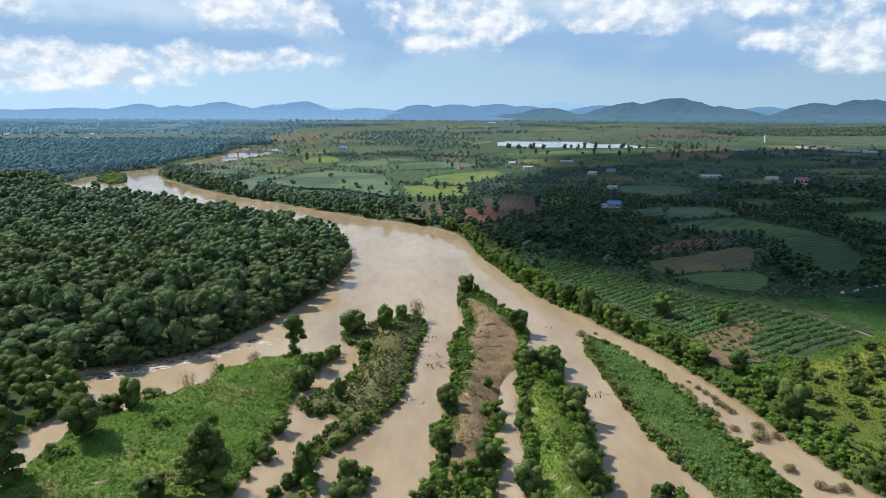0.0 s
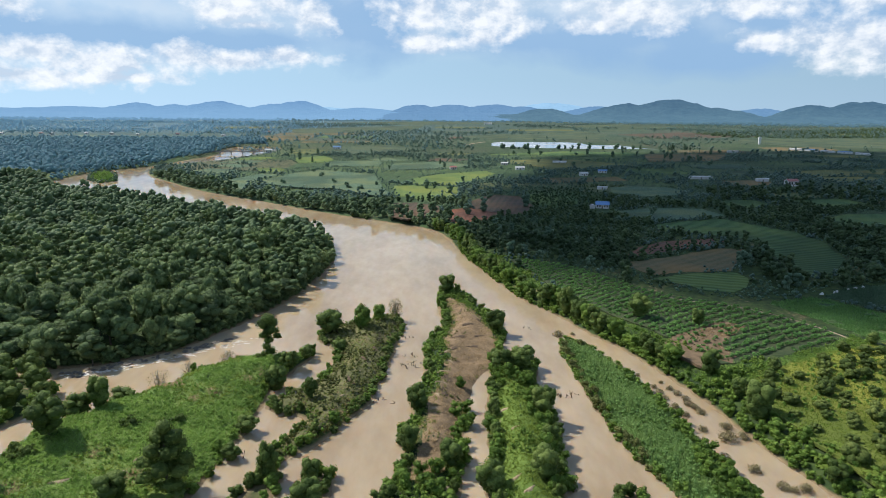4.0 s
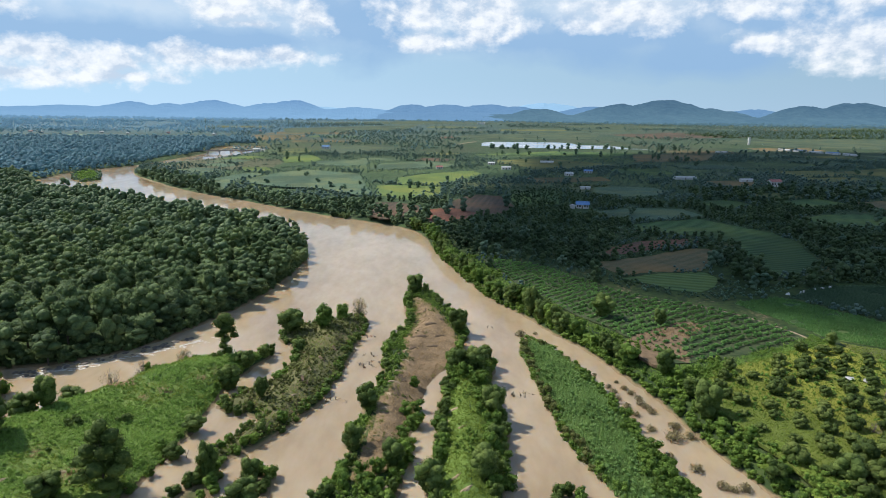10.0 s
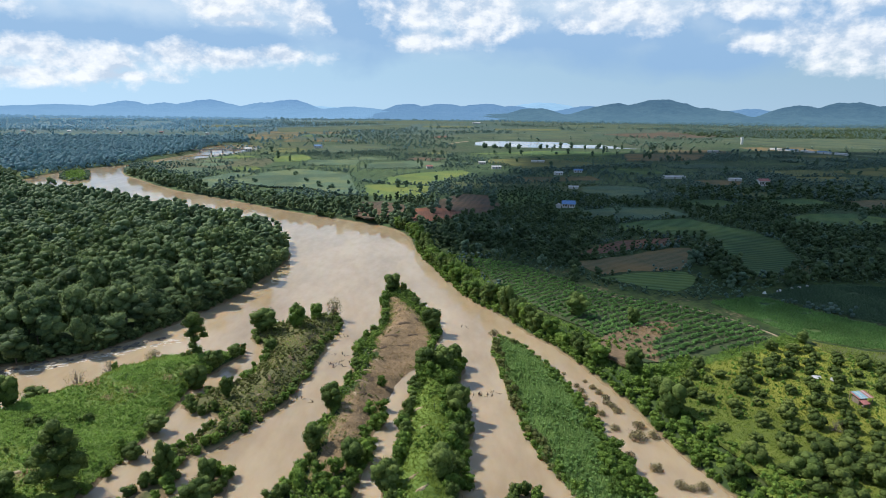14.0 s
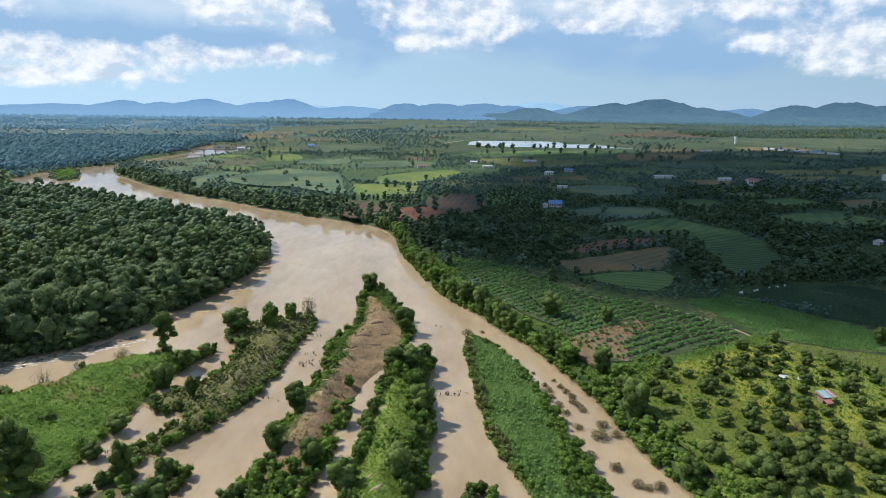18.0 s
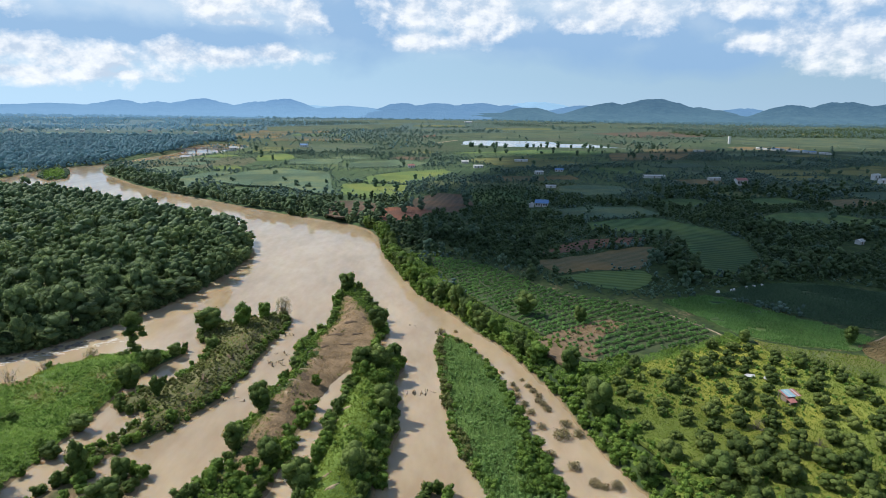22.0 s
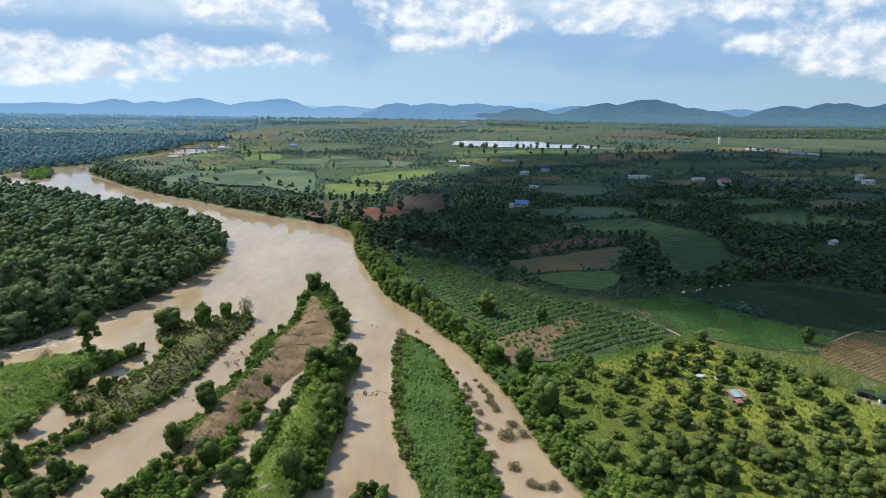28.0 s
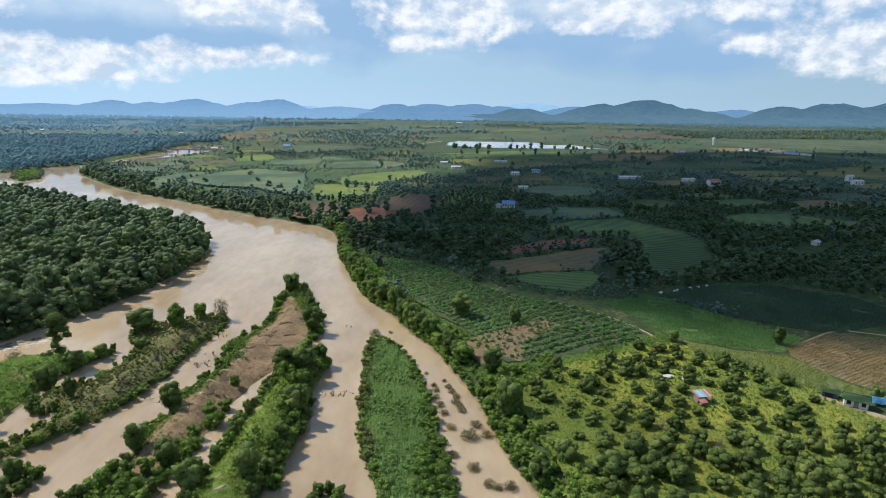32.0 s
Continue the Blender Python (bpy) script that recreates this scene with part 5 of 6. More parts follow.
bank_tree = [make_tree("bank_tree", 600 + i, 7.5, 3.3, 12, 900, 0.31, LEAF_ISLAND if i % 2 else LEAF_BUSH, "dense green tree on the high river bank", base=0.0, flat=0.9,
                       group="bank trees") for i in range(4)]
for k, (x, y) in enumerate(along(RIVER_S, 4.0, -3.2, 121, 84, 380, -15, 120, 1.8)):
    if y < 380 and x > -20 and (y > 165 or r.uniform() < 0.12):
        s = r.uniform(0.65, 1.15) * (0.75 if y < 165 else 1.0)
        set_down(bank_tree[r.randint(4)], x, y, r.uniform(0, 360), (s, s * r.uniform(0.75, 1.1)), sink=0.3)
bushes("bank_bushes", along(RIVER_S, 2.4, -0.9, 122, 84, 330, -15, 120, 0.6), 0.85, "green bushes at the foot of the river bank", False)
bushes("forest_edge_bushes", along(RIVER_S, 2.6, -1.4, 124, 150, 420, -150, -40, 1.0), 1.3, "green bushes below the forest trees at the water", False, LEAF_FOREST)
for k, x, y, t, w in ((2, 82.5, 138, 9.5, 4.3), (1, 52, 216, 11.5, 4.2), (0, 47, 229, 8.0, 4.6), (3, 55, 210, 8.5, 3.8), (1, 75, 206, 8.6, 5.0), (2, 92, 199, 5.5, 2.4), (0, 171, 180, 6.2, 2.7),
                      (2, 139, 181.5, 4.2, 2.2), (3, 175, 142, 4.5, 1.8), (0, 93, 199, 4.5, 2.0), (1, 83, 148, 6, 3.0), (2, 81, 162, 7, 3.6), (3, 99, 110, 5.5, 3.6)):
    set_down(island_kinds[k], x, y, 71 * x + y, (w / 4.1, t / 8.0), sink=0.3)
thick = scatter([(78, 154), (84, 160), (90, 160), (87, 146), (87, 134), (93, 120), (99, 104), (100, 84), (90, 88), (86, 112), (82, 128)], 2.7, 123)
bushes("bank_thicket", thick, 0.85, "lush green bushes between river and orchard", False)

# crop field in rows that follow the slope
CROP = [(39, 290), (64, 278), (84, 242), (95, 229), (117, 217), (127, 204), (135, 186), (112, 175), (96, 169), (86, 166), (82, 180), (73, 197), (62, 216), (52, 239)]
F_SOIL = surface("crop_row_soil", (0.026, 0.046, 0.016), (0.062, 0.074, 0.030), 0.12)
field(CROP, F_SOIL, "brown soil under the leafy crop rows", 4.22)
BARE = [(75, 181), (80, 187), (91, 196), (102, 202), (107, 197), (99, 188), (92, 180), (93, 171), (89, 167), (86, 171), (82, 163), (79, 165), (76, 172)]
field(BARE, surface("bare_crop_soil", (0.085, 0.062, 0.034), (0.20, 0.135, 0.080), 0.5), "bare reddish soil showing through the crop", 4.25)
crop_plant = [plant_model(540 + i, 1.2, 0.95, 1, 26, 0.24, 0.1, 0.8, 0.75) for i in range(3)]
rows = []
for k in range(64):
    x = np.arange(34, 142, 0.5)
    y = 108 + k * 4.0 + 0.85 * (x - 60) - 0.003 * (x - 60) ** 2 + 0.5 * np.sin(x / 7.0 + k)
    rows.append(np.stack([x + r.uniform(-0.25, 0.25, len(x)), y + r.uniform(-0.3, 0.3, len(x))], 1))
p = np.concatenate(rows)
p = p[inside(smoothed(CROP, 1), p[:, 0], p[:, 1]) > 0.4]
p = p[r.uniform(0, 1, len(p)) < 0.93]
margin = scatter([(76, 160), (92, 156), (100, 163), (122, 174), (140, 181), (138, 190), (124, 180), (108, 172), (92, 163), (84, 166)], 1.0, 178)
massed("bank_grass", grass, margin, 179, LEAF_MEADOW, "rough green grass between crop and orchard", "grass", (0.6, 1.2), 0.0)
massed("margin_weeds", leafy, margin[patch_noise(margin, 0.3, 48) > 0.1], 180, LEAF_BUSH, "low green weeds between crop and orchard", "weeds", (0.4, 1.0), 0.2)
fallow = scatter(BARE, 1.1, 181, 0.2)
massed("dry_grass", straw, fallow[patch_noise(fallow, 0.5, 49) > -0.1], 182, LEAF_STRAW, "dry grass on the bare corner of the crop", "grass", (0.4, 0.9), -0.1)
massed("fallow_weeds", leafy, fallow[patch_noise(fallow, 0.4, 50) > 0.55], 183, LEAF_OLIVE, "olive weeds on the bare corner of the crop", "weeds", (0.3, 0.7), 0.1)
streak = ripple(p[:, 0] * 0.3, p[:, 1] - 0.25 * p[:, 0], 1.1, 16)
bare = inside(BARE, p[:, 0], p[:, 1]) + 2.5 * patch_noise(p, 0.35, 17) > 0.6
bare &= (streak > -0.35) & (r.uniform(0, 1, len(p)) < 0.7)
p = p[~bare]
massed("crop_rows", crop_plant, p, 131, LEAF_CROP, "leafy green crop planted in long rows", "crop", (0.8, 1.3), 0.0)

def row_crop(name, outline, spacing, step, angle, models, mat, label, size, seed, bend=0.0):
    """Plants in straight or slightly bent rows over an outline."""
    p = np.asarray(outline, float)
    c, span = p.mean(0), np.ptp(p, axis=0).max()
    u, v = np.meshgrid(np.arange(-span, span, step), np.arange(-span, span, spacing))
    q = rng_of(seed)
    u, v = u.ravel() + q.uniform(-0.3, 0.3, u.size) * step, v.ravel() + q.uniform(-0.12, 0.12, u.size) * spacing
    v = v + bend * (u / span) ** 2 * span
    x, y = c[0] + u * math.cos(angle) - v * math.sin(angle), c[1] + u * math.sin(angle) + v * math.cos(angle)
    k = (inside(p, x, y) > 0.3) & (ripple(x, y, 0.3, seed) > -0.75)
    return massed(name, models, np.stack([x[k], y[k]], 1), seed, mat, label, "crop", size, -0.1)


stalks = [tuft(550 + i, 12, 0.8, 0.5, 0.4, 0.10, True) for i in range(3)]
LEAF_DARKCROP = foliage("dark_crop_blades", (0.045, 0.086, 0.050), (0.090, 0.152, 0.084), (0.150, 0.225, 0.120), 0.06, 0.3)
row_crop("crop_rows", FIELDS[1], 1.5, 0.8, radians(-20), stalks, LEAF_DARKCROP, "dark green crop in long curved rows", (0.8, 1.3), 171, 0.15)
row_crop("crop_rows", FIELDS[0], 1.5, 0.8, radians(-38), stalks, LEAF_CROP, "green crop in rows beside the dirt track", (0.7, 1.2), 172, 0.1)
row_crop("stubble", FIELDS[2], 1.2, 0.8, radians(-42), straw, LEAF_DRY, "pale stubble left in rows after harvest", (0.4, 0.9), 173)
row_crop("rough_grass", FIELDS[3], 1.0, 0.9, radians(-38), low, LEAF_GRASS, "rough yellow green grass behind the orchard", (0.8, 1.6), 174)

strip = scatter([(60, 150), (100, 150), (100, 170), (85, 200), (62, 240), (45, 290), (25, 300), (20, 280), (40, 230), (60, 190)], 1.2, 175)
strip = strip[(-inside(RIVER_S, strip[:, 0], strip[:, 1]) > 3) & (inside(np.array(CROP), strip[:, 0], strip[:, 1]) < 0)]
massed("bank_grass", grass, strip, 176, LEAF_MEADOW, "rough green grass on top of the high bank", "grass", (0.6, 1.2), 0.0)
massed("bank_scrub", scrub, strip[patch_noise(strip, 0.3, 30) > 0.0][::2], 177, LEAF_BUSH, "low green scrub on top of the high bank", "scrub", (0.7, 1.6), 0.0)

def banana_plant(seed):
    q = rng_of(seed)
    t = thing("banana_plant", pose(0, 0, -400), "banana plant with long drooping leaves on the bank", "plant", "banana plants on the bank")
    part("stem", mesh_from("stem", *limb((0, 0, -0.2), (0.1, 0, 1.6), 0.14, 0.09), LEAF_BUSH), LEAF_BUSH, t)
    for k in range(8):
        a, l, w = k * 2.4 + q.uniform(-0.3, 0.3), q.uniform(1.6, 2.3), q.uniform(0.26, 0.36)
        u = np.linspace(0, 1, 7)
        reach, rise = l * u * 0.8, 1.5 + l * (0.75 * u - 0.72 * u * u * q.uniform(0.8, 1.2))
        half = w * np.sin(np.pi * np.clip(u * 0.92 + 0.06, 0, 1)) ** 0.6
        rows = [np.stack([reach * math.cos(a) - e * half * math.sin(a), reach * math.sin(a) + e * half * math.cos(a), rise - abs(e) * half * 0.35], 1) for e in (-1, 0, 1)]
        part("leaf", mesh_from("leaf", np.stack(rows, 1).reshape(-1, 3), grid_faces(3, 7), LEAF_GRASS, True), LEAF_GRASS, t)
    return t


bananas = [banana_plant(800 + i) for i in range(2)]
for k, (x, y) in enumerate(((84, 124), (86, 119), (88, 114), (85.5, 115.5), (92, 111), (94, 108), (97, 107), (90, 105), (91.5, 121), (99, 112))):
    set_down(bananas[k % 2], x, y, 67 * k, 0.9 + 0.05 * (k % 5))
remove(*bananas)

# orchard
ORCHARD = [(92, 98), (90, 116), (86, 138), (87, 150), (93, 161), (104, 166), (122, 176), (139, 182), (152.5, 166.5), (161, 154), (168, 143), (170, 132), (192, 124), (216, 104), (216, 84), (98, 84)]
orchard_kinds = [make_tree("orchard_tree", 700 + i, 3.7, 2.9, 15, 760, 0.22, LEAF_ORCHARD, "rounded green fruit tree in the orchard", base=-0.02, flat=0.8, girth=0.14,
                           group="orchard trees") for i in range(5)]
for x, y in scatter(ORCHARD, 6.5, 141, 1.0, 0.22):
    near_hut = (abs(x - 131) < 4.5 and abs(y - 142) < 4) or (x > 160 and y > 130)
    if not near_hut and r.uniform() > 0.05:
        s = r.uniform(0.62, 0.98) * (1.25 if y < 122 else 0.96)
        set_down(orchard_kinds[r.randint(5)], x, y, r.uniform(0, 360), (s, s * r.uniform(0.8, 1.1)), sink=0.1)
for x, y, s in ((116, 128, 0.8), (126, 121, 0.6), (152, 136, 0.6), (143, 170, 0.7), (139, 131, 0.5)):
    set_down(bare_kind, x, y, 90 * s, (s, s * 0.7))
field(ORCHARD, F_LAWN, "short yellow green grass under the orchard", 4.24, "lawn", category="grass")
p = scatter(ORCHARD, 0.9, 142, 0.0)
massed("orchard_grass", low, p, 143, LEAF_GRASS, "short yellow green grass between the orchard trees", "grass", (0.7, 1.5), 0.0, keep_z=4.24)
weeds = scatter(ORCHARD, 2.6, 144, 0.0)
massed("orchard_weeds", scrub, weeds[patch_noise(weeds, 0.12, 46) + 0.4 * patch_noise(weeds, 0.5, 47) > -0.1], 145, LEAF_MEADOW, "low green weeds between the orchard trees", "weeds", (0.4, 1.05), 0.1, keep_z=4.24)
remove(*island_kinds, big_kind, bamboo_kind, tall_kind, *dry_kinds, bare_kind, dry_tree, *bank_tree, *orchard_kinds)

# ---------------------------------------------------------------- trees and hedges over the plain
HOUSE_PLOTS = ((120, 439), (324, 571), (315, 606), (262, 622), (152, 645), (178, 672), (94, 702), (82, 754), (20, 700), (145, 540), (153, 785), (-240, 914), (-155, 995),
               (472, 592), (484, 622), (269, 323))


def off_plots(p):
    """The points that stand neither on a house plot nor in the camera's line to one."""
    k = np.ones(len(p), bool)
    for x, y in HOUSE_PLOTS:
        k &= (np.abs(p[:, 0] - x * p[:, 1] / y) > 9) | (p[:, 1] < y - 34) | (p[:, 1] > y + 5)
    return p[k]


plain = scatter([(-15, 400), (20, 330), (45, 262), (85, 246), (104, 232), (122, 222), (150, 235), (172, 250), (205, 250), (232, 236), (300, 180), (760, 560), (760, 980), (-330, 980),
                 (-340, 735), (-250, 612), (-165, 528), (-105, 474), (-70, 442), (-30, 415)], 6.6, 151)
plain = off_plots(plain)
plain = plain[(plain[:, 0] > -0.76 * plain[:, 1] - 25) & (plain[:, 0] < 0.76 * plain[:, 1] + 90)]
d = in_fields(plain[:, 0], plain[:, 1])
n = patch_noise(plain, 0.021, 18) + 0.5 * patch_noise(plain, 0.09, 19)
lush = np.where((plain[:, 0] > 150) & (plain[:, 1] < 480), -0.95, -0.25) + np.where(plain[:, 1] > 620, 0.45, 0.0)
by_bank = -inside(RIVER_S, plain[:, 0], plain[:, 1])
keep = (d < -1.5) & (n > lush + 0.1) & ((by_bank > 14) | (plain[:, 1] < 640))
keep |= (by_bank > 1.5) & (by_bank < 26) & (plain[:, 1] < 700) & (d < -1)
keep &= (plain[:, 1] < 700) | (by_bank > 40)
CROWNS = ((6.0, 3.2), (7.5, 3.4), (5.0, 3.6), (8.5, 3.2))
mid_models = [plant_model(310 + i, t, w, 7, 130, 0.30, 0.0, 0.85, 0.86) for i, (t, w) in enumerate(CROWNS)]
thin_models = [plant_model(315 + i, t, w, 3, 5, 0.5, 0.0, 0.9, 1.05) for i, (t, w) in enumerate(CROWNS)]
distant = plain[:, 1] > 470
massed("hedges_and_trees", thin_models, plain[keep & distant], 154, LEAF_MIST, "trees and hedges between far fields, paled for haze", "trees", (0.3, 0.9), 0.2)
massed("hedges_and_trees", mid_models, plain[keep & ~distant], 152, LEAF_SHADE, "dark green trees and hedges between the fields", "trees", (0.3, 0.85), 0.2)

# close scrub on all the untilled land behind the right bank
wild = scatter([(-30, 412), (2, 384), (20, 330), (45, 268), (84, 248), (104, 234), (122, 224), (150, 235), (172, 250), (205, 250), (232, 236), (290, 190), (560, 470), (560, 560), (60, 560), (20, 480)], 3.3, 158)
wild = wild[(wild[:, 0] < 0.72 * wild[:, 1] + 80) & (in_fields(wild[:, 0], wild[:, 1]) < -0.8) & (-inside(RIVER_S, wild[:, 0], wild[:, 1]) > 5)]
wild = off_plots(wild)
rough_land = patch_noise(wild, 0.045, 35) + 0.5 * patch_noise(wild, 0.2, 36)
wild_models = [plant_model(345 + i, 2.6, 2.0, 2, 12, 0.34, -0.1, 0.85, 0.95) for i in range(4)]
massed("wild_scrub", wild_models, wild[(rough_land > -0.55) & (rough_land <= 0.55)], 159, LEAF_FAR, "close green scrub on untilled land", "scrub", (0.3, 0.8), 0.2)
massed("wild_scrub", wild_models, wild[rough_land > 0.55], 160, LEAF_SHADE, "close dark green thicket on untilled land", "scrub", (0.5, 1.35), 0.2)

# groves of taller trees between the fields
for i, (outline, gap, size) in enumerate((
        ([(2, 392), (14, 350), (24, 308), (40, 292), (62, 286), (78, 268), (90, 258), (92, 292), (104, 314), (80, 330), (50, 360), (20, 385)], 8.6, (0.5, 1.15)),
        ([(137, 300), (146, 262), (140, 240), (150, 236), (160, 252), (158, 280), (164, 300), (158, 312)], 6.0, (0.7, 1.2)),
        ([(160, 236), (182, 250), (205, 252), (230, 262), (262, 300), (222, 330), (214, 300), (196, 268), (176, 252)], 6.6, (0.6, 1.15)),
        ([(214, 346), (260, 330), (330, 340), (420, 420), (330, 372), (250, 366), (216, 366)], 7.4, (0.6, 1.2)),
        ([(215, 460), (330, 470), (430, 540), (300, 545), (225, 520)], 8.0, (0.6, 1.3)),
        ([(60, 402), (92, 372), (130, 380), (140, 430), (90, 440), (74, 420)], 7.2, (0.5, 0.95)),
        ([(250, 240), (300, 215), (420, 330), (360, 345), (300, 300)], 7.2, (0.5, 1.05)))):
    spots = scatter(outline, gap, 640 + i, 0.0, 0.46)
    spots = spots[(in_fields(spots[:, 0], spots[:, 1]) < 0.5) & (-inside(RIVER_S, spots[:, 0], spots[:, 1]) > 4)]
    spots = off_plots(spots)
    light = patch_noise(spots, 0.11, 51) + 0.4 * patch_noise(spots, 0.6, 52) > 0.25
    massed("grove", mid_models, spots[~light], 650 + i, LEAF_SHADE, "grove of dark green trees between the fields", "trees", size, 0.3)
    if light.any():
        massed("grove", mid_models, spots[light], 670 + i, LEAF_FAR, "grove of lighter green trees between the fields", "trees", (0.7 * size[0], 0.85 * size[1]), 0.3)
young = scatter([(94, 293), (142, 315), (158, 330), (154, 337), (108, 314)], 5.2, 660, 0.5, 0.15)
massed("young_trees", wild_models, young, 661, LEAF_SHADE, "young dark trees in rows on red soil", "trees", (0.5, 0.9), 0.1)
grid_trees = scatter([(76, 445), (70, 500), (108, 540), (145, 512), (132, 470), (100, 452)], 6.5, 662, 0.0, 0.12)
massed("plantation", thin_models, grid_trees, 663, LEAF_SHADE, "young plantation trees in even rows", "trees", (0.4, 0.6), 0.1)
lone = plain[(d > 2) & (rng_of(8).uniform(0, 1, len(plain)) < 0.02) & (plain[:, 1] > 330)]
belt = np.concatenate([along(RIVER_S, 5.0, -4.0, 190, 340, 640, -280, 40, 2.5), along(RIVER_S, 6.5, -11.0, 191, 340, 640, -280, 40, 4.0), along(RIVER_S, 8.0, -20.0, 192, 380, 600, -250, 40, 5.0)])
upstream = np.concatenate([along(RIVER_S, 4.5, -3.0, 194, 640, 1100, -330, -255, 1.5), along(RIVER_S, 6.0, -10.0, 195, 620, 1100, -320, -240, 4.0), along(RIVER_S, 6.0, -18.0, 196, 620, 1100, -320, -220, 6.0),
                           along(RIVER_S, 7.0, -28.0, 202, 620, 1050, -310, -200, 6.0)])
upstream = upstream[(-inside(RIVER_S, upstream[:, 0], upstream[:, 1]) > 1.0) & (upstream[:, 0] > -265 + 0.0 * upstream[:, 1]) | (upstream[:, 1] < 740)]
upstream = upstream[-inside(RIVER_S, upstream[:, 0], upstream[:, 1]) > 1.0]
massed("bank_woods", thin_models, upstream, 197, LEAF_MIST, "green trees along the upstream bank, paled for haze", "woods", (0.22, 0.5), 0.3)
far_shore = along(RIVER_S, 4.5, -3.0, 203, 600, 1100, -400, -335, 1.5)
massed("bank_woods", thin_models, far_shore[far_shore[:, 0] < -335], 204, LEAF_HAZE_BLUE, "trees at the far water's edge, coloured blue for haze", "woods", (0.7, 1.2), 0.3)
point = scatter(ISLES_S["point"][0], 4.0, 198, 0.8)
massed("point_grass", scrub, point, 199, LEAF_MEADOW, "fresh green grass on the low upstream point", "grass", (1.7, 2.8), 0.2)
massed("point_bushes", thin_models, np.concatenate([along(ISLES_S["point"][0], 4.0, 1.0, 200, 590, 720, -400, -300, 1.0), point[point[:, 0] < -352][::2]]), 201, LEAF_FAR, "green bushes round the low upstream point", "bushes", (0.35, 0.75), 0.2)
belt = belt[(belt[:, 1] > 378 - 0.35 * (belt[:, 0] + 10)) & (-inside(RIVER_S, belt[:, 0], belt[:, 1]) > 1.0) & (belt[:, 0] > -0.4 * belt[:, 1] - 40)]
massed("bank_woods", light_models, belt, 193, LEAF_FORE, "dense green woods along the far river bank", "woods", (0.45, 0.85), 0.3)
hedge = np.concatenate([along(f[::3], 3.4, -1.6, 180 + i, 205, 760, -330, 700, 1.2) for i, f in enumerate(FIELDS) if f[:, 1].min() < 760])
n_h = patch_noise(hedge, 0.06, 23)
hedge = hedge[(n_h > 0.25) & (-inside(RIVER_S, hedge[:, 0], hedge[:, 1]) > 3) & (in_fields(hedge[:, 0], hedge[:, 1]) < 1)]
massed("field_hedges", thin_models, hedge, 155, LEAF_MIST, "bushy hedges round the fields, paled for haze", "hedge", (0.2, 0.6), 0.2)
shrub_models = [plant_model(340 + i, 2.6, 1.9, 2, 4, 0.4, -0.1, 0.9, 0.95) for i in range(3)]
shrubs = scatter([(20, 470), (60, 560), (560, 560), (700, 560), (700, 900), (-300, 960), (-300, 720), (-240, 625), (-165, 535), (-105, 478)], 6.2, 156)
shrubs = shrubs[(shrubs[:, 0] > -0.76 * shrubs[:, 1] - 25) & (shrubs[:, 0] < 0.76 * shrubs[:, 1] + 90) & (-inside(RIVER_S, shrubs[:, 0], shrubs[:, 1]) > 6)]
shrubs = off_plots(shrubs)
shrubs = shrubs[(shrubs[:, 1] < 700) | (-inside(RIVER_S, shrubs[:, 0], shrubs[:, 1]) > 30)]
n_s = patch_noise(shrubs, 0.035, 26) + 0.6 * patch_noise(shrubs, 0.15, 27)
d_s = in_fields(shrubs[:, 0], shrubs[:, 1])
shrubs = shrubs[((d_s < 0) & (n_s > -0.1)) | ((d_s >= 0) & (n_s > 1.05)) | ((d_s > -2) & (d_s < 1.5))]
massed("field_shrubs", shrub_models, shrubs, 157, LEAF_MIST, "low shrubs strewn over the plain, paled for haze", "shrubs", (0.3, 0.95), 0.1)
massed("field_trees", mid_models, lone, 153, LEAF_FAR, "single dark trees standing in the fields", "trees", (0.7, 1.3), 0.2)
far_small = [plant_model(320 + i, t, w * 1.6, 2, 3, 1.0, 0.0, 0.9, 1.0) for i, (t, w) in enumerate(((6, 4.0), (8, 4.5), (5, 5.0)))]
far_slim = [plant_model(325 + i, t, w, 2, 3, 0.8, 0.0, 0.9, 1.0) for i, (t, w) in enumerate(((6, 3.4), (8, 3.8), (5, 4.2)))]
far_pts = scatter([(-1700, 1350), (-420, 1350), (-330, 1100), (-300, 985), (60, 985), (60, 1260), (370, 1260), (370, 985), (1100, 900), (1900, 2300), (-1900, 2300)], 15.0, 161)
far_pts = far_pts[(far_pts[:, 0] > -0.76 * far_pts[:, 1] - 25) & (far_pts[:, 0] < 0.76 * far_pts[:, 1] + 90)]
n = patch_noise(far_pts, 0.006, 20) + 0.6 * patch_noise(far_pts, 0.02, 21)
in_village = (np.abs(far_pts[:, 1] - 1370) < 70) & (far_pts[:, 0] < -420) & (far_pts[:, 0] > -1050)
far_keep = (n > np.where(far_pts[:, 0] < -250, -0.6, 0.05)) | (rng_of(9).uniform(0, 1, len(n)) < 0.05)
far_keep &= ~in_village | (rng_of(12).uniform(0, 1, len(n)) < 0.2)
far_keep &= in_fields(far_pts[:, 0], far_pts[:, 1]) < 0
# haze mixed into both leaf colours, more of it in HAZY at the left
DISTANT = foliage("haze_tinted_distant_leaves", (0.105, 0.170, 0.155), (0.155, 0.235, 0.205), (0.215, 0.300, 0.250), 0.06, 0.4, spread=0.7)
HAZY = foliage("haze_tinted_left_woods", (0.310, 0.480, 0.580), (0.365, 0.545, 0.640), (0.420, 0.600, 0.680), 0.06, 0.6, spread=0.6)
left_side = far_pts[:, 0] < -0.22 * far_pts[:, 1] + rng_of(10).normal(0, 170, len(far_pts))
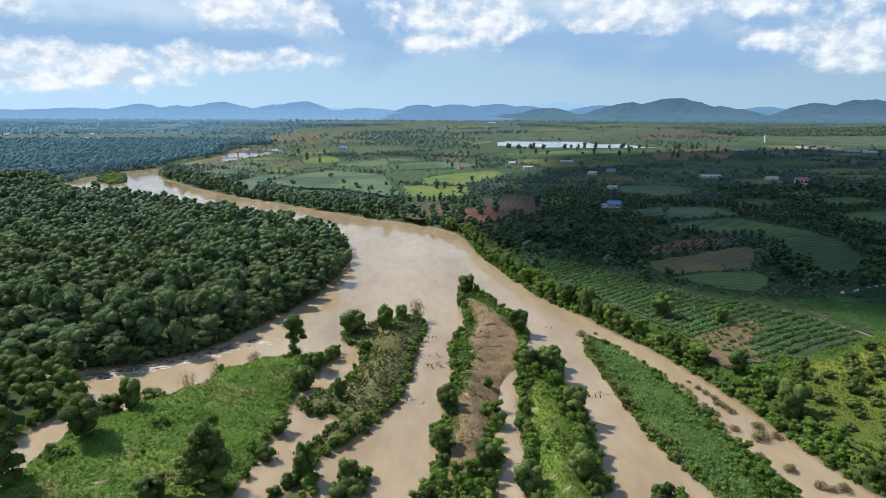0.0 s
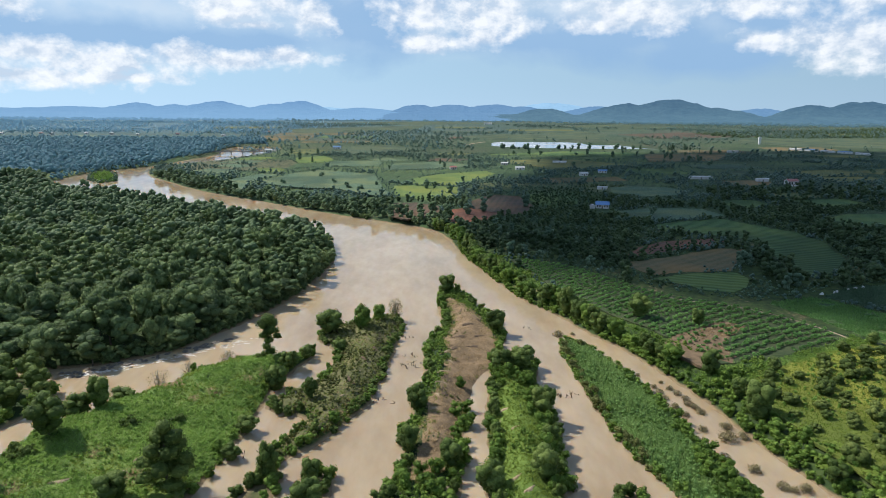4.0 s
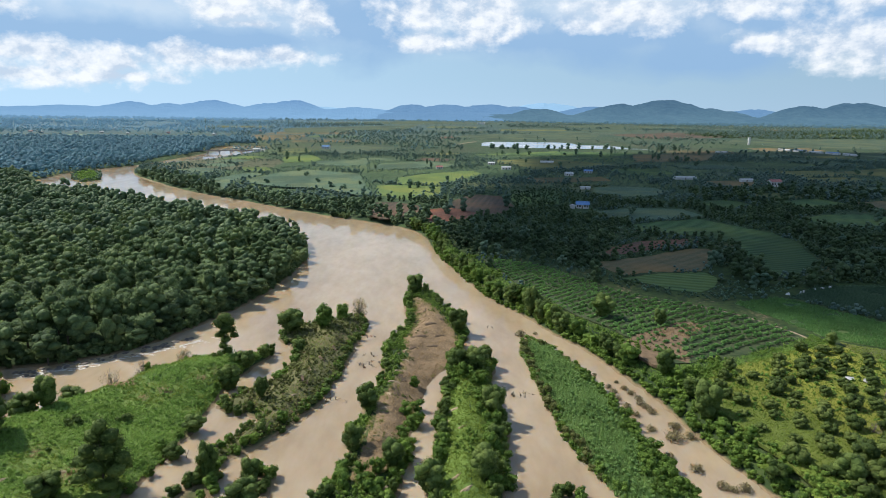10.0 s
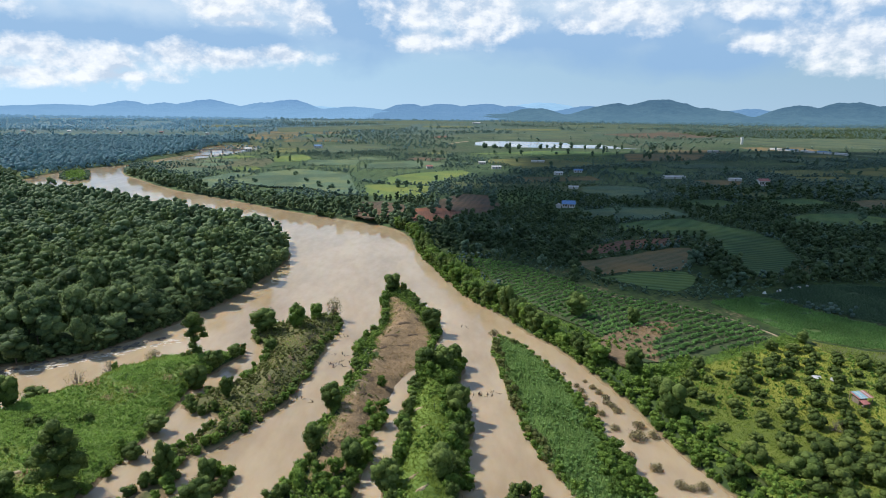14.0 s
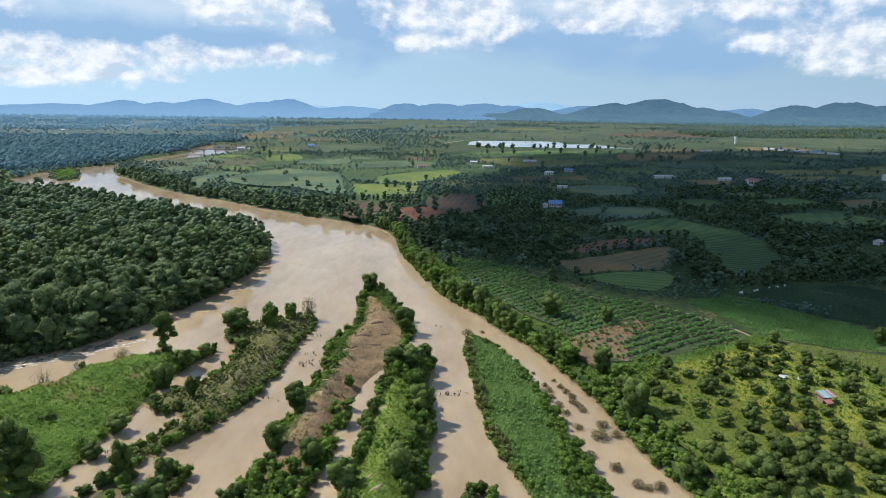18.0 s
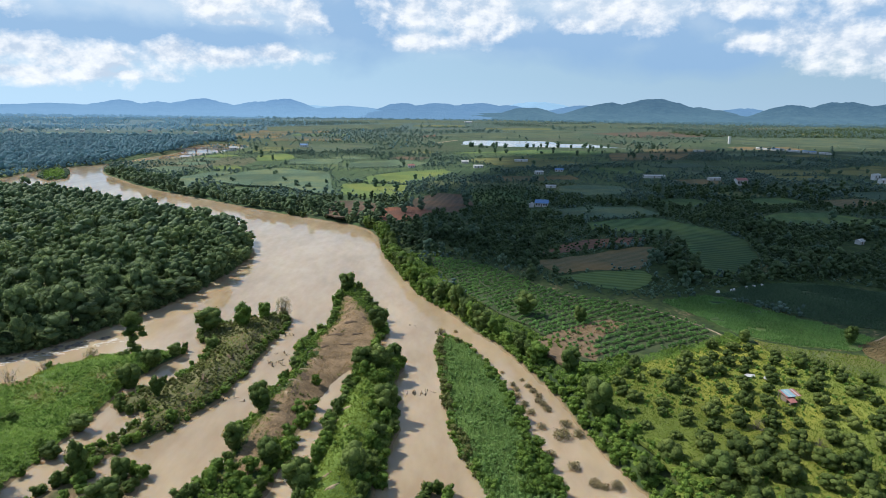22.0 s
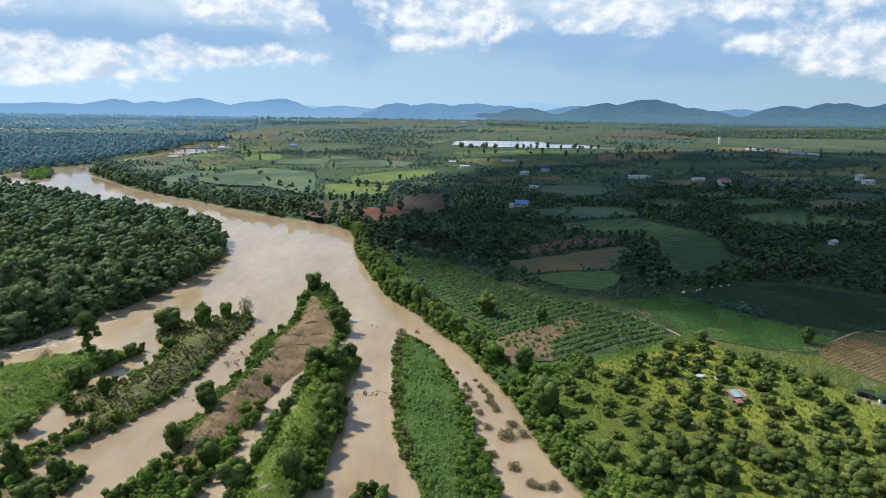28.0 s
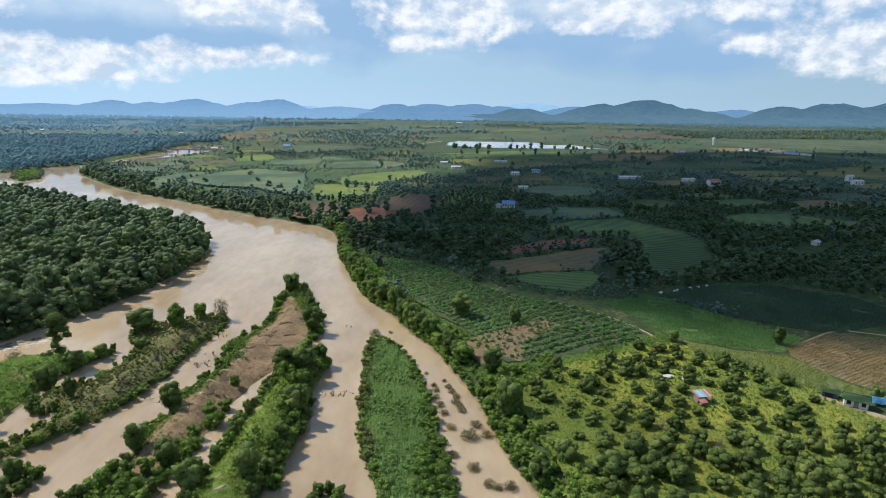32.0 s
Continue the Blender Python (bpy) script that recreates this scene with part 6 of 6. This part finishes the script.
massed("distant_trees", far_slim, far_pts[far_keep & (far_pts[:, 1] > 1500) & left_side], 167, HAZY, "trees on the distant plain, coloured blue for haze", "trees", (0.5, 1.2), 0.2)
massed("distant_trees", far_slim, far_pts[far_keep & (far_pts[:, 1] > 1500) & ~left_side], 168, DISTANT, "green trees on the distant plain, muted for haze", "trees", (0.5, 1.3), 0.2)
massed("far_trees", far_slim, far_pts[far_keep & (far_pts[:, 1] <= 1500) & left_side], 162, LEAF_HAZE_BLUE, "far trees on the plain, coloured blue for haze", "trees", (0.5, 1.2), 0.2)
massed("far_trees", far_slim, far_pts[far_keep & (far_pts[:, 1] <= 1500) & ~left_side], 169, LEAF_MIST, "far trees scattered over the plain, paled for haze", "trees", (0.5, 1.3), 0.2)
q = rng_of(44)
shore = np.stack([q.uniform(70, 420, 34), q.uniform(1018, 1044, 34)], 1)
massed("shore_trees", mid_models, shore, 45, LEAF_FAR, "dark trees along the near shore of the lake", "trees", (0.6, 1.7), 0.2)
# dark leaves here stand in for a second cloud's shade on the plain
dark = scatter([(648, 1654), (1420, 2064), (1557, 1936), (1174, 1456), (649, 1429)], 17.0, 163)
massed("far_woods", far_small, dark, 164, LEAF_SHADE, "far woods coloured dark for a cloud's shade", "woods", (0.6, 0.9), 1.5)
# haze over these woods is emitted by the trees, stronger in FOOT_HAZY
FOOT = hill_material("foothill_haze_glow", (0.03, 0.05, 0.05), (0.07, 0.10, 0.085), (0.085, 0.165, 0.225), 0.8)
FOOT_HAZY = hill_material("left_foothill_haze_glow", (0.03, 0.05, 0.05), (0.05, 0.08, 0.085), (0.150, 0.290, 0.450), 0.85)
foot = scatter([(-2600, 2500), (-1500, 2350), (300, 2550), (1300, 2200), (2600, 2200), (2700, 2500), (-2700, 2700)], 30.0, 165)
foot_models = [plant_model(330 + i, 8, 9, 2, 8, 2.5, 0.1, 0.7, 0.95) for i in range(2)]
massed("far_woods", foot_models, foot[foot[:, 0] > -600], 166, FOOT, "far woods at the foot of the hills, with haze glow", "woods", (0.5, 1.2), 1.0)
massed("far_woods", foot_models, foot[foot[:, 0] <= -600], 170, FOOT_HAZY, "woods at the foot of the hills, with blue haze glow", "woods", (0.5, 1.2), 1.0)


# ---------------------------------------------------------------- buildings
def box(bm, x0, x1, y0, y1, z0, z1):
    v = [bm.verts.new(c) for c in ((x0, y0, z0), (x1, y0, z0), (x1, y1, z0), (x0, y1, z0), (x0, y0, z1), (x1, y0, z1), (x1, y1, z1), (x0, y1, z1))]
    for q in ((3, 2, 1, 0), (4, 5, 6, 7), (0, 1, 5, 4), (1, 2, 6, 5), (2, 3, 7, 6), (3, 0, 4, 7)):
        bm.faces.new([v[i] for i in q])


def boxes(*spans):
    bm = bmesh.new()
    for b in spans:
        box(bm, *b)
    return bm


def gabled_body(w, d, wall, rise):
    """Walls with two gables, the ridge along x."""
    bm = bmesh.new()
    v = [bm.verts.new(c) for c in ((-w, -d, -0.3), (w, -d, -0.3), (w, d, -0.3), (-w, d, -0.3), (-w, -d, wall), (w, -d, wall), (w, d, wall), (-w, d, wall),
                                   (-w, 0, wall + rise), (w, 0, wall + rise))]
    for q in ((3, 2, 1, 0), (0, 1, 5, 4), (2, 3, 7, 6), (1, 2, 6, 9, 5), (3, 0, 4, 8, 7), (4, 5, 9, 8), (6, 7, 8, 9)):
        bm.faces.new([v[i] for i in q])
    return bm


def roof_slope(w, d, wall, rise, side, over=0.5, ribs=14):
    """One slope of a sheet roof: a thin slab with standing ribs."""
    bm = bmesh.new()
    k = rise / d
    e = over
    low, top = wall - e * k, wall + rise

    xs = [(-w - e, 0.0)]
    for i in range(ribs):
        x = -w - e + (i + 0.5) * (2 * (w + e)) / ribs
        xs += [(x - 0.06, 0.0), (x - 0.04, 0.05), (x + 0.04, 0.05), (x + 0.06, 0.0)]
    xs.append((w + e, 0.0))
    rows = []
    for x, lift in xs:
        rows.append([bm.verts.new(p) for p in ((x, side * (d + e), low + 0.02), (x, side * (d + e), low + 0.08 + lift), (x, 0, top + 0.08 + lift), (x, 0, top + 0.02))])
    for a, b in zip(rows, rows[1:]):
        for k0 in range(4):
            bm.faces.new((a[k0], b[k0], b[(k0 + 1) % 4], a[(k0 + 1) % 4]))
    bm.faces.new(rows[0])
    bm.faces.new(rows[-1])
    bmesh.ops.recalc_face_normals(bm, faces=bm.faces[:])
    return bm


def house(x, y, turn, w, d, wall, rise, roof_mat, wall_mat, label, windows=2, group="", door=True):
    t = thing("house", pose(x, y, float(ground_z(x, y)[0]), 0, 0, turn), label, "house", group)
    part("wall", gabled_body(w, d, wall, rise), wall_mat, t)
    for side in (-1, 1):
        part("roof", roof_slope(w, d, wall, rise, side), roof_mat, t)
    part("ridge_cap", boxes((-w - 0.5, w + 0.5, -0.15, 0.15, wall + rise + 0.06, wall + rise + 0.16)), roof_mat, t)
    if door:
        part("door", boxes((-0.5, 0.5, -d - 0.05, -d + 0.02, 0, min(2.05, wall - 0.2))), TIMBER, t)
    for i in range(windows):
        for side in (-1, 1):
            wx = (i + 1) * w / (windows + 0.6) * side
            f = part("window", boxes((wx - 0.45, wx + 0.45, -d - 0.04, -d + 0.02, wall * 0.38, wall * 0.78)), DARK_OPEN, t)
            part("window_sill", boxes((wx - 0.53, wx + 0.53, -d - 0.07, -d + 0.01, wall * 0.34, wall * 0.38)), TIMBER, f)
            part("window_lintel", boxes((wx - 0.53, wx + 0.53, -d - 0.07, -d + 0.01, wall * 0.78, wall * 0.82)), TIMBER, f)
    return t


house(168, 139.5, -32, 2.5, 1.5, 2.2, 0.9, ROOF_GREEN, WALL_WHITE, "small white hut with a green sheet roof", 1)
house(120, 439, -12, 4.3, 3.0, 2.9, 1.8, ROOF_BLUE, WALL_WHITE, "white house with a bright blue roof", 2)
house(112.5, 436, 78, 2.0, 1.6, 2.2, 0.7, ROOF_GREY, WALL_WHITE, "low white outbuilding with a grey roof", 1)
house(324, 571, 8, 5.0, 3.3, 4.8, 1.7, ROOF_RED, WALL_WHITE, "two-storey white house with a red roof", 3)
house(315, 606, 4, 5.9, 2.0, 2.4, 0.7, ROOF_GREY, WALL_WHITE, "long low white farm shed", 0, "farm sheds")
house(262, 622, 2, 10.6, 2.6, 2.2, 0.8, ROOF_GREY, WALL_WHITE, "long pale farm shed in the fields", 0, "farm sheds")
house(152, 645, 10, 4.0, 2.6, 2.5, 1.1, ROOF_GREY, WALL_WHITE, "white village house with a grey roof", 1, "village houses")
house(178, 672, -8, 4.3, 2.6, 2.5, 1.1, ROOF_BLUE, WALL_WHITE, "white village house with a blue grey roof", 1, "village houses")
house(94, 702, 5, 5.0, 2.6, 2.5, 1.0, ROOF_GREY, WALL_WHITE, "pale village house among trees", 1, "village houses")
house(82, 754, 0, 4.0, 2.6, 2.5, 1.0, ROOF_GREY, WALL_WHITE, "pale village house among trees", 1, "village houses")
house(20, 700, 12, 3.3, 2.6, 2.5, 1.1, ROOF_RED, WALL_WHITE, "small village house with a faded red roof", 1, "village houses")
house(145, 540, 0, 4.0, 1.3, 1.9, 0.6, ROOF_GREY, WALL_WHITE, "low pale field shed", 0, "farm sheds")
house(153, 785, 0, 7.9, 2.0, 2.0, 0.6, ROOF_GREY, WALL_WHITE, "long low pale shed in the fields", 0, "farm sheds")
house(-240, 914, 20, 4.6, 3.3, 4.7, 1.4, ROOF_GREY, WALL_WHITE, "white two-storey house by the woods", 1, "village houses")
house(-155, 995, -10, 5.9, 3.3, 3.4, 1.7, ROOF_BLUE, WALL_WHITE, "pale house with a blue grey roof", 1, "village houses")
house(472, 592, 0, 4.6, 3.0, 3.8, 1.0, ROOF_GREY, WALL_WHITE, "white village house with a flat pale roof", 1, "village houses")
house(484, 622, 10, 3.0, 2.6, 5.5, 0.8, ROOF_GREY, WALL_WHITE, "tall narrow white house", 1, "village houses")
house(457, 984, 3, 8.6, 2.6, 2.2, 0.7, ROOF_GREY, WALL_WHITE, "long pale farm shed far off", 0, "farm sheds")
house(169, 2239, 0, 13.2, 4.0, 4.2, 1.4, ROOF_GREY, WALL_WHITE, "long white factory roof far off", 0, "farm sheds")
house(269, 323, 25, 1.7, 1.5, 2.0, 0.7, ROOF_GREY, WALL_WHITE, "small pale hut among the bushes", 0, "farm sheds")
for k in range(5):
    u = k / 4
    house(590 + 49 * u, 1049 - 95 * u, -63, 10.5, 2.4, 2.2 + 0.6 * (k % 2), 0.8, ROOF_BLUE if k % 2 else ROOF_GREY, WALL_WHITE, "long white shed of a far farm compound", 0, "compound sheds")

for k, (x, y) in enumerate(((-980, 1400), (-930, 1372), (-860, 1395), (-815, 1360), (-770, 1410), (-700, 1380), (-640, 1372), (-560, 1385), (-905, 1545), (-760, 1560), (-600, 1540), (-450, 1350), (-400, 1520))):
    house(x, y, 23 * k % 60 - 30, 3.0 + 0.5 * (k % 3), 2.3, 2.6 + 0.8 * (k % 2), 1.1, ROOF_RED if k % 5 == 2 else ROOF_GREY, WALL_WHITE, "pale house of the far village beyond the woods", 2, "far village houses")

tower = thing("water_tower", pose(604, 1201, 4.2), "white water tower standing in the fields", "tower")
part("tank", boxes((-2.2, 2.2, -2.2, 2.2, 9, 13.5)), WALL_WHITE, tower)
part("shaft", boxes((-1.6, 1.6, -1.6, 1.6, -0.3, 9)), WALL_WHITE, tower)
part("roof", boxes((-2.5, 2.5, -2.5, 2.5, 13.5, 13.9)), ROOF_GREY, tower)

FADED = surface("faded_cyan_sheet", (0.12, 0.26, 0.32), (0.30, 0.42, 0.46), 1.6, 0.5)
NAVY = surface("dark_blue_cloth", (0.03, 0.045, 0.10), (0.07, 0.09, 0.17), 1.2)
# the orchard hut: patched red and blue sheets on posts, with a lean-to
hut = thing("orchard_hut", pose(131, 142, 4.2, 0, 0, 12), "small orchard hut with patched red and blue sheet roof", "hut")
part("wall", boxes((-2.2, 1.2, -1.2, 1.6, -0.2, 2.0)), TIMBER, hut)
for i, (m, x0, x1) in enumerate(((ROOF_RED, -3.0, -2.3), (FADED, -2.28, -1.1), (ROOF_GREY, -1.08, -0.7), (FADED, -0.68, 0.9), (ROOF_RED, 0.92, 1.7), (ROOF_GREY, 1.72, 2.1), (ROOF_RED, 2.12, 3.0))):
    bm = boxes((x0, x1, -2.0, 2.2, 0.0, 0.05))
    bmesh.ops.rotate(bm, verts=bm.verts[:], cent=(0, 0, 0), matrix=Matrix.Rotation(radians(9), 3, "X"))
    bmesh.ops.translate(bm, verts=bm.verts[:], vec=(0, 0, 2.4 + 0.04 * (i % 2)))
    part("roof_sheet", bm, m, hut)
for x, y in ((-2.8, -1.8), (2.8, -1.8), (-2.8, 2.0), (2.8, 2.0), (0.2, -1.8)):
    part("post", boxes((x - 0.07, x + 0.07, y - 0.07, y + 0.07, -0.3, 2.05 if y < 0 else 2.6)), TIMBER, hut)
bm = boxes((-2.6, 0.2, -1.2, 1.2, 0, 0.05))
bmesh.ops.rotate(bm, verts=bm.verts[:], cent=(0, 0, 0), matrix=Matrix.Rotation(radians(14), 3, "X"))
bmesh.ops.translate(bm, verts=bm.verts[:], vec=(-0.6, -3.0, 1.55))
part("lean_to_roof", bm, ROOF_RED, hut)
for x in (-3.0, -0.6):
    part("post", boxes((x - 0.06, x + 0.06, -4.0, -3.88, -0.3, 1.25)), TIMBER, hut)
part("bench", boxes((-2.6, -0.8, -3.4, -2.6, 0.4, 0.5)), TIMBER, hut)
hut.scale = (0.72, 0.72, 0.85)

shack = thing("storage_shack", pose(165, 144.5, 4.2, 0, 0, -35), "small dark blue shack with green and grey sheet roof", "shack")
part("wall", boxes((-2.6, 2.0, -1.4, 1.4, -0.2, 1.9)), NAVY, shack)
part("roof", roof_slope(2.4, 1.4, 1.92, 0.7, -1, 0.4, 10), ROOF_GREEN, shack)
part("roof", roof_slope(2.4, 1.4, 1.92, 0.7, 1, 0.4, 10), ROOF_GREY, shack, "grey weathered roof slope")
part("opening", boxes((-1.8, 0.8, -1.44, -1.38, 0, 1.7)), DARK_OPEN, shack)
shack.scale = (0.7, 0.7, 0.8)

shelter = thing("tarp_shelter", pose(174, 140.5, 4.2, 0, 0, -20), "low shelter under a bright blue tarpaulin", "shelter")
bm = bmesh.new()
q = [[bm.verts.new((-2 + 4 * i / 6, -1.5 + 3 * j / 6, 1.9 - 1.1 * ((j - 3) / 3) ** 2 - 0.1 * math.sin(i * 2.0))) for i in range(7)] for j in range(7)]
for j in range(6):
    for i in range(6):
        bm.faces.new((q[j][i], q[j][i + 1], q[j + 1][i + 1], q[j + 1][i]))
bmesh.ops.solidify(bm, geom=bm.faces[:], thickness=0.04)
part("cover", bm, TARP, shelter)
for x, y in ((-1.9, -1.4), (1.9, -1.4), (-1.9, 1.4), (1.9, 1.4)):
    part("post", boxes((x - 0.05, x + 0.05, y - 0.05, y + 0.05, -0.3, 0.95)), TIMBER, shelter)

for x, y, a in ((132.1, 154.4, 20), (127.8, 155.6, -15)):
    stack = thing("sheet_stack", pose(x, y, 4.2, 0, 0, a), "pale roofing sheets propped low among the orchard trees", "sheets", "pale sheets in the orchard")
    for k in range(3):
        bm = boxes((-1.0, 1.0, -0.5, 0.5, 0, 0.03))
        bmesh.ops.rotate(bm, verts=bm.verts[:], cent=(0, 0, 0), matrix=Matrix.Rotation(radians(6 + 4 * k), 3, "X"))
        bmesh.ops.translate(bm, verts=bm.verts[:], vec=(0.35 * (k - 1), 0.2 * (k - 1), 0.45 + 0.07 * k))
        part("sheet", bm, ROOF_GREY, stack)
    for px, py in ((-0.9, -0.4), (0.9, -0.4), (-0.9, 0.4), (0.9, 0.4)):
        part("prop", boxes((px - 0.05, px + 0.05, py - 0.05, py + 0.05, -0.2, 0.46)), TIMBER, stack)

for k, (x, y) in enumerate(((154, 233.5), (160, 235.5), (161.5, 236.3), (168, 239.5), (172, 241.5), (176, 243))):
    bm = bmesh.new()
    q = rng_of(880 + k)
    rim = [bm.verts.new((1.1 * math.cos(a) * q.uniform(0.6, 1.1), 0.6 * math.sin(a) * q.uniform(0.6, 1.1), 0.0)) for a in np.arange(9) * 0.698]
    hump = [bm.verts.new((0.6 * v.co.x, 0.6 * v.co.y, q.uniform(0.5, 0.9))) for v in rim]
    for a, b in zip(range(9), [*range(1, 9), 0]):
        bm.faces.new((rim[a], rim[b], hump[b], hump[a]))
    bm.faces.new(hump)
    me = bpy.data.meshes.new("tarpaulin")
    bm.to_mesh(me)
    bm.free()
    me.materials.append(WALL_WHITE)
    ob = new("tarpaulin", me)
    ob.matrix_basis = pose(x, y, 4.2, 0, 0, 40 * k)
    tagged(ob, "crumpled white tarpaulin at the edge of a crop field", "tarpaulin", "white tarpaulins")

CONCRETE = surface("grey_concrete", (0.22, 0.22, 0.21), (0.36, 0.35, 0.34), 0.4)
bridge = thing("bridge", pose(-293, 938, 0, 0, 0, 8), "low grey concrete bridge over the upstream river", "bridge")
part("deck", boxes((-46, 44, -2.6, 2.6, 3.5, 4.1)), CONCRETE, bridge)
for side in (-1, 1):
    part("parapet", boxes((-46, 44, side * 2.5 - 0.1, side * 2.5 + 0.1, 4.1, 4.7)), CONCRETE, bridge)
for px in (-24, -8, 8, 24):
    part("pier", boxes((px - 0.6, px + 0.6, -2.4, 2.4, -1.5, 3.5)), CONCRETE, bridge)


# ---------------------------------------------------------------- water's edge details
def rock(seed, size):
    r = rng_of(seed)
    bm = bmesh.new()
    bmesh.ops.create_icosphere(bm, subdivisions=2, radius=size)
    for v in bm.verts:
        v.co *= 1 + 0.35 * noise.noise(v.co * (1.6 / size) + Vector((seed, 0, 0)))
        v.co.z *= 0.5
    me = bpy.data.meshes.new("rock")
    bm.to_mesh(me)
    bm.free()
    me.materials.append(ROCK)
    return me


rock_meshes = [rock(i, 0.8) for i in range(5)]
r = rng_of(31)
for k in range(70):
    u = r.uniform()
    x, y = -100 + 40 * u + r.normal(0, 1.2), 167.0 + 30 * u ** 1.35 - abs(r.normal(0, 2.2)) - 0.5
    ob = new("rock", rock_meshes[k % 5])
    s = r.uniform(0.3, 1.1)
    ob.matrix_basis = pose(x, y, 0.03 * s, 0, 0, r.uniform(0, 360)) @ Matrix.Diagonal((s * 1.3, s, s * 0.8, 1))
    tagged(ob, "dark wet rock breaking the river rapids", "rock", "rapids rocks")

FOAM = surface("white_foam", (0.55, 0.50, 0.42), (0.82, 0.80, 0.76), 1.2, 0.6)
vs, fs = [], []
for k in range(190):
    u = r.uniform()
    x, y = -98 + 44 * u + r.normal(0, 1.0), 165.5 + 29 * u ** 1.3 - abs(r.normal(0, 2.0))
    l, w, a = r.uniform(0.3, 1.3), r.uniform(0.06, 0.18), 0.35 + r.normal(0, 0.25)
    c, sn = math.cos(a), math.sin(a)
    o = len(vs)
    for t in range(8):
        q = t / 8 * 6.283
        px, py = l * math.cos(q) * r.uniform(0.7, 1.2), w * math.sin(q) * r.uniform(0.6, 1.4)
        vs.append((x + px * c - py * sn, y + px * sn + py * c, 0.03))
    fs += [(o, o + t, o + t + 1) for t in range(1, 7)]
tagged(new("foam", mesh_from("foam", vs, fs, FOAM)), "white foam streaks on the river rapids", "foam", kind="stuff")

stump_mesh = []
for i in range(4):
    rr = rng_of(60 + i)
    stump_mesh.append(mesh_from("stump", *joined(limb((0, 0, -1), (rr.normal(0, 0.2), rr.normal(0, 0.2), 0.9), 0.12, 0.06), limb((0, 0, 0.3), (rr.normal(0, 0.5), rr.normal(0, 0.5), 1.1), 0.06, 0.02),
                                                 limb((0, 0, 0.1), (rr.normal(0, 0.8), rr.normal(0, 0.8), 0.5), 0.06, 0.02)), BARK))
for cx0, cy0, n, sp in ((-3, 172, 9, 2.5), (41, 154, 12, 2.2), (-3, 180, 4, 2.0), (-4, 196, 4, 2.5), (-7, 150, 4, 2.0), (44, 106, 4, 2.0), (1, 175, 3, 1.5), (54, 186, 3, 1.5), (-37, 124, 5, 2.5), (34, 205, 2, 3)):
    for _ in range(n):
        ob = new("dead_stump", stump_mesh[r.randint(4)])
        ob.matrix_basis = pose(cx0 + r.normal(0, sp), cy0 + r.normal(0, sp * 0.4), -0.1, 0, 0, r.uniform(0, 360)) @ Matrix.Diagonal((1, 1, r.uniform(0.5, 1.1), 1))
        tagged(ob, "dark dead stump standing in the flood water", "stump", "flooded stumps")


def scar(x, y, rx, ry, turn, mat, label, seed):
    """A bare patch of ground, laid over the slope with a ragged edge."""
    r = rng_of(seed)
    a = np.linspace(0, 6.283, 29)[:-1]
    rad = 1 + 0.35 * np.sin(a * 3 + r.uniform(0, 6)) * r.uniform(0.4, 1) + 0.18 * np.sin(a * 7 + r.uniform(0, 6))
    rings = [np.zeros((1, 2))] + [np.stack([rx * k * rad * np.cos(a), ry * k * rad * np.sin(a)], 1) for k in (0.35, 0.7, 1.0)]
    p = np.concatenate(rings)
    c, s0 = math.cos(radians(turn)), math.sin(radians(turn))
    p = np.stack([x + p[:, 0] * c - p[:, 1] * s0, y + p[:, 0] * s0 + p[:, 1] * c], 1)
    z = ground_z(p[:, 0], p[:, 1]) + np.concatenate([[0.34], np.repeat([0.32, 0.27, 0.04], 28)])
    f = [(0, 1 + i, 1 + (i + 1) % 28) for i in range(28)]
    for k in (0, 1):
        for i in range(28):
            q0, q1 = 1 + 28 * k + i, 1 + 28 * k + (i + 1) % 28
            f += [(q0, q0 + 28, q1 + 28), (q0, q1 + 28, q1)]
    return tagged(new("bare_patch", mesh_from("bare_patch", np.concatenate([p, z[:, None]], 1), f, mat, True)), label, "bare soil", "bare patches", "structure")


for i, (x, y, rx, ry, turn) in enumerate(SAND_SCARS):
    scar(x, y, rx, ry, turn, SAND, "pale sandy scar in the island grass", 700 + i)
EARTH = surface("dark_eroded_earth", (0.060, 0.042, 0.028), (0.150, 0.105, 0.065), 0.8)
for i, (x, y, rx, ry, turn) in enumerate(((16, 200, 2.6, 0.8, 25), (19, 192, 2.2, 0.7, 40), (13, 188, 2.8, 0.8, 15), (17, 183, 2.4, 0.7, 30), (11, 178, 1.8, 0.7, 60), (20, 206, 1.8, 0.6, 110),
                                         (14, 214, 1.6, 0.5, 80), (9, 158, 1.2, 2.2, 10), (8, 150, 1.0, 2.4, 0), (-15, 172, 1.0, 2.4, 15), (-13, 180, 0.9, 2.2, 10), (-17, 156, 1.0, 2.2, 25))):
    scar(x, y, rx, ry, turn, EARTH, "dark eroded earth on the dry island ridge", 730 + i)
remove(*bush_kinds)
